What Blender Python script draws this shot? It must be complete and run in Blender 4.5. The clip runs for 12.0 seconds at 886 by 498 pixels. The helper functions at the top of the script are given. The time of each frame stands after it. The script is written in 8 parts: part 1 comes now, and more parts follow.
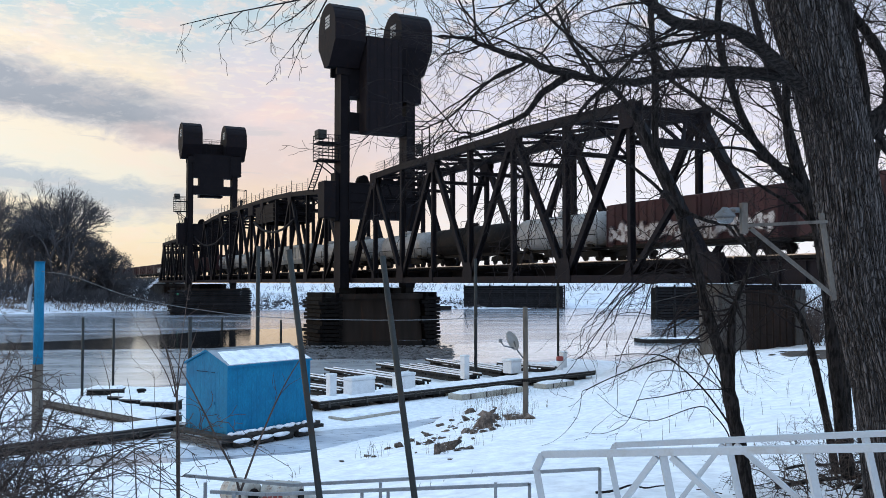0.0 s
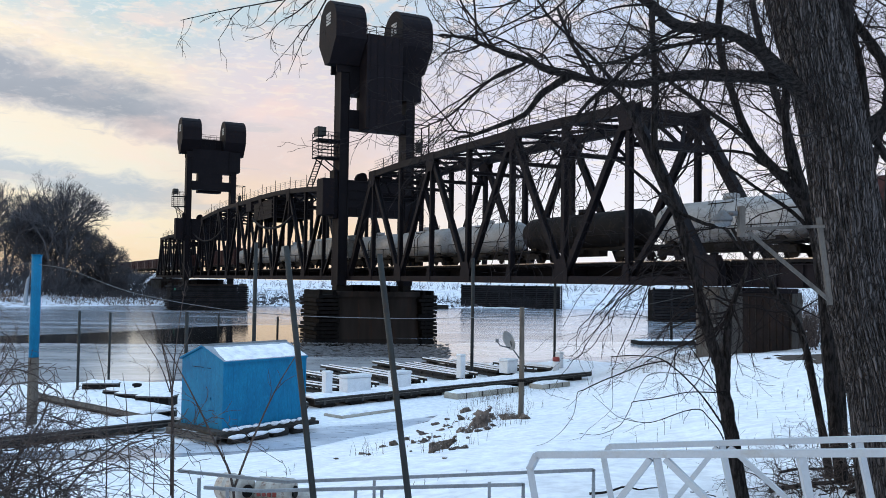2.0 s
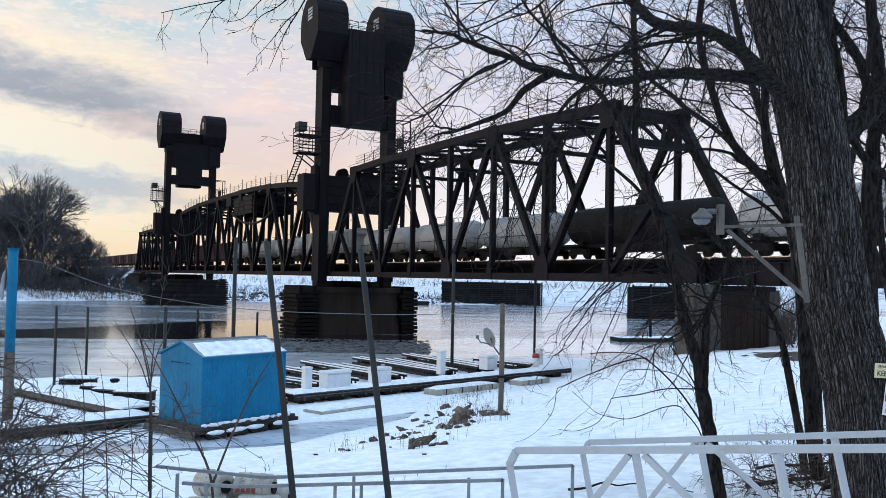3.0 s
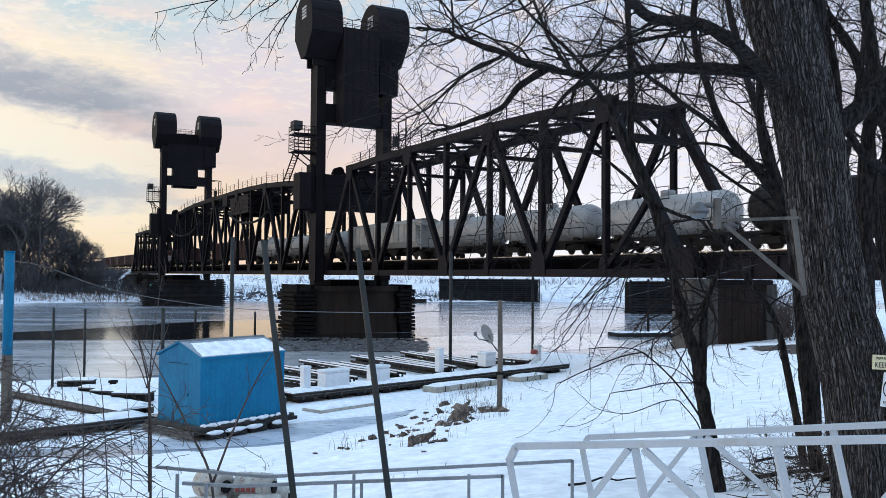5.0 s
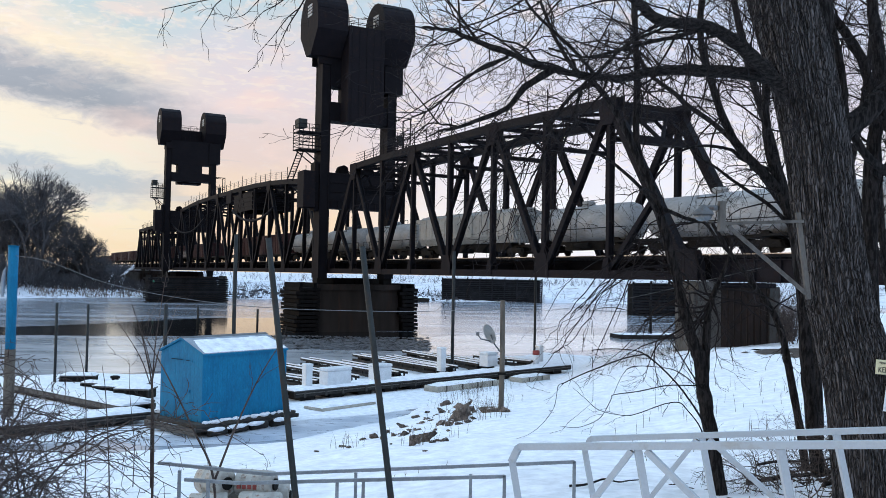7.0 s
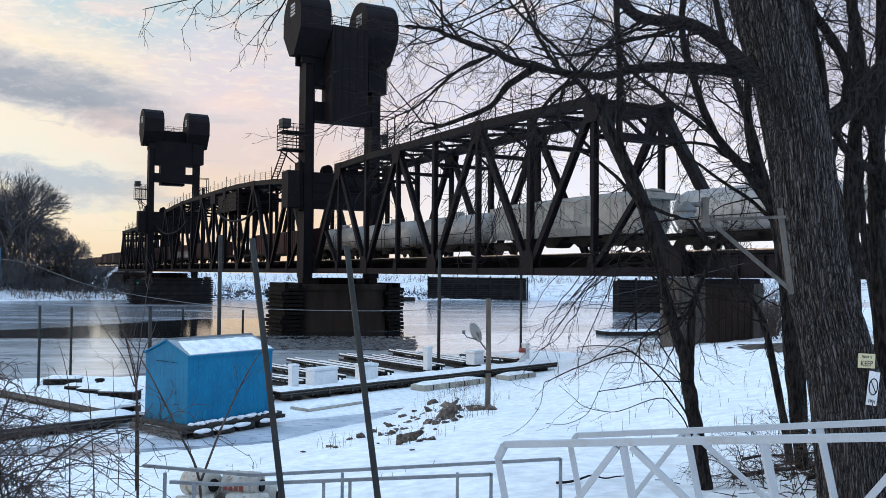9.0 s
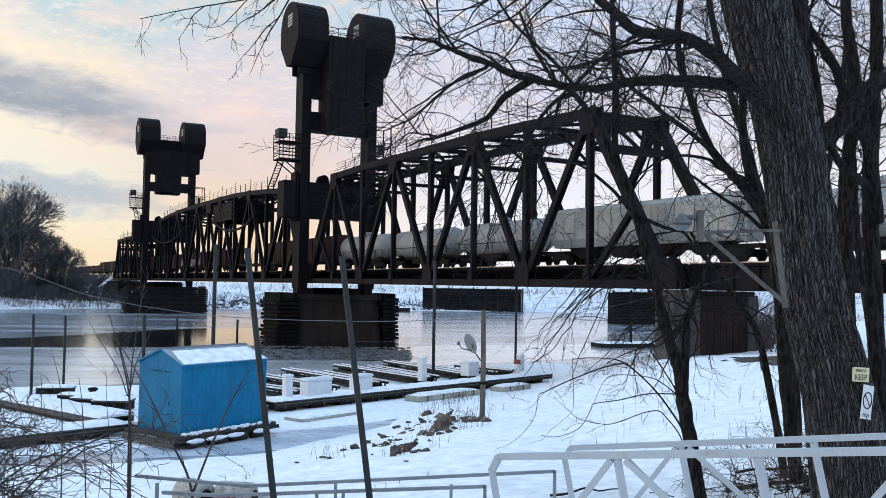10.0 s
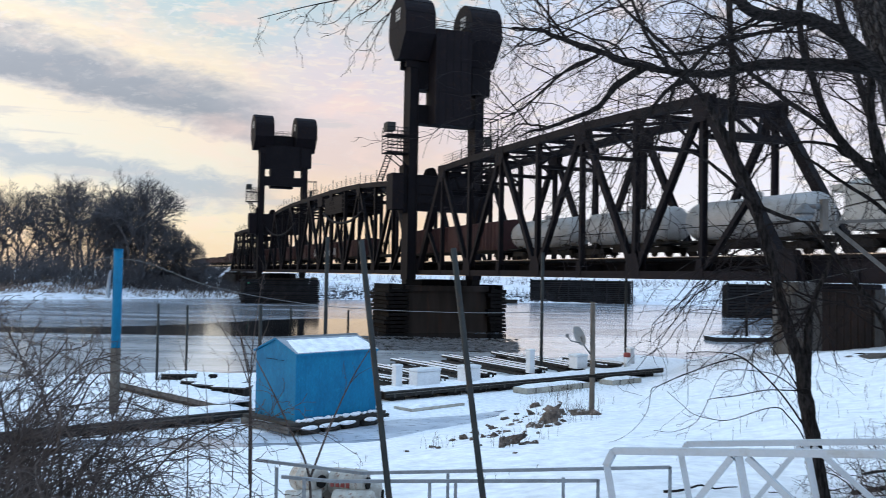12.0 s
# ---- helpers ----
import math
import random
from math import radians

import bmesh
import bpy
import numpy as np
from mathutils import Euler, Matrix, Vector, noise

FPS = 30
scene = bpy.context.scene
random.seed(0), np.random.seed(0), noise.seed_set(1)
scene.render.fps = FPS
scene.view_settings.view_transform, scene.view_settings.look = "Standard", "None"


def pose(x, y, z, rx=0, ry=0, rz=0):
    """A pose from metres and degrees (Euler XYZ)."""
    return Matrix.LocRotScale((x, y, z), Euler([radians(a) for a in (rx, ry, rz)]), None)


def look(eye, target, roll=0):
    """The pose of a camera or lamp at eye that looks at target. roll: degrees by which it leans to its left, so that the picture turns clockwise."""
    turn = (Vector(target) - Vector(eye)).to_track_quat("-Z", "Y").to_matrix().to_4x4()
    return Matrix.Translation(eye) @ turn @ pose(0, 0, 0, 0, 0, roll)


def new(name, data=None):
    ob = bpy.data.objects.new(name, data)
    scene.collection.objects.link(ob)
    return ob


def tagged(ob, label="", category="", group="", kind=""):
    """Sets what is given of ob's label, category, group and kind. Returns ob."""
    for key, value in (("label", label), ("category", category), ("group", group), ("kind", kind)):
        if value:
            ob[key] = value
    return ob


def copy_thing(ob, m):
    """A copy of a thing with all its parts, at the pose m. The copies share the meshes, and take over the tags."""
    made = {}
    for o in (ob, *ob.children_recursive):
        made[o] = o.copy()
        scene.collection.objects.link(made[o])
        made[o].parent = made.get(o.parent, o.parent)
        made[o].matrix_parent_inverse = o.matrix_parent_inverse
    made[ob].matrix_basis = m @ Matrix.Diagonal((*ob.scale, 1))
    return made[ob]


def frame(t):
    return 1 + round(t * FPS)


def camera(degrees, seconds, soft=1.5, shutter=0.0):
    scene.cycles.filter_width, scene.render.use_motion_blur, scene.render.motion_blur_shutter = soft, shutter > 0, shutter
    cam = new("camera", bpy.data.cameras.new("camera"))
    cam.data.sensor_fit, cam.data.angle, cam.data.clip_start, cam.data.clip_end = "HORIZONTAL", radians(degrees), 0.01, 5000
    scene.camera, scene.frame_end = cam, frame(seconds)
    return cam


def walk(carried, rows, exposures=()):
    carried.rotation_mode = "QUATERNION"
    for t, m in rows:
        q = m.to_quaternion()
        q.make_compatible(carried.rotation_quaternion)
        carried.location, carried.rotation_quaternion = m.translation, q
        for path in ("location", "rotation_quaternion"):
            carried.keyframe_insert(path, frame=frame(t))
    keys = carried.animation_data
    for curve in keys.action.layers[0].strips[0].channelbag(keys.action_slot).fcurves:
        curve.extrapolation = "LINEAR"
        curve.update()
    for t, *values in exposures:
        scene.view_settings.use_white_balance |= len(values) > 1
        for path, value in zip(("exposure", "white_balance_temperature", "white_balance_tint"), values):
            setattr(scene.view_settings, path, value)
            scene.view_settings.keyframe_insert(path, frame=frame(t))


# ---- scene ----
# ---- camera and its path ----
EYE = 7.7
cam = camera(54.0, 12.0, soft=0.78, shutter=0.5)
# seconds, drift to the right, drift up, heading, tilt, lean
HEADINGS = (
    (0.0, 0.000, 0.000, 0.00, 2.20, 0.00), (0.5, -0.003, 0.000, 0.28, 2.10, 0.13), (1.0, -0.004, -0.001, 0.49, 2.01, 0.21),
    (1.5, 0.000, 0.000, 0.39, 2.03, 0.46), (2.0, 0.005, 0.001, -0.14, 2.13, 0.83), (2.5, 0.003, 0.000, -0.83, 2.11, 1.06),
    (3.0, 0.003, -0.002, -1.41, 1.91, 1.13), (5.0, 0.001, -0.005, -1.61, 1.74, 0.43), (5.5, -0.005, -0.006, -1.50, 1.96, 0.69),
    (6.0, -0.008, -0.004, -1.40, 2.01, 0.99), (6.5, -0.013, -0.005, -1.36, 1.91, 1.17), (7.0, -0.010, -0.005, -1.41, 1.71, 1.10),
    (9.0, -0.003, -0.005, -2.37, 1.64, 0.53), (9.5, 0.001, -0.005, -2.60, 2.04, 0.80), (10.0, -0.001, -0.003, -2.66, 2.36, 0.90),
    (10.5, -0.008, -0.008, -2.69, 2.75, 0.97), (11.0, -0.009, -0.002, -1.31, 2.73, 0.02), (11.5, -0.020, -0.006, 1.41, 1.90, -0.97),
    (12.0, -0.034, -0.003, 4.38, 1.69, 1.00))
walk(cam, [(t, pose(x, 0, EYE + up, 90 + tilt, 0, head) @ pose(0, 0, 0, 0, 0, lean)) for t, x, up, head, tilt, lean in HEADINGS])

# ---- sky and sun ----
SUN_HEADING = 75.0      # degrees to the left of straight ahead, low over the river
world = bpy.data.worlds.new("sky")
scene.world = world
world.use_nodes = True


def sky_nodes():
    n, l = world.node_tree.nodes, world.node_tree.links
    n.clear()

    def node(kind, **kw):
        o = n.new(kind)
        for k, v in kw.items():
            o.inputs[k].default_value = v
        return o

    def maths(op, a, b=None, clamp=False):
        o = n.new("ShaderNodeMath")
        o.operation, o.use_clamp = op, clamp
        for i, v in enumerate((a, b)):
            if v is None:
                continue
            if isinstance(v, (int, float)):
                o.inputs[i].default_value = v
            else:
                l.new(v, o.inputs[i])
        return o.outputs[0]

    def ramp(fac, stops, ease="EASE"):
        o = n.new("ShaderNodeValToRGB")
        o.color_ramp.interpolation = ease
        e = o.color_ramp.elements
        while len(e) < len(stops):
            e.new(0.5)
        for el, (p, c) in zip(e, stops):
            el.position, el.color = p, (*c, 1)
        l.new(fac, o.inputs[0])
        return o.outputs[0]

    def mix(fac, a, b, how="MIX"):
        o = n.new("ShaderNodeMixRGB")
        o.blend_type = how
        for i, v in enumerate((fac, a, b)):
            if isinstance(v, (int, float)):
                o.inputs[i].default_value = v
            elif isinstance(v, tuple):
                o.inputs[i].default_value = (*v, 1)
            else:
                l.new(v, o.inputs[i])
        return o.outputs[0]

    co = n.new("ShaderNodeTexCoord").outputs["Generated"]
    sep = n.new("ShaderNodeSeparateXYZ")
    l.new(co, sep.inputs[0])
    x, y, z = sep.outputs
    # degrees to the right of straight ahead, and above the horizon
    side = maths("MULTIPLY", maths("ARCTAN2", x, y), 57.3)
    high = maths("MULTIPLY", maths("ARCSINE", z), 57.3)

    def clouds(scale, detail, sx, sy, shift=0.0, rough=0.55):
        c = n.new("ShaderNodeCombineXYZ")
        l.new(maths("MULTIPLY", side, sx), c.inputs[0])
        l.new(maths("MULTIPLY", high, sy), c.inputs[1])
        c.inputs[2].default_value = shift
        t = node("ShaderNodeTexNoise", Scale=scale, Detail=detail, Roughness=rough, Distortion=0.4)
        l.new(c.outputs[0], t.inputs[0])
        return t.outputs[0]

    warp = maths("MULTIPLY", maths("SUBTRACT", clouds(1.0, 4, 0.09, 0.20, 2.0), 0.5), 3.2)
    fray = maths("MULTIPLY", maths("SUBTRACT", clouds(1.0, 7, 0.45, 1.1, 5.0, 0.62), 0.5), 2.7)
    slant = maths("ADD", maths("ADD", maths("ADD", high, maths("MULTIPLY", maths("ADD", side, 27.0), 0.17)), warp), fray)
    level = maths("ADD", maths("ADD", high, warp), fray)
    west = ramp(maths("DIVIDE", maths("ADD", slant, 5.0), 45.0, True), [((d + 5) / 45.0, c) for d, c in (
        (-5, (0.82, 0.62, 0.44)), (1.0, (0.84, 0.66, 0.46)), (3.6, (0.84, 0.74, 0.56)), (4.6, (0.84, 0.77, 0.62)), (5.4, (0.62, 0.64, 0.64)), (5.9, (0.45, 0.51, 0.58)), (6.6, (0.46, 0.52, 0.60)), (7.4, (0.80, 0.77, 0.68)),
        (9.4, (0.86, 0.77, 0.64)), (10.1, (0.54, 0.53, 0.56)), (10.7, (0.31, 0.34, 0.41)), (12.3, (0.35, 0.38, 0.45)), (13.3, (0.60, 0.58, 0.58)), (14.1, (0.90, 0.78, 0.62)), (15.0, (0.80, 0.74, 0.66)), (16.2, (0.54, 0.64, 0.68)), (20.0, (0.46, 0.66, 0.74)), (40.0, (0.44, 0.64, 0.80)))], "LINEAR")
    east = ramp(maths("DIVIDE", maths("ADD", level, 5.0), 45.0, True), [((d + 5) / 45.0, c) for d, c in (
        (-5, (0.86, 0.87, 0.94)), (3, (0.88, 0.91, 1.00)), (8, (0.80, 0.79, 0.93)), (12, (0.71, 0.70, 0.84)), (17, (0.61, 0.70, 0.90)), (24, (0.48, 0.64, 0.88)), (40, (0.46, 0.63, 0.86)))], "LINEAR")
    pink = ramp(maths("DIVIDE", maths("ADD", level, 5.0), 45.0, True), [((d + 5) / 45.0, c) for d, c in (
        (-5, (0.90, 0.66, 0.42)), (4, (0.88, 0.68, 0.50)), (7.5, (0.76, 0.62, 0.60)), (11, (0.76, 0.66, 0.70)), (14, (0.69, 0.66, 0.73)), (17, (0.52, 0.64, 0.72)), (25, (0.48, 0.66, 0.76)), (40, (0.48, 0.64, 0.82)))], "LINEAR")
    turn = maths("ADD", side, maths("MULTIPLY", fray, 1.2))
    base = mix(ramp(maths("DIVIDE", maths("ADD", turn, 30.0), 60.0, True), ((0.17, (0, 0, 0)), (0.30, (1, 1, 1)))), west, pink)
    base = mix(ramp(maths("DIVIDE", maths("ADD", turn, 30.0), 60.0, True), ((0.36, (0, 0, 0)), (0.60, (1, 1, 1)))), base, east)
    puffs = ramp(clouds(1.0, 8, 0.34, 0.72, 9.0, 0.66), ((0.50, (0, 0, 0)), (0.62, (0.5, 0.5, 0.5))))
    aloft = ramp(maths("DIVIDE", high, 40.0, True), ((0.28, (0.25, 0.25, 0.25)), (0.42, (1, 1, 1))))
    base = mix(mix(1.0, puffs, aloft, "MULTIPLY"), base, (0.92, 0.74, 0.66))
    wisps = ramp(clouds(1.0, 8, 0.8, 1.8, 3.0, 0.68), ((0.54, (0, 0, 0)), (0.64, (0.55, 0.55, 0.55))))
    base = mix(mix(1.0, wisps, aloft, "MULTIPLY"), base, (0.84, 0.80, 0.80))
    # rosy patches between the towers, and ripples along the edges of the cloud bank
    rosy = ramp(clouds(1.0, 5, 0.16, 0.30, 21.0, 0.5), ((0.50, (0, 0, 0)), (0.64, (0.55, 0.55, 0.55))))
    between = ramp(maths("DIVIDE", maths("ADD", side, 30.0), 60.0, True), ((0.12, (0, 0, 0)), (0.22, (1, 1, 1)), (0.40, (1, 1, 1)), (0.50, (0, 0, 0))))
    base = mix(mix(1.0, rosy, between, "MULTIPLY"), base, (0.93, 0.70, 0.64))
    ripple = ramp(clouds(1.0, 3, 0.9, 3.4, 31.0, 0.5), ((0.50, (0, 0, 0)), (0.64, (0.32, 0.32, 0.32))))
    bank = ramp(maths("DIVIDE", slant, 40.0, True), ((0.31, (0, 0, 0)), (0.355, (1, 1, 1)), (0.40, (1, 1, 1)), (0.50, (0, 0, 0))))
    base = mix(mix(1.0, ripple, bank, "MULTIPLY"), base, (0.97, 0.86, 0.70))
    streak = ramp(clouds(1.0, 6, 0.10, 1.25, 14.0, 0.6), ((0.57, (0, 0, 0)), (0.66, (0.6, 0.6, 0.6))))
    low = ramp(maths("DIVIDE", high, 40.0, True), ((0.03, (0, 0, 0)), (0.10, (1, 1, 1)), (0.22, (1, 1, 1)), (0.30, (0, 0, 0))))
    left = ramp(maths("DIVIDE", maths("ADD", side, 30.0), 60.0, True), ((0.34, (1, 1, 1)), (0.46, (0, 0, 0))))
    base = mix(mix(1.0, mix(1.0, streak, low, "MULTIPLY"), left, "MULTIPLY"), base, (0.56, 0.56, 0.60))
    # the afterglow brightens towards the sun
    near = maths("MAXIMUM", maths("COSINE", maths("DIVIDE", maths("ADD", side, SUN_HEADING + 5.0), 57.3)), 0.0)
    more = maths("ADD", maths("MULTIPLY", maths("POWER", near, 4.0), 0.7), 1.0)
    lit = n.new("ShaderNodeCombineXYZ")
    for k in range(3):
        l.new(more, lit.inputs[k])
    base = mix(1.0, base, lit.outputs[0], "MULTIPLY")
    # clear bright air overhead
    base = mix(ramp(maths("DIVIDE", high, 90.0, True), ((0.30, (0, 0, 0)), (0.62, (1, 1, 1)))), base, (0.82, 1.22, 1.72))
    air = n.new("ShaderNodeTexSky")
    air.sky_type, air.sun_disc = "NISHITA", False
    air.sun_elevation, air.sun_rotation = radians(2.5), radians(-SUN_HEADING)
    back, thin, add, out = node("ShaderNodeBackground", Strength=1.0), node("ShaderNodeBackground", Strength=0.03), n.new("ShaderNodeAddShader"), n.new("ShaderNodeOutputWorld")
    l.new(base, back.inputs[0])
    l.new(air.outputs[0], thin.inputs[0])
    l.new(back.outputs[0], add.inputs[0])
    l.new(thin.outputs[0], add.inputs[1])
    l.new(add.outputs[0], out.inputs[0])


sky_nodes()
sun = new("sun", bpy.data.lights.new("sun", "SUN"))
sun.data.energy, sun.data.angle, sun.data.color = 0.5, radians(20), (1.0, 0.86, 0.74)
sun.matrix_world = look((-97, 26, 14), (0, 0, 0))
scene.view_settings.exposure = 0.0


# ---- materials ----
def material(name, base, other=None, rough=0.7, metal=0.0, scale=3.0, fine=30.0, bump=0.2, spread=(0.4, 0.65), stretch=(1, 1, 1), vary=0.0, third=None, space="Object", bumpfar=0.02, coat=0.0, gloss=0.5, mottle=0.6, snowy=0.0):
    """Two colours mixed by a coarse noise, a third by streaks, grain in the roughness and a fine relief."""
    m = bpy.data.materials.new(name)
    m.use_nodes = True
    n, l = m.node_tree.nodes, m.node_tree.links
    p = n["Principled BSDF"]
    p.inputs["Metallic"].default_value = metal
    p.inputs["Coat Weight"].default_value = coat
    p.inputs["Specular IOR Level"].default_value = gloss
    co = n.new("ShaderNodeTexCoord").outputs[space]
    mp = n.new("ShaderNodeMapping")
    mp.inputs["Scale"].default_value = stretch
    l.new(co, mp.inputs[0])

    def noisy(s, detail, rough_):
        t = n.new("ShaderNodeTexNoise")
        t.inputs["Scale"].default_value, t.inputs["Detail"].default_value, t.inputs["Roughness"].default_value = s, detail, rough_
        l.new(mp.outputs[0], t.inputs[0])
        return t.outputs[0]

    coarse, grain = noisy(scale, 5, 0.6), noisy(fine, 4, 0.65)

    def ramped(fac, lo, hi, c0, c1):
        r = n.new("ShaderNodeValToRGB")
        r.color_ramp.elements[0].position, r.color_ramp.elements[1].position = lo, hi
        r.color_ramp.elements[0].color, r.color_ramp.elements[1].color = (*c0, 1), (*c1, 1)
        l.new(fac, r.inputs[0])
        return r.outputs[0]

    colour = ramped(coarse, *spread, base, other or tuple(c * 0.75 for c in base))
    if third:
        mx = n.new("ShaderNodeMixRGB")
        l.new(ramped(noisy(scale * 2.7, 6, 0.7), 0.55, 0.66, (0, 0, 0), (1, 1, 1)), mx.inputs[0])
        l.new(colour, mx.inputs[1])
        mx.inputs[2].default_value = (*third, 1)
        colour = mx.outputs[0]
    sh = n.new("ShaderNodeMixRGB")
    sh.blend_type = "MULTIPLY"
    sh.inputs[0].default_value = mottle
    l.new(colour, sh.inputs[1])
    l.new(ramped(grain, 0.3, 0.7, (0.6, 0.6, 0.6), (1.15, 1.15, 1.15)), sh.inputs[2])
    colour = sh.outputs[0]
    if vary:
        info = n.new("ShaderNodeObjectInfo")
        hs = n.new("ShaderNodeHueSaturation")
        mr = n.new("ShaderNodeMapRange")
        mr.inputs[3].default_value, mr.inputs[4].default_value = 1 - vary, 1 + vary
        l.new(info.outputs["Random"], mr.inputs[0])
        l.new(mr.outputs[0], hs.inputs["Value"])
        l.new(colour, hs.inputs["Color"])
        colour = hs.outputs[0]
    if snowy:
        # snow caught on what faces up
        geo, up, rag = n.new("ShaderNodeNewGeometry"), n.new("ShaderNodeSeparateXYZ"), n.new("ShaderNodeMath")
        l.new(geo.outputs["Normal"], up.inputs[0])
        rag.operation = "MULTIPLY"
        l.new(up.outputs[2], rag.inputs[0])
        l.new(ramped(coarse, 0.35, 0.6, (1, 1, 1), (0.6, 0.6, 0.6)), rag.inputs[1])
        cover = n.new("ShaderNodeMixRGB")
        l.new(ramped(rag.outputs[0], snowy, snowy + 0.08, (0, 0, 0), (1, 1, 1)), cover.inputs[0])
        l.new(colour, cover.inputs[1])
        cover.inputs[2].default_value = (0.86, 0.88, 0.92, 1)
        colour = cover.outputs[0]
    l.new(colour, p.inputs["Base Color"])
    rr = n.new("ShaderNodeMapRange")
    rr.inputs[3].default_value, rr.inputs[4].default_value = max(0.02, rough - 0.12), min(1, rough + 0.12)
    l.new(grain, rr.inputs[0])
    l.new(rr.outputs[0], p.inputs["Roughness"])
    if bump:
        b = n.new("ShaderNodeBump")
        b.inputs["Strength"].default_value, b.inputs["Distance"].default_value = bump, bumpfar
        l.new(grain, b.inputs["Height"])
        l.new(b.outputs[0], p.inputs["Normal"])
    return m


M = {}
M["snow"] = material("snow", (0.87, 0.89, 0.93), (0.82, 0.85, 0.90), 0.8, scale=0.35, fine=2.6, bump=0.25, bumpfar=0.10, gloss=0.3)
M["bank"] = material("snowy_bank", (0.80, 0.83, 0.90), (0.70, 0.74, 0.82), 0.8, scale=0.08, fine=1.1, bump=0.4, bumpfar=0.3, third=(0.20, 0.17, 0.15))
M["ice"] = material("river_ice", (0.17, 0.19, 0.22), (0.42, 0.46, 0.53), 0.17, scale=0.055, fine=0.7, bump=0.08, bumpfar=0.05, stretch=(0.35, 1.7, 1), spread=(0.44, 0.60))
M["darkice"] = material("thin_ice", (0.040, 0.046, 0.055), (0.17, 0.19, 0.22), 0.45, scale=0.9, fine=3.0, bump=1.0, bumpfar=0.2, spread=(0.46, 0.66), gloss=0.3)
M["water"] = material("water", (0.01, 0.012, 0.014), (0.014, 0.016, 0.018), 0.04, scale=0.3, fine=2, bump=0.02, bumpfar=0.02)
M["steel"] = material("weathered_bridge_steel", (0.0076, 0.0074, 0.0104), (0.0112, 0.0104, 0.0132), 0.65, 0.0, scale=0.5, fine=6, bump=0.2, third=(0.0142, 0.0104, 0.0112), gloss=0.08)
M["steelrust"] = material("pale_rusty_bridge_steel", (0.0128, 0.0110, 0.0142), (0.0092, 0.0086, 0.0114), 0.7, 0.0, scale=0.5, fine=6, bump=0.25, third=(0.0200, 0.0130, 0.0125), gloss=0.08)
# darker than the truss steel, for floor, drum and grillage parts
M["darksteel"] = material("darker_bridge_steel", (0.0045, 0.0042, 0.0050), (0.0070, 0.0062, 0.0066), 0.85, 0.0, scale=0.6, fine=6, bump=0.2, gloss=0.04)
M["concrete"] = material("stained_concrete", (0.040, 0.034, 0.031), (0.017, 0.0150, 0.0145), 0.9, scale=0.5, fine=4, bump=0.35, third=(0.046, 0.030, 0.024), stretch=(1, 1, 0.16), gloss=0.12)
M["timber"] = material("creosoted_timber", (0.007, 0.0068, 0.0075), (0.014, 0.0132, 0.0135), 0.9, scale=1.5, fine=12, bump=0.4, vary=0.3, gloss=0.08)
# lighter, bluer than the near timber: haze and light far off, painted in
M["cribwood"] = material("hazed_crib_timber", (0.027, 0.029, 0.034), (0.016, 0.017, 0.020), 0.9, scale=0.6, fine=6, bump=0.4, vary=0.25, third=(0.040, 0.040, 0.043), gloss=0.1)
M["twig"] = material("twig_bark", (0.016, 0.013, 0.014), (0.026, 0.021, 0.021), 0.9, scale=4, fine=40, bump=0.2, gloss=0.15)
M["brush"] = material("brush_bark", (0.100, 0.080, 0.073), (0.055, 0.044, 0.041), 0.9, scale=4, fine=40, bump=0.2, gloss=0.15)
# distance haze is put into this pale bluish grey
M["fartree"] = material("hazed_far_wood", (0.118, 0.118, 0.130), (0.075, 0.075, 0.084), 0.95, scale=0.3, fine=3, bump=0, gloss=0.1)
M["blue"] = material("blue_painted_siding", (0.003, 0.172, 0.335), (0.0025, 0.135, 0.275), 0.6, scale=1.2, fine=18, bump=0.12, third=(0.006, 0.195, 0.36), stretch=(1, 1, 0.4), gloss=0.2)
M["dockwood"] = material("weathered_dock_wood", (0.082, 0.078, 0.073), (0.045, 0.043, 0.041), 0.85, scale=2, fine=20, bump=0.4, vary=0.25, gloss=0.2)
M["darkwood"] = material("dark_dock_wood", (0.020, 0.019, 0.0185), (0.036, 0.034, 0.032), 0.8, scale=2, fine=20, bump=0.4, vary=0.2, gloss=0.25)
M["white"] = material("white_plastic", (0.72, 0.76, 0.80), (0.62, 0.66, 0.70), 0.5, scale=2, fine=20, bump=0.1)
M["rail"] = material("painted_rail", (0.43, 0.47, 0.51), (0.395, 0.43, 0.47), 0.55, 0.0, scale=1.5, fine=60, bump=0.06, gloss=0.35, mottle=0.2, third=(0.36, 0.37, 0.37))
M["pipe"] = material("grey_steel_pipe", (0.030, 0.036, 0.038), (0.020, 0.023, 0.024), 0.65, 0.0, scale=3, fine=40, bump=0.2, third=(0.04, 0.028, 0.022), gloss=0.25)
M["rock"] = material("brown_rock", (0.30, 0.235, 0.195), (0.085, 0.068, 0.060), 0.9, scale=2.2, fine=7, bump=1.0, bumpfar=0.15, spread=(0.36, 0.62), vary=0.45, gloss=0.2, snowy=0.80)
M["grass"] = material("dry_grass", (0.11, 0.080, 0.050), (0.06, 0.046, 0.035), 0.9, scale=3, fine=20, bump=0, gloss=0.2)
M["tankwhite"] = material("dusty_white_tank", (0.31, 0.32, 0.33), (0.235, 0.24, 0.245), 0.5, scale=0.8, fine=8, bump=0.05, third=(0.20, 0.19, 0.18), stretch=(1, 0.5, 1), gloss=0.4)
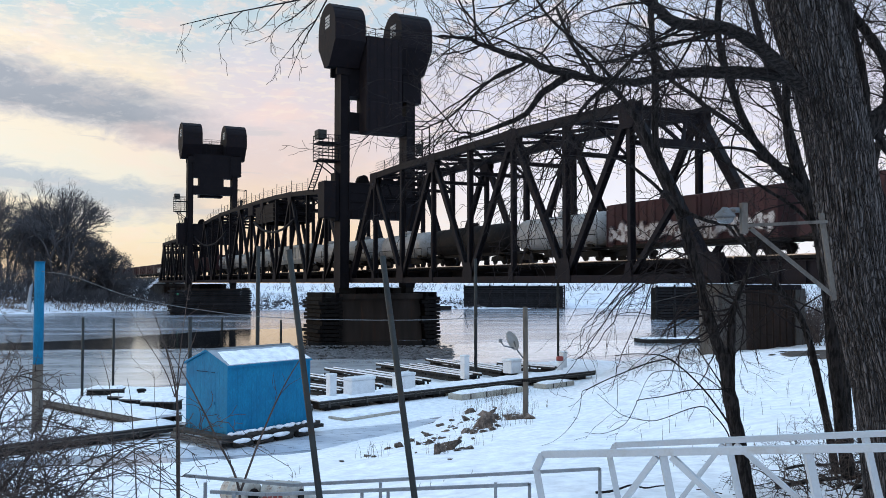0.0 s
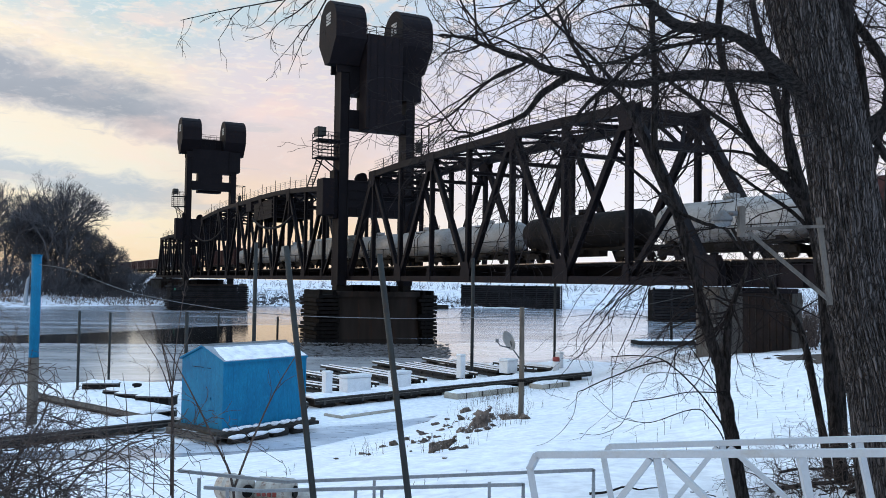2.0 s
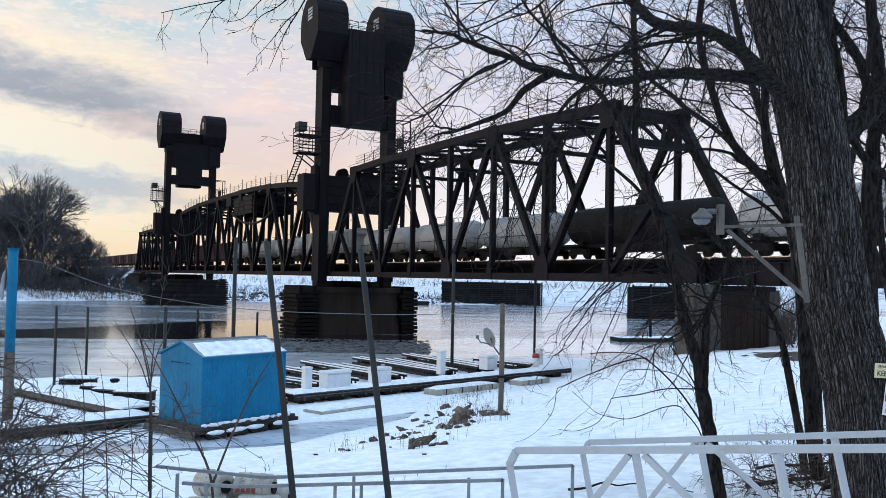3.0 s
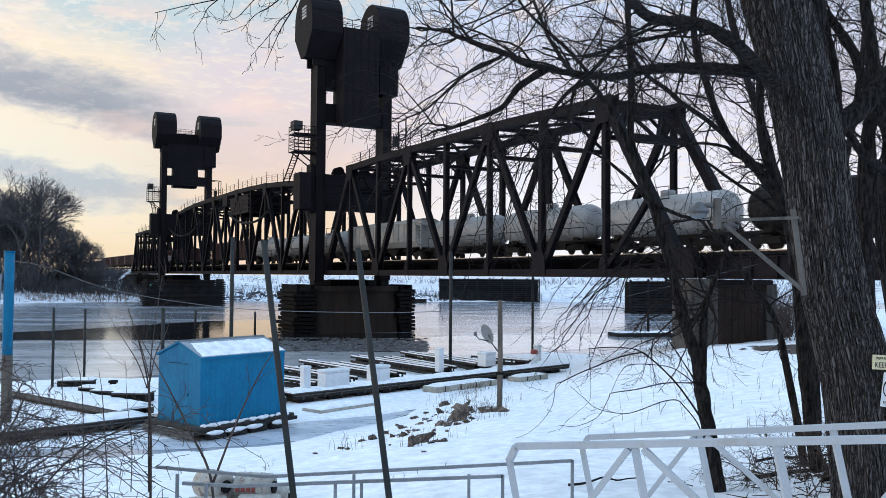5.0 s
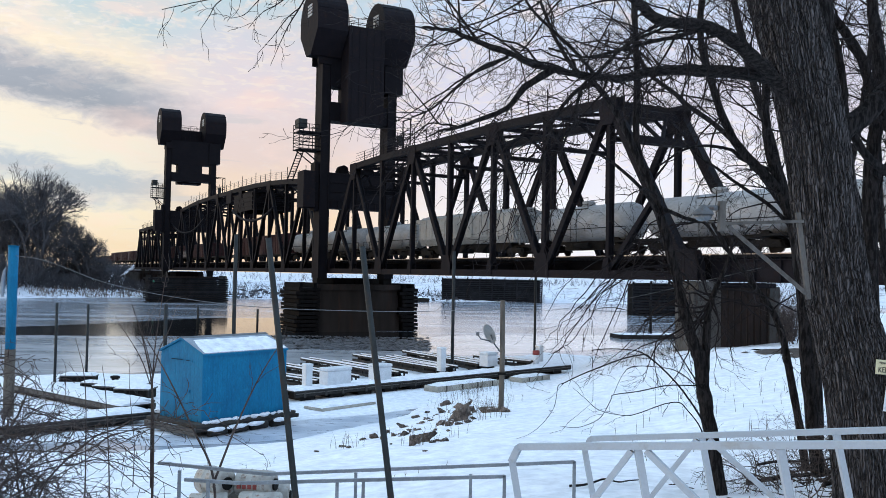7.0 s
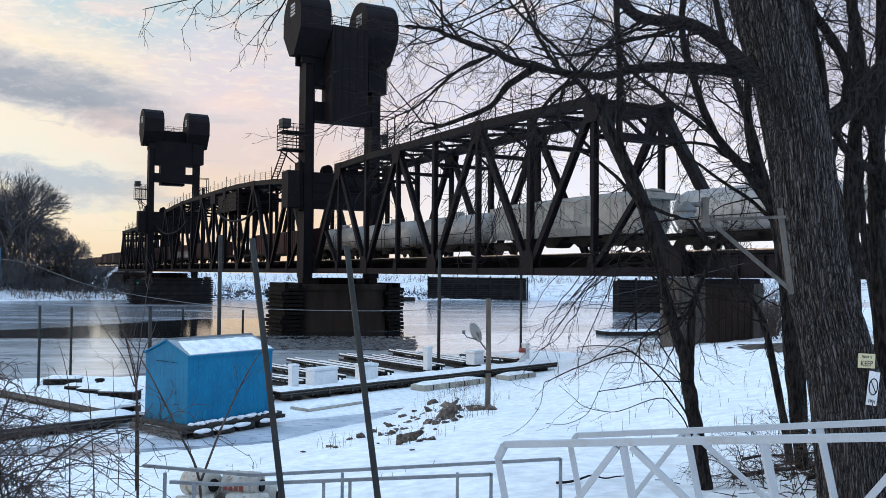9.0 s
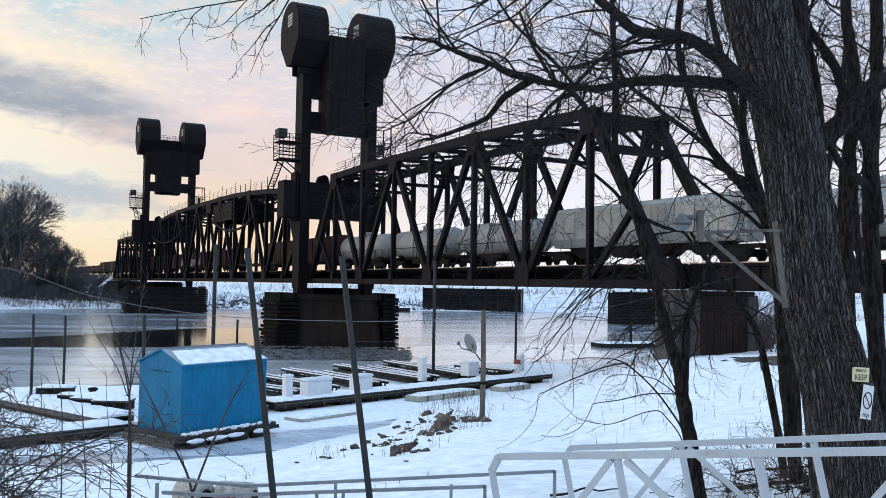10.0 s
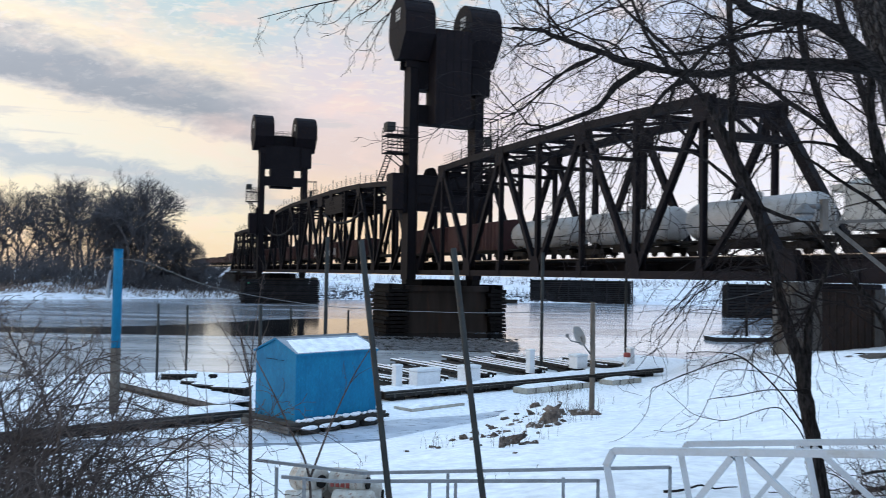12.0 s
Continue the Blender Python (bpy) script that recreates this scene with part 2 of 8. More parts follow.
M["tankblack"] = material("black_tank", (0.0090, 0.0088, 0.0096), (0.015, 0.0132, 0.0130), 0.7, scale=0.8, fine=8, bump=0.05, third=(0.026, 0.021, 0.019), gloss=0.08)
M["hopper"] = material("grey_hopper", (0.29, 0.30, 0.295), (0.23, 0.235, 0.23), 0.6, scale=0.7, fine=8, bump=0.05, third=(0.17, 0.16, 0.15))
M["boxred"] = material("oxide_red_boxcar", (0.044, 0.016, 0.0185), (0.030, 0.0125, 0.0145), 0.75, scale=0.8, fine=8, bump=0.1, third=(0.03, 0.014, 0.014), gloss=0.25)
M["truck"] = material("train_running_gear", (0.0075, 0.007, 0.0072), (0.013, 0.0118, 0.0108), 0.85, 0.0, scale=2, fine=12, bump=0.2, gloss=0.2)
M["railsteel"] = material("worn_rail_steel", (0.32, 0.31, 0.30), (0.22, 0.20, 0.19), 0.35, 0.7, scale=1, fine=12, bump=0.1)
M["graffiti"] = material("pale_graffiti_paint", (0.33, 0.33, 0.34), (0.18, 0.165, 0.17), 0.5, scale=1.6, fine=7, bump=0, spread=(0.42, 0.62), third=(0.12, 0.09, 0.09))
M["graffdark"] = material("dark_graffiti_outline", (0.045, 0.022, 0.024), (0.10, 0.08, 0.085), 0.6, scale=1.5, fine=8, bump=0, gloss=0.2)
M["glassy"] = material("lamp_glass", (0.16, 0.18, 0.20), (0.12, 0.135, 0.15), 0.25, scale=3, fine=30, bump=0)
M["sign"] = material("pale_sign_enamel", (0.70, 0.64, 0.40), (0.62, 0.56, 0.34), 0.5, scale=4, fine=40, bump=0)
M["signwhite"] = material("white_sign_enamel", (0.78, 0.80, 0.82), (0.70, 0.72, 0.74), 0.5, scale=4, fine=40, bump=0)
M["ink"] = material("black_ink", (0.02, 0.02, 0.022), None, 0.6, bump=0)
M["redpaint"] = material("faded_red_paint", (0.30, 0.05, 0.04), (0.22, 0.04, 0.035), 0.6, bump=0.1)
M["greenlamp"] = material("green_marker", (0.02, 0.22, 0.14), None, 0.4, bump=0)
M["brownpile"] = material("weathered_pile", (0.150, 0.132, 0.112), (0.085, 0.074, 0.064), 0.85, scale=2, fine=20, bump=0.4, stretch=(1, 1, 0.3), gloss=0.2)
M["railgrey"] = material("dull_steel_rail", (0.15, 0.165, 0.18), (0.10, 0.11, 0.12), 0.6, 0.0, scale=4, fine=60, bump=0.15, third=(0.12, 0.10, 0.09), gloss=0.3)
M["oldboard"] = material("grey_weathered_board", (0.135, 0.128, 0.120), (0.070, 0.066, 0.062), 0.8, scale=5, fine=50, bump=0.4, stretch=(1, 1, 0.3), gloss=0.2)


def cracked_bark():
    """Grey bark ridges parted by a net of dark cracks that run up the trunk."""
    m = bpy.data.materials.new("cracked_bark")
    m.use_nodes = True
    n, l = m.node_tree.nodes, m.node_tree.links
    p = n["Principled BSDF"]
    p.inputs["Roughness"].default_value, p.inputs["Specular IOR Level"].default_value = 0.95, 0.15
    co = n.new("ShaderNodeTexCoord").outputs["Object"]

    sway = n.new("ShaderNodeTexNoise")
    sway.inputs["Scale"].default_value, sway.inputs["Detail"].default_value = 4.5, 2
    l.new(co, sway.inputs[0])
    bent = n.new("ShaderNodeMixRGB")
    bent.blend_type = "ADD"
    bent.inputs[0].default_value = 0.10
    l.new(co, bent.inputs[1])
    l.new(sway.outputs["Color"], bent.inputs[2])

    def plates(stretch, scale):
        """Distance to the cracks between long, interlocking plates."""
        mp, t = n.new("ShaderNodeMapping"), n.new("ShaderNodeTexVoronoi")
        mp.inputs["Scale"].default_value = (1, 1, stretch)
        t.feature = "DISTANCE_TO_EDGE"
        t.inputs["Scale"].default_value = scale
        l.new(bent.outputs[0], mp.inputs[0])
        l.new(mp.outputs[0], t.inputs[0])
        return t.outputs["Distance"]

    def ramp(fac, lo, hi, c0, c1):
        r = n.new("ShaderNodeValToRGB")
        r.color_ramp.elements[0].position, r.color_ramp.elements[1].position = lo, hi
        r.color_ramp.elements[0].color, r.color_ramp.elements[1].color = (*c0, 1), (*c1, 1)
        l.new(fac, r.inputs[0])
        return r.outputs[0]

    low = n.new("ShaderNodeMath")
    low.operation = "MINIMUM"
    l.new(plates(0.050, 21), low.inputs[0])
    l.new(plates(0.070, 29), low.inputs[1])
    tone = n.new("ShaderNodeTexNoise")
    tone.inputs["Scale"].default_value, tone.inputs["Detail"].default_value = 9, 6
    l.new(co, tone.inputs[0])
    mx = n.new("ShaderNodeMixRGB")
    l.new(ramp(low.outputs[0], 0.0, 0.17, (0, 0, 0), (1, 1, 1)), mx.inputs[0])
    mx.inputs[1].default_value = (0.010, 0.009, 0.009, 1)
    l.new(ramp(tone.outputs[0], 0.3, 0.7, (0.092, 0.087, 0.090), (0.148, 0.140, 0.144)), mx.inputs[2])
    l.new(mx.outputs[0], p.inputs["Base Color"])
    b = n.new("ShaderNodeBump")
    b.inputs["Strength"].default_value, b.inputs["Distance"].default_value = 1.0, 0.022
    l.new(ramp(low.outputs[0], 0.0, 0.26, (0, 0, 0), (1, 1, 1)), b.inputs["Height"])
    l.new(b.outputs[0], p.inputs["Normal"])
    return m


M["bark"] = cracked_bark()
M["limbbark"] = material("limb_bark", (0.042, 0.038, 0.038), (0.010, 0.0092, 0.0095), 0.95, scale=26, fine=90, bump=1.0, bumpfar=0.03, spread=(0.40, 0.58), stretch=(1, 1, 0.22), gloss=0.12)
M["drum"] = material("faded_white_drum", (0.46, 0.45, 0.41), (0.30, 0.28, 0.25), 0.6, scale=5, fine=40, bump=0.1, third=(0.20, 0.12, 0.09))
M["pierstone"] = material("rust_stained_pier", (0.062, 0.055, 0.051), (0.030, 0.026, 0.024), 0.9, scale=0.6, fine=5, bump=0.4, third=(0.058, 0.029, 0.019), stretch=(1, 1, 0.16), gloss=0.15)
M["wetice"] = material("wet_inshore_ice", (0.42, 0.48, 0.57), (0.66, 0.71, 0.79), 0.3, scale=0.45, fine=3, bump=0.2, bumpfar=0.05, stretch=(0.5, 1.3, 1), spread=(0.40, 0.62))
M["foam"] = material("weathered_foam", (0.46, 0.44, 0.38), (0.30, 0.28, 0.24), 0.85, scale=2, fine=25, bump=0.3)
M["litter"] = material("leaf_litter", (0.060, 0.042, 0.032), (0.028, 0.021, 0.018), 0.95, scale=6, fine=40, bump=0, gloss=0.1)


M["boughbark"] = material("bough_bark", (0.050, 0.045, 0.044), (0.014, 0.0125, 0.0128), 0.95, scale=34, fine=110, bump=1.0, bumpfar=0.03, spread=(0.40, 0.60), stretch=(0.4, 1, 1), gloss=0.12)


M["paleconcrete"] = material("pale_concrete", (0.105, 0.102, 0.098), (0.062, 0.059, 0.056), 0.9, scale=0.8, fine=6, bump=0.4, third=(0.055, 0.042, 0.036), stretch=(1, 1, 0.4), gloss=0.15)


M["rustsheet"] = material("rusty_sheet_pile", (0.038, 0.027, 0.024), (0.021, 0.0175, 0.0168), 0.9, scale=0.7, fine=6, bump=0.4, third=(0.052, 0.030, 0.021), stretch=(1, 1, 0.3), vary=0.06, gloss=0.15)


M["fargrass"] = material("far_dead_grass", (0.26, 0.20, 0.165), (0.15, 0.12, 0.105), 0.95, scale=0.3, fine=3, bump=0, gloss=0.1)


M["soil"] = material("bare_soil", (0.105, 0.088, 0.078), (0.060, 0.051, 0.046), 0.95, scale=1.2, fine=9, bump=0.8, bumpfar=0.05, gloss=0.1)


M["riprap"] = material("snowy_riprap", (0.68, 0.71, 0.78), (0.10, 0.085, 0.078), 0.9, scale=0.55, fine=3, bump=0.6, bumpfar=0.3, spread=(0.44, 0.56), gloss=0.2)


M["roofing"] = material("pale_roofing", (0.30, 0.35, 0.40), (0.22, 0.26, 0.31), 0.6, scale=2, fine=20, bump=0.1, gloss=0.3)


M["flaked"] = material("bare_weathered_ply", (0.012, 0.055, 0.11), (0.02, 0.035, 0.05), 0.85, scale=6, fine=40, bump=0.2, gloss=0.1)
M["brash"] = material("brash_ice", (0.15, 0.16, 0.18), (0.035, 0.04, 0.045), 0.6, scale=1.5, fine=9, bump=0.3, gloss=0.3)
# glazed ice with the reflected sky glow partly put into its pale base
M["sheenice"] = material("sky_sheen_ice", (0.44, 0.46, 0.49), (0.68, 0.70, 0.74), 0.11, scale=0.10, fine=1.1, bump=0.05, bumpfar=0.03, stretch=(0.4, 1.6, 1), spread=(0.42, 0.62))
M["railpale"] = material("galvanised_rail", (0.25, 0.275, 0.30), (0.18, 0.20, 0.22), 0.55, 0.0, scale=4, fine=60, bump=0.1, gloss=0.3)
M["dishgrey"] = material("grey_dish", (0.40, 0.42, 0.43), (0.31, 0.33, 0.34), 0.55, scale=3, fine=25, bump=0.05)


# ---- builders ----
def part(name, bm, mat, parent=None, label="", smooth=False):
    me = bpy.data.meshes.new(name)
    if smooth:
        for f in bm.faces:
            f.smooth = True
    bm.to_mesh(me)
    bm.free()
    me.materials.append(M[mat])
    ob = new(name, me)
    ob.parent = parent
    if label:
        tagged(ob, label)
    return ob


def thing(name, label, category, m=None, group="", kind=""):
    ob = new(name)
    ob.empty_display_size = 0.2
    if m is not None:
        ob.matrix_world = m
    return tagged(ob, label, category, group, kind)


def box(bm, x0, x1, y0, y1, z0, z1, m=None, bevel=0.0):
    v = [bm.verts.new(((m @ Vector(c)) if m is not None else Vector(c))) for c in ((x0, y0, z0), (x1, y0, z0), (x1, y1, z0), (x0, y1, z0), (x0, y0, z1), (x1, y0, z1), (x1, y1, z1), (x0, y1, z1))]
    fs = [bm.faces.new([v[i] for i in q]) for q in ((3, 2, 1, 0), (4, 5, 6, 7), (0, 1, 5, 4), (1, 2, 6, 5), (2, 3, 7, 6), (3, 0, 4, 7))]
    if bevel:
        es = {e for f in fs for e in f.edges}
        bmesh.ops.bevel(bm, geom=list(es), offset=bevel, segments=2, affect="EDGES", profile=0.5)
    return bm


def frame_along(a, b, side=None):
    """A matrix at a whose z runs to b and whose x keeps near the given side."""
    a, b = Vector(a), Vector(b)
    w = (b - a).normalized()
    u = Vector(side) if side is not None else (Vector((0, 0, 1)) if abs(w.z) < 0.9 else Vector((1, 0, 0)))
    u = (u - w * u.dot(w)).normalized()
    v = w.cross(u)
    return Matrix(((u.x, v.x, w.x, a.x), (u.y, v.y, w.y, a.y), (u.z, v.z, w.z, a.z), (0, 0, 0, 1)))


def beam(bm, a, b, wide, deep, side=None):
    """A plain bar: wide along side, deep across it."""
    n = (Vector(b) - Vector(a)).length
    return box(bm, -wide / 2, wide / 2, -deep / 2, deep / 2, 0, n, frame_along(a, b, side))


def hbeam(bm, a, b, wide, deep, side=None, t=0.0):
    """A riveted member: two plates joined by a web."""
    t = t or wide * 0.16
    n = (Vector(b) - Vector(a)).length
    m = frame_along(a, b, side)
    w, d, i, h = wide / 2, deep / 2, wide / 2 - t, t / 2
    outline = ((-w, -d), (-i, -d), (-i, -h), (i, -h), (i, -d), (w, -d), (w, d), (i, d), (i, h), (-i, h), (-i, d), (-w, d))
    lo = [bm.verts.new(m @ Vector((x, y, 0))) for x, y in outline]
    hi = [bm.verts.new(m @ Vector((x, y, n))) for x, y in outline]
    for k in range(12):
        bm.faces.new((lo[k], lo[(k + 1) % 12], hi[(k + 1) % 12], hi[k]))
    bm.faces.new(lo[::-1])
    bm.faces.new(hi)
    return bm


def tube(bm, pts, radii, sides=8, cap=True):
    pts = [Vector(p) for p in pts]
    if isinstance(radii, (int, float)):
        radii = [radii] * len(pts)
    rings = []
    u = None
    for i, p in enumerate(pts):
        w = (pts[min(i + 1, len(pts) - 1)] - pts[max(i - 1, 0)]).normalized()
        if u is None:
            u = Vector((0, 0, 1)) if abs(w.z) < 0.9 else Vector((1, 0, 0))
        u = (u - w * u.dot(w))
        if u.length < 1e-5:
            u = w.orthogonal()
        u.normalize()
        v = w.cross(u)
        rings.append([bm.verts.new(p + (u * math.cos(k * math.tau / sides) + v * math.sin(k * math.tau / sides)) * radii[i]) for k in range(sides)])
    for r0, r1 in zip(rings, rings[1:]):
        for k in range(sides):
            f = bm.faces.new((r0[k], r0[(k + 1) % sides], r1[(k + 1) % sides], r1[k]))
            f.smooth = sides > 5
    if cap and sides > 2:
        bm.faces.new(rings[0][::-1])
        bm.faces.new(rings[-1])
    return bm


def prism(bm, outline, y0, y1, m=None):
    """An outline in x and z, drawn out along y."""
    def at(x, y, z):
        return (m @ Vector((x, y, z))) if m is not None else Vector((x, y, z))
    a = [bm.verts.new(at(x, y0, z)) for x, z in outline]
    b = [bm.verts.new(at(x, y1, z)) for x, z in outline]
    k = len(outline)
    bm.faces.new(a)
    bm.faces.new(b[::-1])
    for i in range(k):
        bm.faces.new((a[i], b[i], b[(i + 1) % k], a[(i + 1) % k])[::-1])
    return bm


def smooth_path(pts, steps=5):
    """A curve through the points (Catmull-Rom)."""
    pts = [Vector(p) for p in pts]
    q = [pts[0] * 2 - pts[1], *pts, pts[-1] * 2 - pts[-2]]
    out = []
    for i in range(1, len(q) - 2):
        for k in range(steps):
            t = k / steps
            out.append(0.5 * (2 * q[i] + (q[i + 1] - q[i - 1]) * t + (2 * q[i - 1] - 5 * q[i] + 4 * q[i + 1] - q[i + 2]) * t * t + (3 * q[i] - q[i - 1] - 3 * q[i + 1] + q[i + 2]) * t ** 3))
    out.append(pts[-1])
    return out


# ---- ground, river and far bank ----
SHORE = ((-60, 35), (-40, 36), (-12, 37), (-6.3, 39.5), (-1.9, 45.5), (2.9, 56.0), (9.7, 64.0), (17.4, 84.6), (31, 105), (60, 150), (120, 240))


def shore(x):
    for (x0, y0), (x1, y1) in zip(SHORE, SHORE[1:]):
        if x <= x1:
            return y0 + (y1 - y0) * max(0.0, (x - x0) / (x1 - x0))
    return SHORE[-1][1]


def ground_z(x, y):
    """Height of the near bank; it runs on under the ice."""
    k = 1.0 + 0.8 * min(1.0, max(0.0, (x - 5) / 12))
    u = max(y, 0.0) / shore(x)
    return EYE - 1.7 - 6.0 * u ** k if u < 1 else 6.0 * k * (1 - u)


def rough_z(x, y):
    z = ground_z(x, y)
    far = min(1.0, max(0.0, y) / 12)
    return z + far * (0.16 * noise.noise((x * 0.35, y * 0.35, 0)) + 0.06 * noise.noise((x * 1.3, y * 1.3, 4)))


def sheet(name, xs, ys, height, mat, label):
    bm = bmesh.new()
    rows = [[bm.verts.new((x, y, height(x, y))) for x in xs] for y in ys]
    for r0, r1 in zip(rows, rows[1:]):
        for i in range(len(xs) - 1):
            bm.faces.new((r0[i], r0[i + 1], r1[i + 1], r1[i])).smooth = True
    return tagged(part(name, bm, mat), label, name.split("_")[0], kind="structure")


def spread(a, b, n, p=1.0):
    return [a + (b - a) * (i / n) ** p for i in range(n + 1)]


xs = [-400, -200, -100, -60] + [-40 + i * 0.5 for i in range(161)] + [50, 70, 100, 160, 260, 420]
ys = [-300, -120, -50, -20, -8] + spread(-4, 120, 200, 1.4) + [150, 200, 280]
sheet("ground", xs, ys, rough_z, "snow", "snow-covered river bank sloping down to the ice")


def far_z(x, y):
    line = 252 + 0.12 * x + 8 * noise.noise((x * 0.02, 3, 0)) + (-38 * max(0, min(1, (-60 - x) / 60)))
    d = y - line
    if d < 0:
        return -0.6 + d * 0.05
    return min(5.5, d * 0.16) * (0.75 + 0.5 * noise.noise((x * 0.03, y * 0.03, 0))) + 0.5 * noise.noise((x * 0.3, y * 0.3, 2)) * min(1, d / 4) - 0.1


sheet("far_bank", spread(-1500, -300, 20) + spread(-290, 290, 150) + spread(300, 1500, 20), spread(195, 330, 55) + spread(340, 3500, 20, 2), far_z, "bank", "snowy far river bank with brush and dark soil")


def outline_sheet(name, pts, z, mat, label, ragged=0.0, seed=0):
    bm = bmesh.new()
    rng = random.Random(seed)
    ring = []
    for (x0, y0), (x1, y1) in zip(pts, pts[1:] + pts[:1]):
        n = max(1, int(math.hypot(x1 - x0, y1 - y0) / max(ragged * 3, 4)))
        for i in range(n):
            t = i / n
            ring.append(bm.verts.new((x0 + (x1 - x0) * t + rng.uniform(-1, 1) * ragged, y0 + (y1 - y0) * t + rng.uniform(-1, 1) * ragged, z)))
    bmesh.ops.triangulate(bm, faces=[bm.faces.new(ring)])
    bmesh.ops.recalc_face_normals(bm, faces=bm.faces)
    for f in bm.faces:
        if f.normal.z < 0:
            f.normal_flip()
    return tagged(part(name, bm, mat), label, "water" if "water" in name else "ice", kind="structure")


outline_sheet("river_ice", [(-1500, 20), (1500, 20), (1500, 400), (-1500, 400)], 0.0, "ice", "frozen river, grey ice dusted with snow")
# sheet whose pale colour widens the sky's reflection on the ice
outline_sheet("pale_ice", [(-95, 56), (-30, 60), (-14, 70), (2, 82), (14, 90), (40, 100), (40, 120), (6, 112), (-2, 104), (-11, 102), (-34, 102), (-95, 99)], 0.003, "sheenice", "smooth ice between the docks and the open water, sky sheen painted pale", 0.6, 8)
outline_sheet("water_lead", [(-90, 97), (-52, 99), (-34, 101), (-18, 102), (-11, 103), (-12, 118), (-17, 134), (-24, 146), (-34, 143), (-46, 120), (-58, 108), (-90, 103)], 0.006, "water", "open dark water between sheets of ice", 0.5, 3)
# slushy water; its dark outline also takes in the pier's reflection
outline_sheet("thin_ice", [(-19, 90), (-13, 87), (-7, 88), (-2, 87), (1.5, 91), (0, 97), (1.5, 106), (0, 116), (-16, 116), (-20, 102)], 0.010, "water", "thin dark slushy water round the pier, with its dark reflection", 0.8, 5)


def brash():
    """Broken plates of ice floating round the pier."""
    rng = random.Random(55)
    bm = bmesh.new()
    n = 0
    while n < 4200:
        x, y = rng.uniform(-19, 1.0), rng.uniform(87.5, 106)
        far = noise.noise((x * 0.14, y * 0.22, 3)) + 0.06 * (101 - y)
        if far + rng.gauss(0, 0.22) < -0.15:
            n += 0.2
            continue
        r = min(0.42, 0.07 + rng.expovariate(10))
        a, sides = rng.uniform(0, 7), rng.randint(4, 7)
        z = 0.014 + rng.uniform(0, 0.02)
        ring = [(x + math.cos(a + math.tau * k / sides) * r * rng.uniform(0.7, 1.2), y + math.sin(a + math.tau * k / sides) * r * rng.uniform(0.7, 1.2)) for k in range(sides)]
        lo = [bm.verts.new((px, py, z)) for px, py in ring]
        hi = [bm.verts.new((px, py, z + 0.015 + rng.uniform(0, 0.035))) for px, py in ring]
        bm.faces.new(hi)
        for k in range(sides):
            bm.faces.new((lo[k], lo[(k + 1) % sides], hi[(k + 1) % sides], hi[k]))
        n += 1
    tagged(part("brash_ice", bm, "brash"), "broken plates of grey ice floating round the pier", "ice", kind="stuff")


brash()
outline_sheet("thin_ice_inshore", [(-12, 38), (-4, 41), (0, 49), (-3, 50), (-9, 44), (-14, 40)], 0.008, "wetice", "wet grey ice beside the snowy shore", 0.4, 6)
outline_sheet("water_crack", [(30, 214), (44, 205), (60, 199), (62, 188), (50, 193), (38, 203)], 0.006, "darkice", "dark crack in the ice before the far cribs", 0.8, 11)
outline_sheet("snow_over_ice", [(-34, 38), (-16, 38.5), (-11, 41), (-6, 46), (0.5, 51), (7.5, 59.5), (15, 69), (18, 84), (13, 88), (6, 83), (-2, 79), (-10, 73), (-16, 66), (-24, 64), (-34, 60)], 0.012, "snow", "wind-packed snow lying over the ice round the docks", 0.9, 9)

# ---- the lift bridge: x across, y along, z up in its own frame ----
BRIDGE = pose(0, 0, 0, 0, 0, 26.5)
NEAR, FAR = 40.5, 47.0
MID = 43.75
RAIL_Z = 9.45
CHORD = 7.95
S_TOWER, S_FAR = 109.2, 215.2


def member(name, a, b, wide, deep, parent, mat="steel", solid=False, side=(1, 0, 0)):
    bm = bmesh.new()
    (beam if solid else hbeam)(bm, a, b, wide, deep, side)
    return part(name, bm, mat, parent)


def gusset(x, y, z, w, h, parent, up=True):
    """A plate pair with clipped corners at a joint."""
    bm = bmesh.new()
    o = [(-w / 2, 0), (w / 2, 0), (w / 2, h * 0.55), (w * 0.28, h), (-w * 0.28, h), (-w / 2, h * 0.55)]
    for dx in (-0.36, 0.33):
        prism(bm, [(p, q if up else -q) for p, q in o], 0, 0.03, pose(x + dx, y, z, 0, 0, 90))
    return part("gusset_plate", bm, "steelrust", parent)


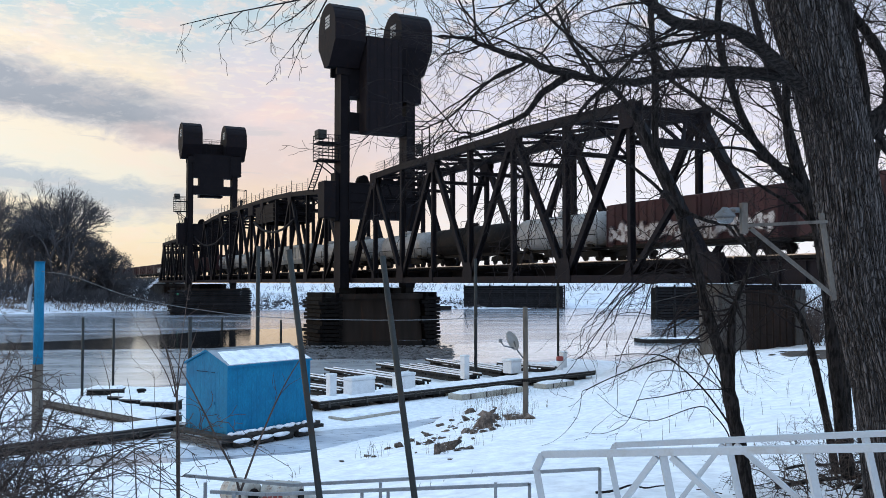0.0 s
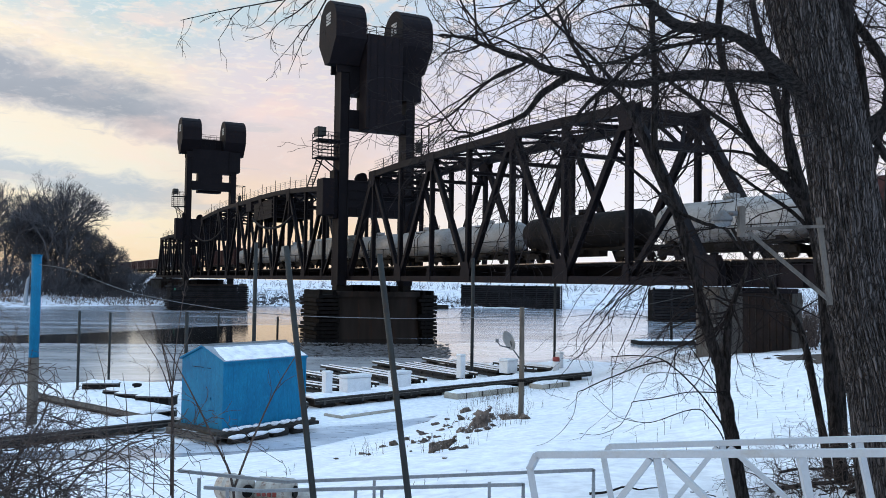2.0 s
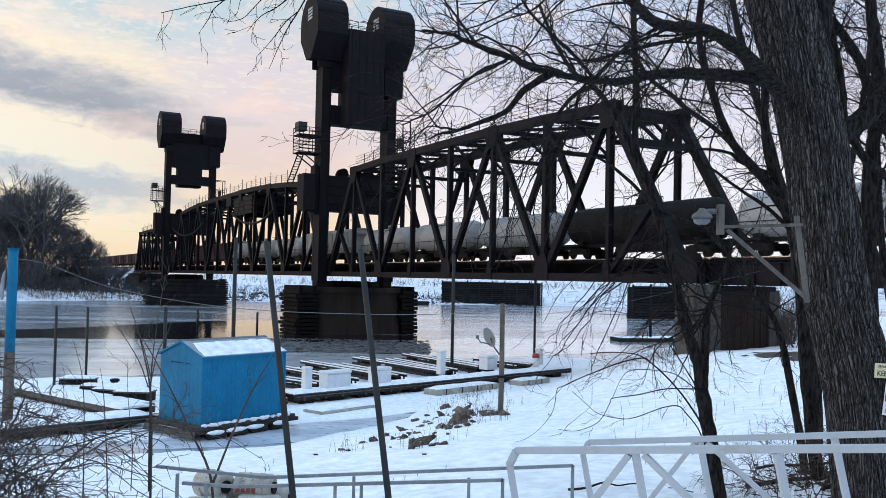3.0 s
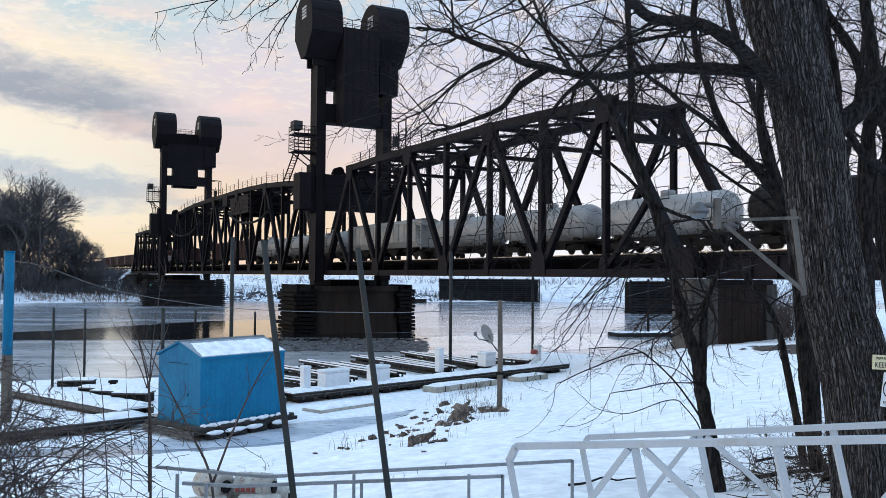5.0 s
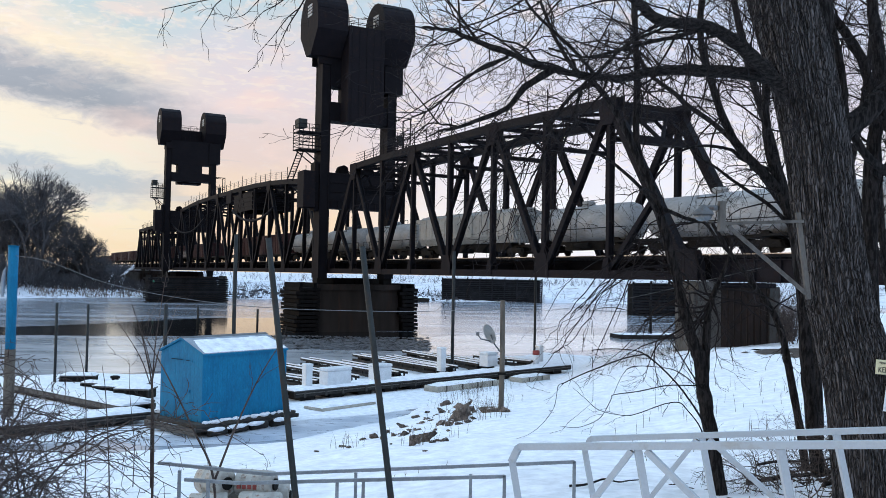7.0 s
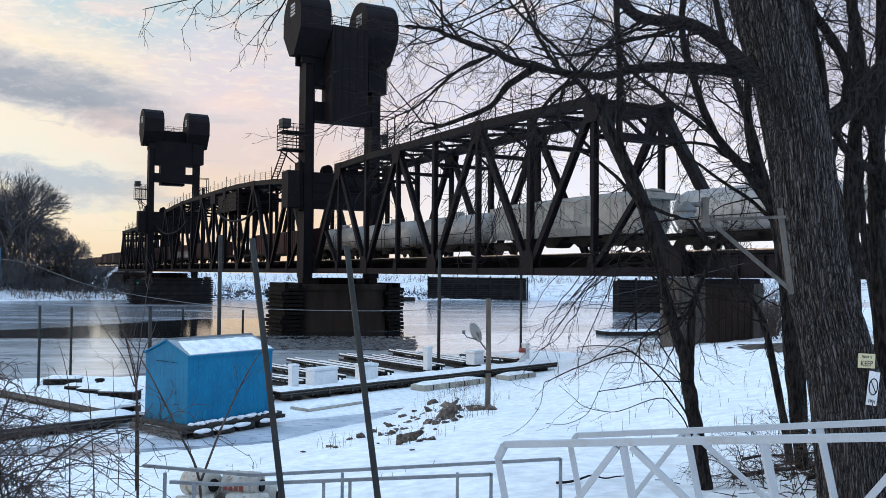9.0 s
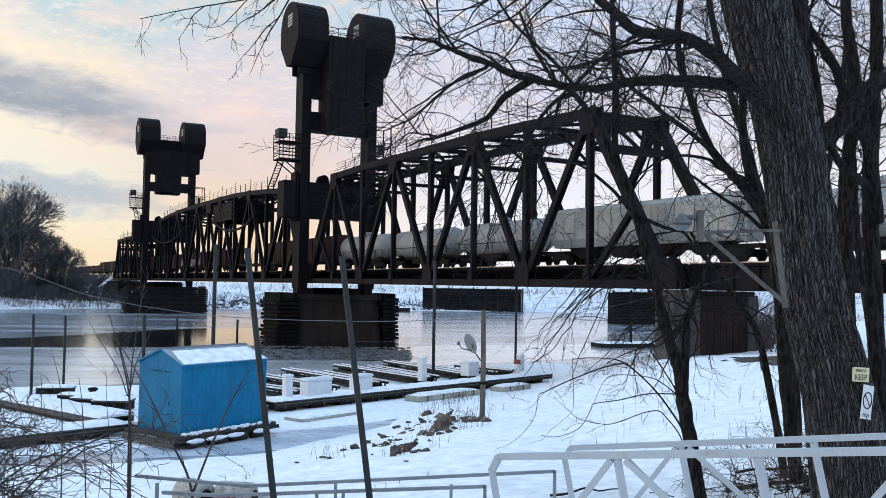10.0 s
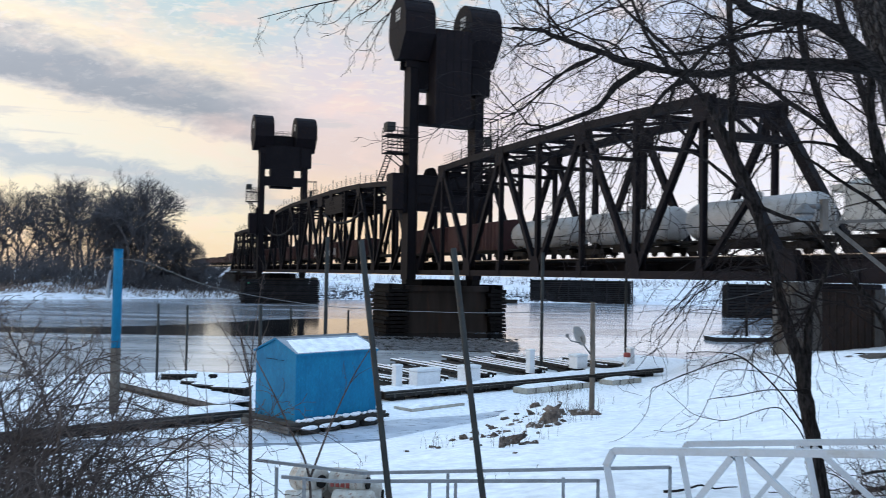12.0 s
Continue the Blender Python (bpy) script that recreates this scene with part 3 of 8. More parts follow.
def span(name, label, s0, n, panel, heights, railing=True):
    """A through truss. s0: its near end; panels away from it; heights of the top chord's joints, 1..n-1."""
    root = thing(name, label, "bridge span", BRIDGE)
    top = {i: CHORD + h for i, h in zip(range(1, n), heights)}
    for x in (NEAR, FAR):
        member("bottom_chord", (x, s0, CHORD), (x, s0 + n * panel, CHORD), 0.62, 0.62, root, "steelrust")
        for i in range(1, n - 1):
            member("top_chord", (x, s0 + i * panel - 0.2, top[i]), (x, s0 + (i + 1) * panel + 0.2, top[i + 1]), 0.66, 0.72, root, solid=True)
        for i, e in ((1, 0), (n - 1, n)):
            member("end_post", (x, s0 + e * panel, CHORD), (x, s0 + i * panel, top[i]), 0.64, 0.72, root, solid=True)
        for i, e in ((1, 0), (n - 1, n)):
            z = CHORD + 0.42 * (top[i] - CHORD)
            member("collision_strut", (x, s0 + i * panel, CHORD + 0.2), (x, s0 + (e + 0.42 * (i - e)) * panel, z), 0.42, 0.36, root)
        for i in range(1, n):
            member("vertical_post", (x, s0 + i * panel, CHORD), (x, s0 + i * panel, top[i]), 0.50, 0.46 if i % 2 == 0 else 0.34, root)
            if i % 2 == 1:
                for j in (i - 1, i + 1):
                    if 0 < j < n:
                        member("diagonal", (x, s0 + i * panel, top[i]), (x, s0 + j * panel, CHORD), 0.52, 0.50, root)
        for i in range(0, n + 1):
            gusset(x, s0 + i * panel, CHORD - 0.3, 1.9 if i % 2 == 0 else 0.8, 2.0 if i % 2 == 0 else 1.5, root)
        for i in range(1, n, 2):
            gusset(x, s0 + i * panel, top[i] + 0.4, 2.0, 2.0, root, False)
    for i in range(1, n):
        y, z = s0 + i * panel, top[i]
        member("top_strut", (NEAR, y, z), (FAR, y, z), 0.4, 0.4, root, side=(0, 0, 1))
        member("sway_strut", (NEAR, y, z - 2.6), (FAR, y, z - 2.6), 0.35, 0.35, root, side=(0, 0, 1))
        member("sway_brace", (NEAR, y, z - 2.6), (MID, y, z - 0.2), 0.2, 0.2, root, side=(0, 1, 0))
        member("sway_brace", (FAR, y, z - 2.6), (MID, y, z - 0.2), 0.2, 0.2, root, side=(0, 1, 0))
        if i < n - 1:
            y1, z1 = y + panel, top[i + 1]
            member("top_lateral", (NEAR, y, z), (FAR, y1, z1), 0.25, 0.25, root, side=(0, 0, 1))
            member("top_lateral", (FAR, y, z), (NEAR, y1, z1), 0.25, 0.25, root, side=(0, 0, 1))
    for i in (1, n - 1):
        e = 0 if i == 1 else n
        ya, yb = s0 + i * panel, s0 + e * panel
        f = 0.22
        y, z = ya + (yb - ya) * f, top[i] + (CHORD - top[i]) * f
        bm = bmesh.new()
        for k in range(2):
            g = 0.05 + 0.17 * k
            beam(bm, (NEAR, ya + (yb - ya) * g, top[i] + (CHORD - top[i]) * g), (FAR, ya + (yb - ya) * g, top[i] + (CHORD - top[i]) * g), 0.5, 0.4, (0, 0, 1))
        for k in range(4):
            xa = NEAR + (FAR - NEAR) * k / 4
            xb = NEAR + (FAR - NEAR) * (k + 1) / 4
            g0, g1 = (0.05, 0.22) if k % 2 else (0.22, 0.05)
            beam(bm, (xa, ya + (yb - ya) * g0, top[i] + (CHORD - top[i]) * g0), (xb, ya + (yb - ya) * g1, top[i] + (CHORD - top[i]) * g1), 0.22, 0.22, (0, 1, 0))
        part("portal_brace", bm, "steel", root)
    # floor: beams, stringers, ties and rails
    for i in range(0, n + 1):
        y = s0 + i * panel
        member("floor_beam", (NEAR, y, CHORD + 0.35), (FAR, y, CHORD + 0.35), 1.1, 0.4, root, "darksteel", side=(0, 0, 1))
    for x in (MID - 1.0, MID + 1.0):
        member("stringer", (x, s0, CHORD + 0.65), (x, s0 + n * panel, CHORD + 0.65), 0.9, 0.4, root, "darksteel", side=(0, 0, 1))
    deck(root, s0, s0 + n * panel)
    if railing:
        # walkway rail along the near top chord
        for i in range(1, n - 1):
            for k in range(3):
                t = k / 3
                y, z = s0 + (i + t) * panel, top[i] + (top[i + 1] - top[i]) * t + 0.36
                bm = bmesh.new()
                tube(bm, [(NEAR, y, z), (NEAR, y, z + (1.9 if k == 0 else 1.25))], 0.05, 5)
                part("walkway_post", bm, "steel", root)
            for h in (0.35, 0.65, 0.95, 1.25):
                bm = bmesh.new()
                tube(bm, [(NEAR, s0 + i * panel, top[i] + 0.36 + h), (NEAR, s0 + (i + 1) * panel, top[i + 1] + 0.36 + h)], 0.022 if s0 < 60 else 0.012, 4)
                part("walkway_rail", bm, "steel", root)
    return root


def deck(root, y0, y1):
    for x in (MID - 0.72, MID + 0.72):
        bm = bmesh.new()
        box(bm, x - 0.035, x + 0.035, y0, y1, RAIL_Z - 0.05, RAIL_Z)
        box(bm, x - 0.010, x + 0.010, y0, y1, RAIL_Z - 0.14, RAIL_Z - 0.05)
        box(bm, x - 0.07, x + 0.07, y0, y1, RAIL_Z - 0.17, RAIL_Z - 0.14)
        part("rail", bm, "railsteel", root)
    bm = bmesh.new()
    y = y0 + 0.3
    while y < y1:
        box(bm, MID - 1.5, MID + 1.5, y - 0.12, y + 0.12, RAIL_Z - 0.40, RAIL_Z - 0.175)
        y += 0.55
    tagged(part("tie_bed", bm, "timber", root), kind="stuff")
    for x in (MID - 1.75, MID + 1.75):
        bm = bmesh.new()
        box(bm, x - 0.1, x + 0.1, y0, y1, RAIL_Z - 0.30, RAIL_Z - 0.12)
        part("guard_timber", bm, "timber", root)


span("truss_span", "dark riveted steel through-truss span over the ice", 42.2, 8, 8.25, (12.6, 12.9, 13.1, 13.1, 13.1, 13.1, 12.9))
span("lift_span", "dark riveted steel vertical-lift truss span", S_TOWER + 1.0, 12, 8.6, (12.8, 13.4, 13.9, 14.2, 14.3, 14.3, 14.3, 14.3, 14.2, 13.9, 13.4, 12.8))
span("far_truss_span", "lower steel truss span at the far bank", S_FAR + 2.0, 8, 6.7, (10.9, 11.0, 11.1, 11.1, 11.1, 11.0, 10.9))


def girder_span(y0, y1, name="girder_span"):
    root = thing(name, "rusty steel plate-girder approach span", "bridge span", BRIDGE)
    for x in (MID - 1.7, MID + 1.7):
        bm = bmesh.new()
        box(bm, x - 0.02, x + 0.02, y0, y1, CHORD - 0.35, RAIL_Z - 0.42)
        for z in (CHORD - 0.35, RAIL_Z - 0.46):
            box(bm, x - 0.22, x + 0.22, y0, y1, z, z + 0.05)
        part("plate_girder", bm, "steelrust", root)
        y = y0 + 0.2
        while y < y1:
            bm = bmesh.new()
            box(bm, x - 0.2, x + 0.2, y, y + 0.05, CHORD - 0.3, RAIL_Z - 0.47)
            part("stiffener", bm, "steelrust", root)
            y += 2.0
    deck(root, y0, y1)
    return root


girder_span(18.0, 41.9)
girder_span(-6.0, 17.7)


def embankment():
    """The line runs on beyond the bridge on a snowy, stony bank."""
    bm = bmesh.new()
    top = RAIL_Z - 0.62
    profile = [(-13.0, -7.5), (-9.5, -5.2), (-6.5, -3.2), (-4.2, -1.5), (-2.6, -0.1), (-1.5, 0.0), (1.5, 0.0), (2.6, -0.1), (6.5, -3.2), (13.0, -7.5)]
    rows = []
    for i in range(121):
        s = 272.3 + i * 1.7
        blunt = min(1.0, i / 5)
        row = []
        for x, z in profile:
            j = 0.9 * noise.noise((x * 0.7, s * 0.5, 3)) if abs(x) > 1.6 else 0
            row.append(bm.verts.new((MID + x, s + (1 - blunt) * 0.0, top + z + j * 0.6)))
        rows.append(row)
    for r0, r1 in zip(rows, rows[1:]):
        for k in range(len(profile) - 1):
            bm.faces.new((r0[k], r0[k + 1], r1[k + 1], r1[k]))
    bm.faces.new(rows[0][::-1])
    bmesh.ops.recalc_face_normals(bm, faces=bm.faces)
    ob = part("embankment", bm, "riprap")
    ob.matrix_world = BRIDGE
    tagged(ob, "snowy stone railway embankment on the far bank", "embankment", kind="structure")
    root = thing("approach_track", "railway track on the far embankment", "track", BRIDGE)
    deck(root, 272.0, 360.0)


embankment()


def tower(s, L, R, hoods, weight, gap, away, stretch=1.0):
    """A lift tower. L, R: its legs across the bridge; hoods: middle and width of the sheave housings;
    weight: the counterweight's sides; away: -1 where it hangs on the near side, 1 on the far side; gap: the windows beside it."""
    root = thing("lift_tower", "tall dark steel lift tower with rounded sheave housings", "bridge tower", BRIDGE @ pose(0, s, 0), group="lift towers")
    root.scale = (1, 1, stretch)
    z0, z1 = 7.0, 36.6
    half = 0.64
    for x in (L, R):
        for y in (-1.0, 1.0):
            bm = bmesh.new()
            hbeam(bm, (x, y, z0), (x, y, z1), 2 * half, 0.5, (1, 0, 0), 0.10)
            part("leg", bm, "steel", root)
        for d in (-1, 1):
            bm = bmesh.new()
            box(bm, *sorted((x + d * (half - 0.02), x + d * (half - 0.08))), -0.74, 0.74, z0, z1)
            # left plates get the paler steel: light from the left set by colour
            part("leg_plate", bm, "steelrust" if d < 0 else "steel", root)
        # batten plates and lacing across the open side
        bm = bmesh.new()
        for k in range(22):
            za = z0 + 1.6 + k * 1.3
            beam(bm, (x - half + 0.12, -1.02, za), (x + half - 0.12, -1.02, za + (1.1 if k % 2 else -1.1)), 0.09, 0.05, (0, 0, 1))
        part("lacing", bm, "steel", root)
    # sheave housings
    mid = 0.7 * away
    for x, w in hoods:
        bm = bmesh.new()
        o = [(-0.9, 36.1), (0.9, 36.1), (3.4, 39.1), (3.4, 41.0)]
        o += [(3.4 * math.cos(a), 41.0 + 3.4 * math.sin(a)) for a in [math.pi * k / 16 for k in range(1, 16)]]
        o += [(-3.4, 41.0), (-3.4, 39.1)]
        prism(bm, o, -w / 2, w / 2, pose(x, mid, 0, 0, 0, 90))
        bmesh.ops.recalc_face_normals(bm, faces=bm.faces)
        hood = part("sheave_housing", bm, "steelrust", root)
        for k in range(3):
            bm = bmesh.new()
            a = 0.25 + 0.55 * k
            p, q = Vector((x - w / 2, mid - 3.42 * math.cos(a), 41.0 + 3.42 * math.sin(a))), Vector((x + w / 2, mid - 3.42 * math.cos(a), 41.0 + 3.42 * math.sin(a)))
            beam(bm, p, q, 0.05, 0.10, (0, -math.cos(a), math.sin(a)))
            part("hood_seam", bm, "steel", hood)
        bm = bmesh.new()
        for k in range(4):
            box(bm, x - w / 2 - 0.05, x - w / 2 - 0.004, mid - 1.2, mid + 0.5, 41.2 + k * 0.42, 41.48 + k * 0.42)
        part("name_bars", bm, "dishgrey", hood, "pale lettering rows on the housing")
        bm = bmesh.new()
        for y in (-1.1, 1.1):
            box(bm, x - 0.9, x + 0.9, y - 0.2, y + 0.2, 35.2, 36.5)
        part("sheave_bearing", bm, "steel", hood)
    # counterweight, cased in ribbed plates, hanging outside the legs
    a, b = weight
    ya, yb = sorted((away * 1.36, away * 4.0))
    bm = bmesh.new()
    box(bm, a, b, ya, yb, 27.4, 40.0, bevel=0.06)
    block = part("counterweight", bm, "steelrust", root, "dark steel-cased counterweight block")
    for k in range(5):
        x = a + 0.5 + k * (b - a - 1.0) / 4
        bm = bmesh.new()
        box(bm, x - 0.05, x + 0.05, ya - 0.05, ya - 0.004, 27.6, 39.8)
        part("casing_rib", bm, "steel", block)
    for z in (31.6, 35.8):
        bm = bmesh.new()
        box(bm, a + 0.1, b - 0.1, ya - 0.035, ya - 0.003, z, z + 0.12)
        part("casing_seam", bm, "steel", block)
    # cross panels between the legs, with a small window each side
    x0, x1 = L + half, R - half
    (g0, g1), (h0, h1) = gap
    for xa, xb, za, zb in ((x0, x1, h1, 37.2), (x0, x1, 27.8, h0), (x0 + g0, x1 - g1, h0, h1)):
        bm = bmesh.new()
        box(bm, xa, xb, -1.1, 1.1, za + 0.002, zb - 0.002)
        part("cross_panel", bm, "steel", root)
    bm = bmesh.new()
    box(bm, R - 1.2, R + 1.5, -1.34, 1.3, 32.3, 37.0)
    part("side_panel", bm, "steel", root)
    # lower portal with machinery
    bm = bmesh.new()
    box(bm, x0, x1, -0.9, 0.9, 16.2, 20.95)
    part("portal_girder", bm, "steel", root)
    for z in (17.2, 18.4, 19.6, 20.8):
        bm = bmesh.new()
        box(bm, x0, x1, -1.02, -0.904, z, z + 0.14)
        part("portal_flange", bm, "steelrust", root)
    for k in range(9):
        x = x0 + 0.5 + k * (x1 - x0 - 1.0) / 8
        bm = bmesh.new()
        box(bm, x - 0.06, x + 0.06, -1.0, -0.904, 16.25, 17.19)
        part("portal_stiffener", bm, "steelrust", root)
    for x in (L + 2.9, L + 4.9, L + 6.6):
        bm = bmesh.new()
        tube(bm, [(x, -0.7, 21.45), (x, 0.7, 21.45)], 0.62, 14)
        box(bm, x - 0.75, x + 0.75, -0.6, 0.6, 20.96, 21.4)
        part("drive_drum", bm, "darksteel", root)
    e = L - half - 0.62
    bm = bmesh.new()
    box(bm, e - 1.6, e, -1.2, 1.4, 16.2, 21.0, bevel=0.05)
    part("equipment_box", bm, "steelrust", root)
    bm = bmesh.new()
    box(bm, e + 0.02, e + 0.60, -0.9, 0.9, 15.8, 22.2, bevel=0.04)
    part("counterweight_guide", bm, "steel", root)
    # railings between the housings
    ra, rb = hoods[0][0] + hoods[0][1] / 2, hoods[1][0] - hoods[1][1] / 2
    for y in (ya + 0.1, yb - 0.1):
        bm = bmesh.new()
        for z in (40.5, 41.05):
            tube(bm, [(ra, y, z), (rb, y, z)], 0.04, 5)
        for k in range(5):
            x = max(a + 0.05, ra + 0.05) + k * (min(b, rb) - max(a, ra) - 0.1) / 4
            tube(bm, [(x, y, 39.98), (x, y, 41.05)], 0.04, 5)
        part("top_rail", bm, "steel", root)
    # caged platforms on the outsides of the legs
    for x, d, reach in ((L - half, -1, 2.95), (R + half, 1, 2.2)):
        a, b = sorted((x, x + d * reach))
        for z in (23.65, 25.95) if d < 0 else (23.65,):
            bm = bmesh.new()
            box(bm, a, b, -1.2, 1.2, z, z + 0.14)
            part("platform", bm, "steel", root)
        for z in (24.2, 24.65, 25.1, 25.55, 26.5, 27.05):
            bm = bmesh.new()
            tube(bm, [(x, -1.2, z), (x + d * reach, -1.2, z), (x + d * reach, 1.2, z), (x, 1.2, z)], 0.04, 4)
            part("guard_rail", bm, "steel", root)
        for px in (x + d * 0.3, x + d * reach * 0.55, x + d * reach):
            for y in (-1.2, 1.2):
                bm = bmesh.new()
                tube(bm, [(px, y, 23.65), (px, y, 27.1)], 0.055, 5)
                part("guard_post", bm, "steel", root)
        for y in (-1.2, 1.2):
            bm = bmesh.new()
            beam(bm, (x, y, 21.9), (x + d * reach * 0.85, y, 23.7), 0.14, 0.12)
            part("bracket", bm, "steel", root)
        if d > 0:
            for y in (-1.2, 1.2):
                bm = bmesh.new()
                tube(bm, [(x, y, 29.2), (x + reach, y, 29.2), (x + reach, y, 23.65)], 0.1, 5)
                part("cage_frame", bm, "steel", root)
            bm = bmesh.new()
            tube(bm, [(x + reach, -1.2, 29.2), (x + reach, 1.2, 29.2)], 0.1, 5)
            part("cage_tie", bm, "steel", root)
            bm = bmesh.new()
            box(bm, x + 0.9, x + 1.5, -0.4, 0.4, 25.5, 26.9, bevel=0.05)
            part("signal_case", bm, "pipe", root)
        if d < 0:
            bm = bmesh.new()
            box(bm, x - reach + 0.02, x - reach + 1.2, -0.8, 0.8, 26.6, 27.75, bevel=0.04)
            part("cabinet", bm, "pipe", root, "grey equipment cabinet on the platform")
    # ship's ladder from the platform down to the lift span
    bm = bmesh.new()
    u = L - half - 2.4
    a, b = Vector((u, 1.0 * -away, 23.6)), Vector((u, 5.2 * -away, 20.2))
    for dx in (0, 0.75):
        beam(bm, a + Vector((dx, 0, 0)), b + Vector((dx, 0, 0)), 0.12, 0.16, (1, 0, 0))
    for k in range(11):
        p = a.lerp(b, (k + 0.5) / 11)
        box(bm, p.x, p.x + 0.75, p.y - 0.12, p.y + 0.12, p.z - 0.03, p.z + 0.03)
    part("stair", bm, "steel", root)
    # bearings under the legs
    for x in (L, R, NEAR, FAR):
        bm = bmesh.new()
        box(bm, x - 0.62, x + 0.62, -0.9, 0.9, 6.2 / stretch, 7.0, bevel=0.06)
        part("bearing", bm, "truck", root)
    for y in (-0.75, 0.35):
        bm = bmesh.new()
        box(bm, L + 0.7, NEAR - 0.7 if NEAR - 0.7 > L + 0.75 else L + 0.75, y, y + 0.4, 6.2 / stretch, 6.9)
        part("grillage_beam", bm, "darksteel", root)
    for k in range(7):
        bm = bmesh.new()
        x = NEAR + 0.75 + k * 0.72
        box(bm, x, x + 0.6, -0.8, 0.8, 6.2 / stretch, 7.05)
        part("grillage_block", bm, "darksteel", root)
    return root


tower(S_TOWER, 39.4, 48.9, ((39.05, 4.2), (48.55, 4.45)), (41.3, 46.4), ((1.85, 0.9), (30.3, 32.4)), -1)


def lift_house():
    root = thing("machinery_house", "dark machinery house and cabinets on the lift span", "machinery house", BRIDGE)
    bm = bmesh.new()
    box(bm, NEAR - 0.2, FAR + 0.2, 146.0, 158.0, 18.2, 21.3, bevel=0.06)
    part("house", bm, "steel", root)
    bm = bmesh.new()
    box(bm, NEAR - 0.4, NEAR + 2.2, 159.5, 163.0, 20.2, 22.3, bevel=0.06)
    part("cabinet", bm, "steelrust", root)
    for k in range(5):
        bm = bmesh.new()
        box(bm, NEAR - 0.3, FAR + 0.3, 145.0, 158.5, 18.2 + k * 0.75, 18.32 + k * 0.75)
        part("floor_grating", bm, "steel", root)
    for y0, y1, z0, z1, sag in ((179.0, 222.0, 18.4, 21.6, 3.9), (132.0, 157.0, 17.6, 18.6, 1.9)):
        bm = bmesh.new()
        tube(bm, smooth_path([(NEAR - 0.7, y0 + (y1 - y0) * t, z0 + (z1 - z0) * t - sag * 4 * t * (1 - t)) for t in (0, 0.15, 0.3, 0.5, 0.7, 0.85, 1)], 5), 0.2, 7)
        part("festoon_cable", bm, "steel", root)


lift_house()
tower(S_FAR, 38.75, 49.4, ((38.9, 4.6), (49.4, 5.0)), (41.35, 47.0), ((1.45, 2.1), (29.8, 31.7)), 1, 1.045)


def pier(s, x0, x1, z0, z1, thick, fenders=True, name="bridge_pier", label="stained concrete bridge pier with timber fenders"):
    root = thing(name, label, "pier", BRIDGE @ pose(0, s, 0), group="bridge piers")
    bm = bmesh.new()
    t = thick / 2
    a, b = (x0 + 3.2, x1 - 2.6) if fenders else (x0, x1)
    v = []
    for z, g in ((z0, 0.25), (z1 - 0.7, 0.0), (z1 - 0.7, 0.3), (z1, 0.3)):
        v.append([bm.verts.new(c) for c in ((a - g, -t - g, z), (b + g, -t - g, z), (b + g, t + g, z), (a - g, t + g, z))])
    for r0, r1 in zip(v, v[1:]):
        for k in range(4):
            bm.faces.new((r0[k], r0[(k + 1) % 4], r1[(k + 1) % 4], r1[k]))
    bm.faces.new(v[0][::-1])
    bm.faces.new(v[-1])
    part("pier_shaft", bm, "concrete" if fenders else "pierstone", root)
    if not fenders:
        for k in range(11):
            bm = bmesh.new()
            x = a + 2.5 + k * 0.85
            if x < b - 0.6:
                box(bm, x, x + 0.6, -t - 0.52, -t - 0.262, z0, z1 - 0.9)
                part("sheet_panel", bm, "rustsheet", root)
        bm = bmesh.new()
        box(bm, a - 0.30, a + 2.3, -t - 0.42, -t + 0.6, z0, z1 - 0.45, bevel=0.05)
        part("concrete_block", bm, "paleconcrete", root)
    if fenders:
        rng = random.Random(int(s))
        for p, q in (((x0, x1),) if s > 200 else ((x0, a - 0.15), (b + 0.15, x1))):
            n = 12
            for k in range(n):
                z = z0 + 0.1 + k * (z1 - z0 - 0.4) / n
                bm = bmesh.new()
                j = rng.uniform(-0.35, 0.35)
                box(bm, p + j, q + j * 0.3, -t - 0.9, t + 0.9, z, z + (z1 - z0) / n * 0.72)
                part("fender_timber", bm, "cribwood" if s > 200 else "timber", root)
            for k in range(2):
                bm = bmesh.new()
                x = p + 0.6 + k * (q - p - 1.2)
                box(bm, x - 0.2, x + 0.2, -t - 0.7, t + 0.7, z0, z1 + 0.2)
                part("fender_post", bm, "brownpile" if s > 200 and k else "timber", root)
    return root


pier(S_TOWER, 35.3, 52.3, -0.4, 6.2, 5.0)
pier(S_FAR, 34.6, 53.2, -0.4, 6.2, 5.0)


def navigation_lamp():
    root = thing("navigation_lamp", "small green navigation lamp on the timber fender", "lamp", BRIDGE @ pose(35.6, 211.5, 4.7))
    bm = bmesh.new()
    box(bm, -0.2, 0.2, -0.2, 0.3, -0.12, 0.0)
    part("bracket", bm, "pipe", root)
    bm = bmesh.new()
    tube(bm, [(0, 0, 0), (0, 0, 0.05), (0, 0, 0.36), (0, 0, 0.46)], [0.19, 0.22, 0.22, 0.08], 12)
    part("lens", bm, "greenlamp", root, "green glass lens", smooth=True)


navigation_lamp()


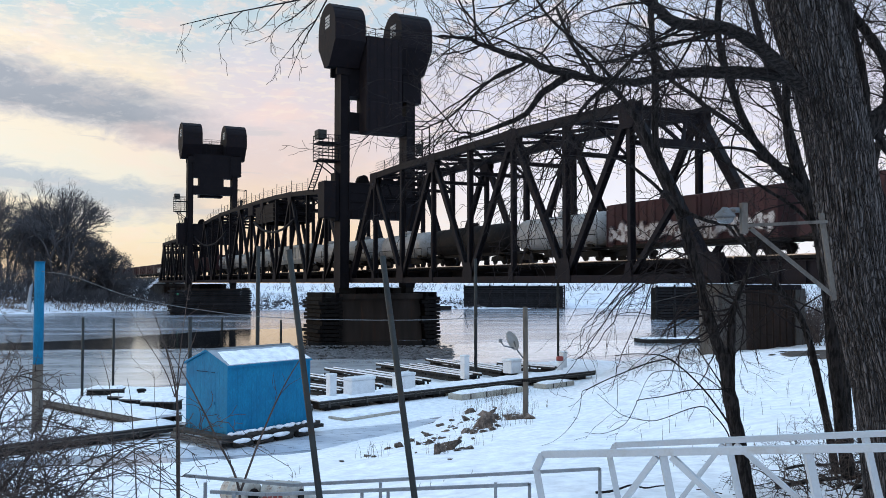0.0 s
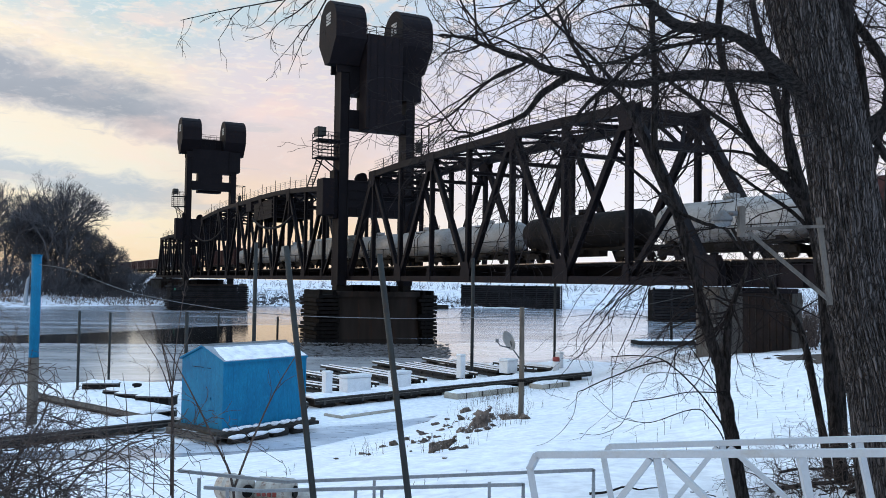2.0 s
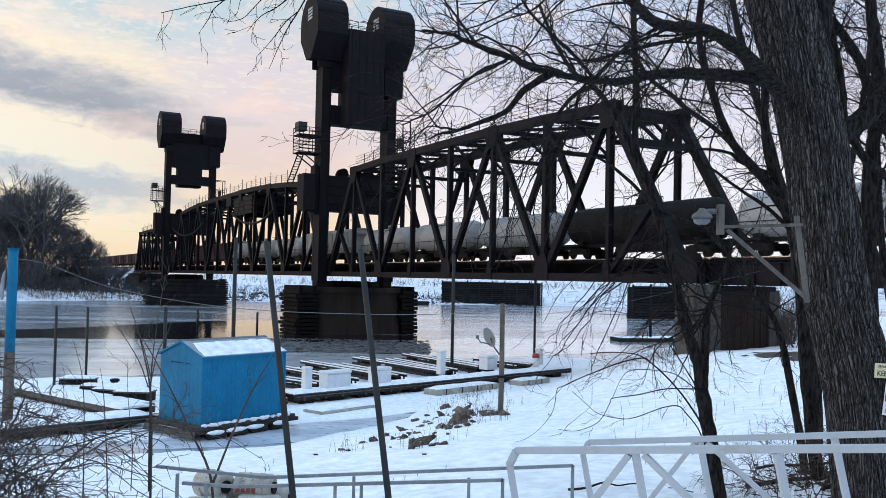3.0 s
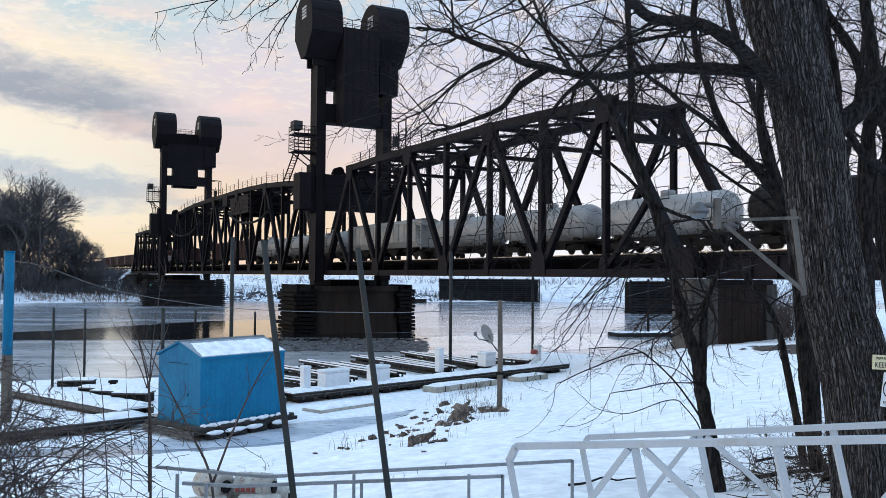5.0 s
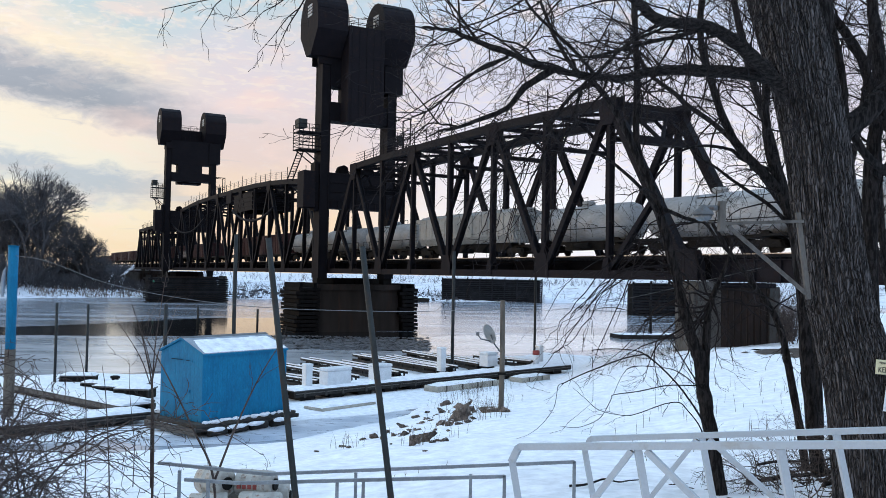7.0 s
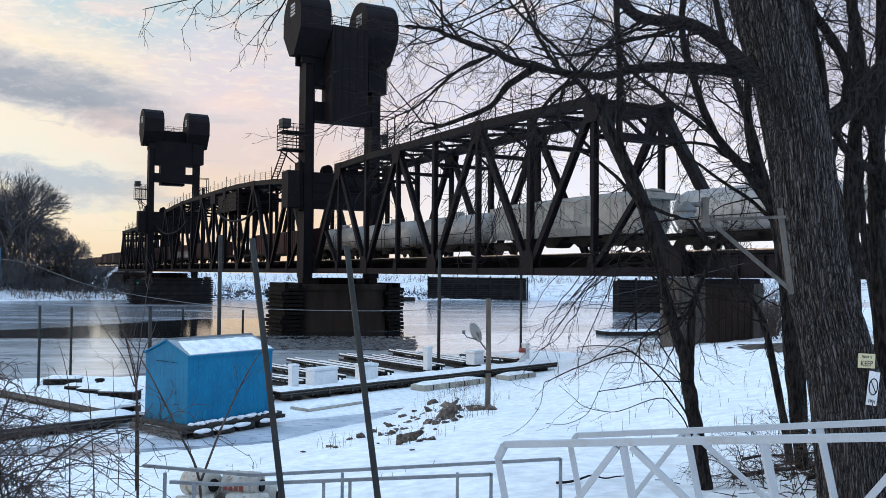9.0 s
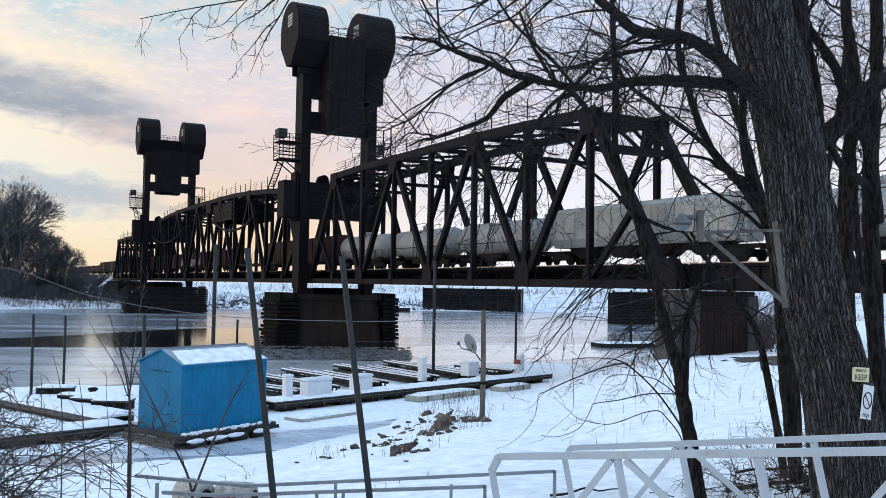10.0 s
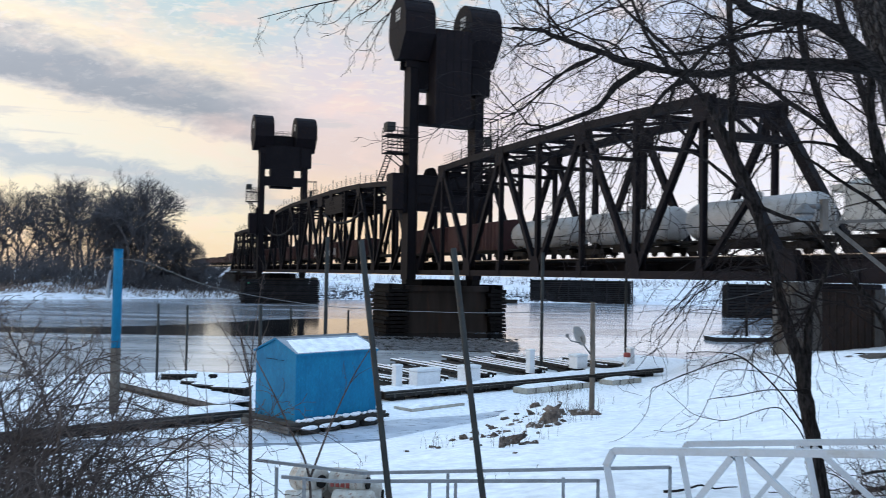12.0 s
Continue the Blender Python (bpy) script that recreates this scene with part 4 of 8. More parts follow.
def bank_pier():
    """Concrete on the river side, rusted sheet piling on the rest, below the truss bearings."""
    root = thing("bridge_pier", "rust-stained concrete pier standing on the snowy bank", "pier", BRIDGE, group="bridge piers")
    bm = bmesh.new()
    box(bm, 41.6, 47.3, 41.62, 43.1, 1.8, 7.55, bevel=0.04)
    part("pier_shaft", bm, "pierstone", root)
    bm = bmesh.new()
    box(bm, 40.1, 42.5, 41.48, 43.2, 1.8, 7.02, bevel=0.05)
    part("concrete_block", bm, "paleconcrete", root)
    bm = bmesh.new()
    box(bm, 40.55, 42.5, 41.52, 43.1, 7.024, 7.62, bevel=0.04)
    part("bearing_seat", bm, "paleconcrete", root)
    for k in range(8):
        bm = bmesh.new()
        x = 42.56 + k * 0.6
        prism(bm, [(x, 41.60), (x + 0.06, 41.54), (x + 0.48, 41.54), (x + 0.54, 41.60)], 1.8, 7.2, Matrix(((1, 0, 0, 0), (0, 0, 1, 0), (0, 1, 0, 0), (0, 0, 0, 1))))
        bmesh.ops.recalc_face_normals(bm, faces=bm.faces)
        part("sheet_panel", bm, "rustsheet", root)
    bm = bmesh.new()
    box(bm, 42.52, 47.45, 41.38, 43.15, 7.22, 7.56, bevel=0.03)
    part("cap_beam", bm, "steelrust", root)
    bm = bmesh.new()
    box(bm, 46.9, 47.9, 41.45, 43.1, 1.8, 7.3, bevel=0.04)
    part("concrete_end", bm, "paleconcrete", root)


bank_pier()
pier(17.8, 41.0, 46.5, 3.0, 7.3, 2.0, False)
pier(271.5, 39.0, 49.0, -0.4, 7.3, 3.0, False)


def crib(x0, x1, y, z1, deep, seed):
    """A timber crib left in the river behind the bridge."""
    rng = random.Random(seed)
    root = thing("timber_crib", "dark timber crib pier standing in the ice", "pier", pose(0, y, 0), group="timber cribs")
    bm = bmesh.new()
    box(bm, x0 + 0.4, x1 - 0.4, 0.4, deep, -0.3, z1 - 0.4)
    part("core", bm, "timber", root)
    n = int(z1 / 0.55)
    for k in range(n):
        bm = bmesh.new()
        box(bm, x0 + rng.uniform(-0.3, 0.3), x1 + rng.uniform(-0.3, 0.3), 0, 0.38, k * z1 / n, k * z1 / n + z1 / n * 0.7)
        part("timber", bm, "cribwood", root)
    k = x0
    while k < x1:
        bm = bmesh.new()
        box(bm, k, k + 0.35, -0.3, -0.004, -0.2, z1 + rng.uniform(0, 0.3))
        part("timber_post", bm, "cribwood", root)
        k += 3.7
    bm = bmesh.new()
    box(bm, x0 + 0.2, x1 - 0.2, 0.0, deep, z1 - 0.35, z1 - 0.1)
    part("snow_cap", bm, "snow", root)


crib(6.2, 36.0, 258, 6.9, 8, 1)
crib(44.0, 56.0, 180, 7.0, 6, 2)

# ---- the train: cars on the track; y is the distance along the bridge at the start ----
TRAIN = []
SPEED, SLOWING = 10.1, 0.05      # metres a second, and what it loses on the way


def running_gear(root, half):
    for y in (-half + 1.9, half - 1.9):
        bm = bmesh.new()
        for x in (-0.95, 0.95):
            prism(bm, [(-1.25, 0.35), (1.25, 0.35), (1.1, 0.75), (0.4, 0.85), (-0.4, 0.85), (-1.1, 0.75)], x - 0.08, x + 0.08, pose(0, y, 0, 0, 0, 90) @ pose(0, 0, 0))
        box(bm, -0.9, 0.9, y - 0.25, y + 0.25, 0.55, 0.95)
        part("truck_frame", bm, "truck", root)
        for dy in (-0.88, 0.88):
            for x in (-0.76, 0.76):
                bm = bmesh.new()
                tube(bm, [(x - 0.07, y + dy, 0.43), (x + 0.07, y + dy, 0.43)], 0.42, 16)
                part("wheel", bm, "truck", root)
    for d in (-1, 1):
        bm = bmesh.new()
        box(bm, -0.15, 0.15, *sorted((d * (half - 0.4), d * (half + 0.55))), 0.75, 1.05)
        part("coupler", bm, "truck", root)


def tank_car(y0, y1, mat, label):
    half = (y1 - y0) / 2 - 0.55
    root = thing("tank_car", label, "rail car", group="freight train")
    TRAIN.append((root, (y0 + y1) / 2))
    bm = bmesh.new()
    r, zc = 1.5, 2.62
    prof = [(-half + 0.35, 0.0), (-half + 0.4, 0.6), (-half + 0.55, 1.05), (-half + 0.85, 1.36), (-half + 1.25, r), (-1.6, r * 1.0), (1.6, r * 1.0), (half - 1.25, r), (half - 0.85, 1.36), (half - 0.55, 1.05), (half - 0.4, 0.6), (half - 0.35, 0.0)]
    tube(bm, [(0, y, zc) for y, _ in prof], [max(q, 0.02) for _, q in prof], 28)
    part("tank", bm, mat, root)
    for y in (-half * 0.62, 0.0, half * 0.62):
        bm = bmesh.new()
        tube(bm, [(0, y - 0.03, zc), (0, y + 0.03, zc)], r + 0.015, 28)
        part("tank_seam", bm, mat, root)
    bm = bmesh.new()
    tube(bm, [(0, 0, zc + r - 0.1), (0, 0, zc + r + 0.32), (0, 0, zc + r + 0.38)], [0.55, 0.55, 0.4], 14)
    part("dome", bm, mat, root)
    bm = bmesh.new()
    for x in (-0.95, 0.95):
        for y in (-1.1, 1.1):
            tube(bm, [(x, y, zc + 1.1), (x, y, zc + r + 0.55)], 0.03, 4)
        tube(bm, [(x, -1.1, zc + r + 0.55), (x, 1.1, zc + r + 0.55)], 0.03, 4)
    box(bm, -1.0, 1.0, -1.15, 1.15, zc + r - 0.36, zc + r - 0.30)
    part("top_platform", bm, "truck", root)
    bm = bmesh.new()
    box(bm, -0.5, 0.5, -half, half, 0.95, 1.2)
    for d in (-1, 1):
        box(bm, -1.35, 1.35, *sorted((d * (half - 2.6), d * half)), 1.02, 1.16)
        box(bm, -0.9, 0.9, *sorted((d * (half - 2.4), d * (half - 1.7))), 1.16, 1.7)
    part("underframe", bm, "truck", root)
    bm = bmesh.new()
    box(bm, -0.45, 0.45, -2.6, 2.6, 0.5, 0.96)
    tube(bm, [(-0.8, -1.2, 0.85), (-0.8, 0.6, 0.85)], 0.22, 10)
    part("brake_gear", bm, "truck", root)
    bm = bmesh.new()
    for x in (-1.45, 1.45):
        tube(bm, [(x, -half + 0.3, 2.15), (x, half - 0.3, 2.15)], 0.03, 4)
        for y in (-half + 0.3, -half + 2.2, half - 2.2, half - 0.3):
            tube(bm, [(x, y, 1.1), (x, y, 2.15)], 0.03, 4)
        for y in (-0.4, 0.4):
            tube(bm, [(x * 1.06, y, 1.0), (x * 1.06, y, zc + 0.5), (x * 0.66, y, zc + r - 0.3)], 0.03, 4)
    part("handrail", bm, "truck", root)
    running_gear(root, half)
    return root


def box_car(y0, y1, label, mat="boxred", tall=4.55, graffiti=True):
    half = (y1 - y0) / 2 - 0.55
    root = thing("box_car", label, "rail car", group="freight train")
    TRAIN.append((root, (y0 + y1) / 2))
    bm = bmesh.new()
    prism(bm, [(-1.5, 1.05), (1.5, 1.05), (1.5, tall - 0.25), (0, tall), (-1.5, tall - 0.25)], -half, half)
    bmesh.ops.recalc_face_normals(bm, faces=bm.faces)
    part("body", bm, mat, root)
    n = int(2 * half / 0.95)
    for k in range(n + 1):
        y = -half + 0.05 + k * (2 * half - 0.1) / n
        for x in (-1.5, 1.5):
            if abs(y) > 1.7:
                bm = bmesh.new()
                box(bm, *sorted((x, x + math.copysign(0.07, x))), y - 0.05, y + 0.05, 1.1, tall - 0.3)
                part("side_rib", bm, mat, root)
    for x in (-1.5, 1.5):
        bm = bmesh.new()
        box(bm, *sorted((x, x + math.copysign(0.09, x))), -1.55, 1.55, 1.15, tall - 0.4)
        part("sliding_door", bm, mat, root)
        bm = bmesh.new()
        box(bm, *sorted((x, x + math.copysign(0.13, x))), -half * 0.9, half * 0.9, 1.02, 1.14)
        part("door_track", bm, "truck", root)
    if graffiti:
        rng = random.Random(int(y0))
        y = -half + 0.7
        side = Matrix(((0, -1, 0, -1.60), (1, 0, 0, 0), (0, 0, 1, 0), (0, 0, 0, 1)))
        depth = 0.02
        while y < half - 0.8:
            w, h = rng.uniform(0.38, 0.6), rng.uniform(0.5, 0.75)
            z = 2.0 + rng.uniform(-0.12, 0.12)
            for size, mat in ((1.16, "graffdark"), (1.0, "graffiti"), (0.34, "graffdark")):
                ring = []
                for k in range(14):
                    a = math.tau * k / 14
                    r = size * (1 + 0.28 * math.sin(a * 3 + y * 2.3) + rng.uniform(-0.1, 0.1))
                    ring.append((y + w * r * math.cos(a) + (0.1 if size < 0.5 else 0.0), max(1.2, z + h * r * math.sin(a))))
                bm = bmesh.new()
                prism(bm, ring, 0, depth, side)
                bmesh.ops.recalc_face_normals(bm, faces=bm.faces)
                part("graffiti_shape", bm, mat, root, "pale illegible spray-painted shape" if mat == "graffiti" else "")
                depth += 0.004
            y += w * rng.uniform(1.35, 1.8)
    bm = bmesh.new()
    box(bm, -1.4, 1.4, -half, half, 0.85, 1.04)
    part("underframe", bm, "truck", root)
    bm = bmesh.new()
    for k in range(9):
        for x in (-1.56, 1.56):
            tube(bm, [(x, -half + 0.05, 1.2 + k * 0.36), (x, -half + 0.5, 1.2 + k * 0.36)], 0.02, 4)
    part("ladder", bm, "truck", root)
    running_gear(root, half)
    return root


def hopper_car(y0, y1, label):
    half = (y1 - y0) / 2 - 0.55
    root = thing("hopper_car", label, "rail car", group="freight train")
    TRAIN.append((root, (y0 + y1) / 2))
    bm = bmesh.new()
    prism(bm, [(-1.2, 1.35), (1.2, 1.35), (1.55, 2.0), (1.55, 4.1), (1.1, 4.4), (-1.1, 4.4), (-1.55, 4.1), (-1.55, 2.0)], -half + 1.3, half - 1.3)
    bmesh.ops.recalc_face_normals(bm, faces=bm.faces)
    part("hopper_body", bm, "hopper", root)
    for d in (-1, 1):
        bm = bmesh.new()
        box(bm, -1.5, 1.5, *sorted((d * (half - 1.3), d * (half - 0.25))), 3.75, 4.2)
        for x in (-1.45, 1.45):
            beam(bm, (x, d * (half - 0.3), 1.1), (x, d * (half - 0.3), 3.8), 0.12, 0.12)
            beam(bm, (x, d * (half - 0.3), 1.2), (x, d * (half - 1.4), 2.6), 0.1, 0.1)
        part("end_sheet", bm, "hopper", root)
        bm = bmesh.new()
        for k in range(8):
            tube(bm, [(-1.52, d * (half - 0.25), 1.2 + k * 0.38), (-1.52, d * (half - 0.75), 1.2 + k * 0.38)], 0.02, 4)
        part("ladder", bm, "truck", root)
    for k in range(14):
        y = -half + 1.5 + k * (2 * half - 3.0) / 13
        for x in (-1.55, 1.55):
            bm = bmesh.new()
            box(bm, *sorted((x, x + math.copysign(0.05, x))), y - 0.04, y + 0.04, 2.0, 4.05)
            part("side_post", bm, "hopper", root)
    for k in range(4):
        bm = bmesh.new()
        y = (k - 1.5) * (2 * half - 5) / 4
        prism(bm, [(-1.9, 1.36), (1.9, 1.36), (0.5, 0.5), (-0.5, 0.5)], -0.8, 0.8, pose(0, y, 0, 0, 0, 90))
        bmesh.ops.recalc_face_normals(bm, faces=bm.faces)
        part("discharge_chute", bm, "truck", root)
    bm = bmesh.new()
    box(bm, -0.5, 0.5, -half + 1.0, half - 1.0, 4.4, 4.55)
    for k in range(20):
        box(bm, -0.9, 0.9, -half + 1.2 + k * (2 * half - 2.4) / 20, -half + 1.3 + k * (2 * half - 2.4) / 20, 4.38, 4.5)
    part("roof_hatch", bm, "hopper", root)
    bm = bmesh.new()
    box(bm, -0.4, 0.4, -half, half, 0.9, 1.15)
    part("underframe", bm, "truck", root)
    running_gear(root, half)
    return root


def gondola_car(y0, y1, label):
    half = (y1 - y0) / 2 - 0.55
    root = thing("gondola_car", label, "rail car", group="freight train")
    TRAIN.append((root, (y0 + y1) / 2))
    bm = bmesh.new()
    box(bm, -1.45, 1.45, -half, half, 0.9, 1.2)
    part("floor", bm, "truck", root)
    for x in (-1.45, 1.45):
        bm = bmesh.new()
        box(bm, x - 0.05, x + 0.05, -half, half, 1.2, 2.75)
        part("side", bm, "boxred", root)
        for k in range(13):
            bm = bmesh.new()
            y = -half + 0.3 + k * (2 * half - 0.6) / 12
            box(bm, x - 0.11, x + 0.11, y - 0.06, y + 0.06, 1.0, 2.78)
            part("rib", bm, "boxred", root)
    for y in (-half, half):
        bm = bmesh.new()
        box(bm, -1.4, 1.4, y - 0.05, y + 0.05, 1.2, 2.75)
        part("end", bm, "boxred", root)
    rng = random.Random(int(y0))
    bm = bmesh.new()
    for _ in range(26):
        bmesh.ops.create_icosphere(bm, subdivisions=1, radius=rng.uniform(0.4, 0.8), matrix=pose(rng.uniform(-0.7, 0.7), rng.uniform(-half + 1, half - 1), rng.uniform(2.2, 2.75)))
    tagged(part("scrap_load", bm, "truck", root), kind="stuff")
    running_gear(root, half)
    return root


def flat_car(y0, y1, label):
    half = (y1 - y0) / 2 - 0.55
    root = thing("flat_car", label, "rail car", group="freight train")
    TRAIN.append((root, (y0 + y1) / 2))
    bm = bmesh.new()
    box(bm, -1.4, 1.4, -half, half, 0.9, 1.25)
    part("deck", bm, "truck", root)
    for k in range(9):
        for x in (-1.35, 1.35):
            bm = bmesh.new()
            y = -half + 0.6 + k * (2 * half - 1.2) / 8
            box(bm, x - 0.05, x + 0.05, y - 0.06, y + 0.06, 1.25, 3.4)
            part("stake", bm, "truck", root)
    running_gear(root, half)
    return root


box_car(20.0, 37.6, "dark oxide-red steel boxcar rolling over the bridge", graffiti=False)
box_car(38.0, 56.2, "oxide-red steel boxcar with pale graffiti along its side")
tank_car(56.2, 71.3, "tankwhite", "dusty white tank car with dark underframe")
tank_car(71.3, 89.6, "tankblack", "grimy black tank car with a small dome")
for k in range(3):
    tank_car(89.6 + k * 14.35, 89.6 + (k + 1) * 14.35, "tankwhite", "dusty white tank car with dark underframe")
hopper_car(132.7, 155.4, "light grey covered hopper car with ribbed sides")
for k in range(3):
    tank_car(155.4 + k * 14.9, 155.4 + (k + 1) * 14.9, "tankwhite", "dusty white tank car with dark underframe")
box_car(200.1, 228.8, "long oxide-red steel boxcar with scratched paint", graffiti=False)
flat_car(228.8, 252.0, "empty dark flatcar with steel side stakes")
for k in range(9):
    box_car(252.0 + k * 17.6, 269.6 + k * 17.6, "oxide-red steel boxcar with scratched paint", tall=4.2, graffiti=k == 1)
for k in range(6):
    gondola_car(410.4 + k * 17.0, 427.4 + k * 17.0, "low oxide-red gondola car heaped with dark scrap")


# ---- floating shed ----
def shed():
    a, b, c = Vector((-10.06, 40.81, 0)), Vector((-6.88, 44.73, 0)), Vector((-12.56, 42.86, 0))
    ang = math.degrees(math.atan2(b.y - a.y, b.x - a.x))
    root = thing("boat_shed", "bright blue plywood shed with snowy gable roof on a float", "shed", pose(a.x, a.y, 0.62, 0, 0, ang))
    L, W, H, R = (b - a).length, (c - a).length, 3.15, 3.78
    bm = bmesh.new()
    prism(bm, [(0, 0), (W, 0), (W, H), (W / 2, R), (0, H)], 0, L, Matrix(((0, 1, 0, 0), (1, 0, 0, 0), (0, 0, 1, 0), (0, 0, 0, 1))))
    bmesh.ops.recalc_face_normals(bm, faces=bm.faces)
    part("wall", bm, "blue", root)
    # grooved siding boards on the two visible walls
    rng = random.Random(4)
    n = 18
    for k in range(n):
        bm = bmesh.new()
        x0, x1 = k * L / n + 0.003, (k + 1) * L / n - 0.003
        box(bm, x0, x1, -0.022 - rng.uniform(0, 0.004), -0.001, 0.02, H - 0.02)
        part("siding_board", bm, "blue", root)
    n = 11
    for k in range(n):
        bm = bmesh.new()
        y0, y1 = k * W / n + 0.003, (k + 1) * W / n - 0.003
        h0, h1 = (H + (R - H) * (1 - abs(2 * y / W - 1)) - 0.04 for y in (y0, y1))
        prism(bm, [(y0, 0.02), (y1, 0.02), (y1, h1), (y0, h0)], 0.001, 0.024, Matrix(((0, -1, 0, 0), (1, 0, 0, 0), (0, 0, 1, 0), (0, 0, 0, 1))))
        bmesh.ops.recalc_face_normals(bm, faces=bm.faces)
        part("siding_board", bm, "blue", root)
    for x, y in ((-0.05, -0.05), (L - 0.02, -0.05)):
        bm = bmesh.new()
        box(bm, x, x + 0.09, y, y + 0.09, 0, H)
        part("corner_trim", bm, "blue", root)
    # gable door with trim
    bm = bmesh.new()
    box(bm, -0.045, -0.026, 0.75, 2.44, 2.76, 2.82)
    part("door_trim", bm, "blue", root)
    for z in (0.55, 2.2):
        bm = bmesh.new()
        box(bm, -0.07, -0.056, 2.0, 2.36, z, z + 0.07)
        part("hinge", bm, "blue", root)
    bm = bmesh.new()
    box(bm, -0.09, -0.056, 0.86, 0.92, 1.3, 1.45)
    part("latch", bm, "blue", root)
    # roof slabs and snow
    for side in (0, 1):
        e, r = (-0.14 if side == 0 else W + 0.14), W / 2
        drop = (R - H) / (W / 2) * 0.14
        bm = bmesh.new()
        prism(bm, [(e, H - drop), (r, R), (r, R + 0.09), (e, H - drop + 0.09)], -0.10, L + 0.10, Matrix(((0, 1, 0, 0), (1, 0, 0, 0), (0, 0, 1, 0), (0, 0, 0, 1))))
        bmesh.ops.recalc_face_normals(bm, faces=bm.faces)
        part("roof_slab", bm, "blue", root)
        bm = bmesh.new()
        prism(bm, [(e, H - drop + 0.094), (r, R + 0.094), (r, R + 0.104), (e, H - drop + 0.104)], -0.08, L + 0.08, Matrix(((0, 1, 0, 0), (1, 0, 0, 0), (0, 0, 1, 0), (0, 0, 0, 1))))
        bmesh.ops.recalc_face_normals(bm, faces=bm.faces)
        part("roof_sheet", bm, "roofing", root)
        # snow lies from the eave up to a bare strip below the ridge, and stops short of the gable
        bm = bmesh.new()
        n, k = 22, 7
        rows = []
        for i in range(n + 1):
            row = []
            for m in range(k + 1):
                f = 0.03 + (0.77 + 0.04 * noise.noise((i * 0.5, side, 2))) * m / k
                x0 = 0.04 + 0.46 * f ** 1.5 + 0.05 * noise.noise((m * 0.8, side, 5))
                x1 = L + 0.04 - 0.3 * f * f
                yy, zz = e + (r - e) * f, H - drop + 0.106 + (R - H + drop) * f
                inner = 0 < i < n and 0 < m < k
                row.append(bm.verts.new((x0 + (x1 - x0) * i / n, yy, zz + ((0.045 + 0.02 * noise.noise((i * 0.4, m * 0.5, side))) if inner else 0.002))))
            rows.append(row)
        for r0, r1 in zip(rows, rows[1:]):
            for m in range(k):
                bm.faces.new((r0[m], r1[m], r1[m + 1], r0[m + 1]))
        bmesh.ops.recalc_face_normals(bm, faces=bm.faces)
        if sum(q.normal.z for q in bm.faces) < 0:
            bmesh.ops.reverse_faces(bm, faces=bm.faces)
        part("roof_snow", bm, "snow", root, smooth=True)
    # ridge cap and rake boards
    bm = bmesh.new()
    prism(bm, [(W / 2 - 0.16, R + 0.05), (W / 2, R + 0.108), (W / 2 + 0.16, R + 0.05), (W / 2, R + 0.13)], -0.11, L + 0.11, Matrix(((0, 1, 0, 0), (1, 0, 0, 0), (0, 0, 1, 0), (0, 0, 0, 1))))
    bmesh.ops.recalc_face_normals(bm, faces=bm.faces)
    part("ridge_cap", bm, "railgrey", root)
    # dark chips and mould where the paint has gone at the foot of the gable
    for _ in range(16):
        y, w, h = rng.uniform(0.1, W - 0.15), rng.uniform(0.02, 0.06), rng.uniform(0.06, 0.34)
        bm = bmesh.new()
        prism(bm, [(y, 0.03), (y + w, 0.03), (y + w * 0.9, 0.03 + h * 0.5), (y + w * 0.4, 0.03 + h)], 0.0262, 0.0272, Matrix(((0, -1, 0, 0), (1, 0, 0, 0), (0, 0, 1, 0), (0, 0, 0, 1))))
        bmesh.ops.recalc_face_normals(bm, faces=bm.faces)
        part("bare_patch", bm, "flaked", root)
    for y0, y1, z in ((1.45, 2.35, 2.80), (0.9, 1.18, 2.79)):
        bm = bmesh.new()
        box(bm, -0.062, -0.047, y0, y1, z, z + 0.035)
        part("door_gap", bm, "flaked", root)


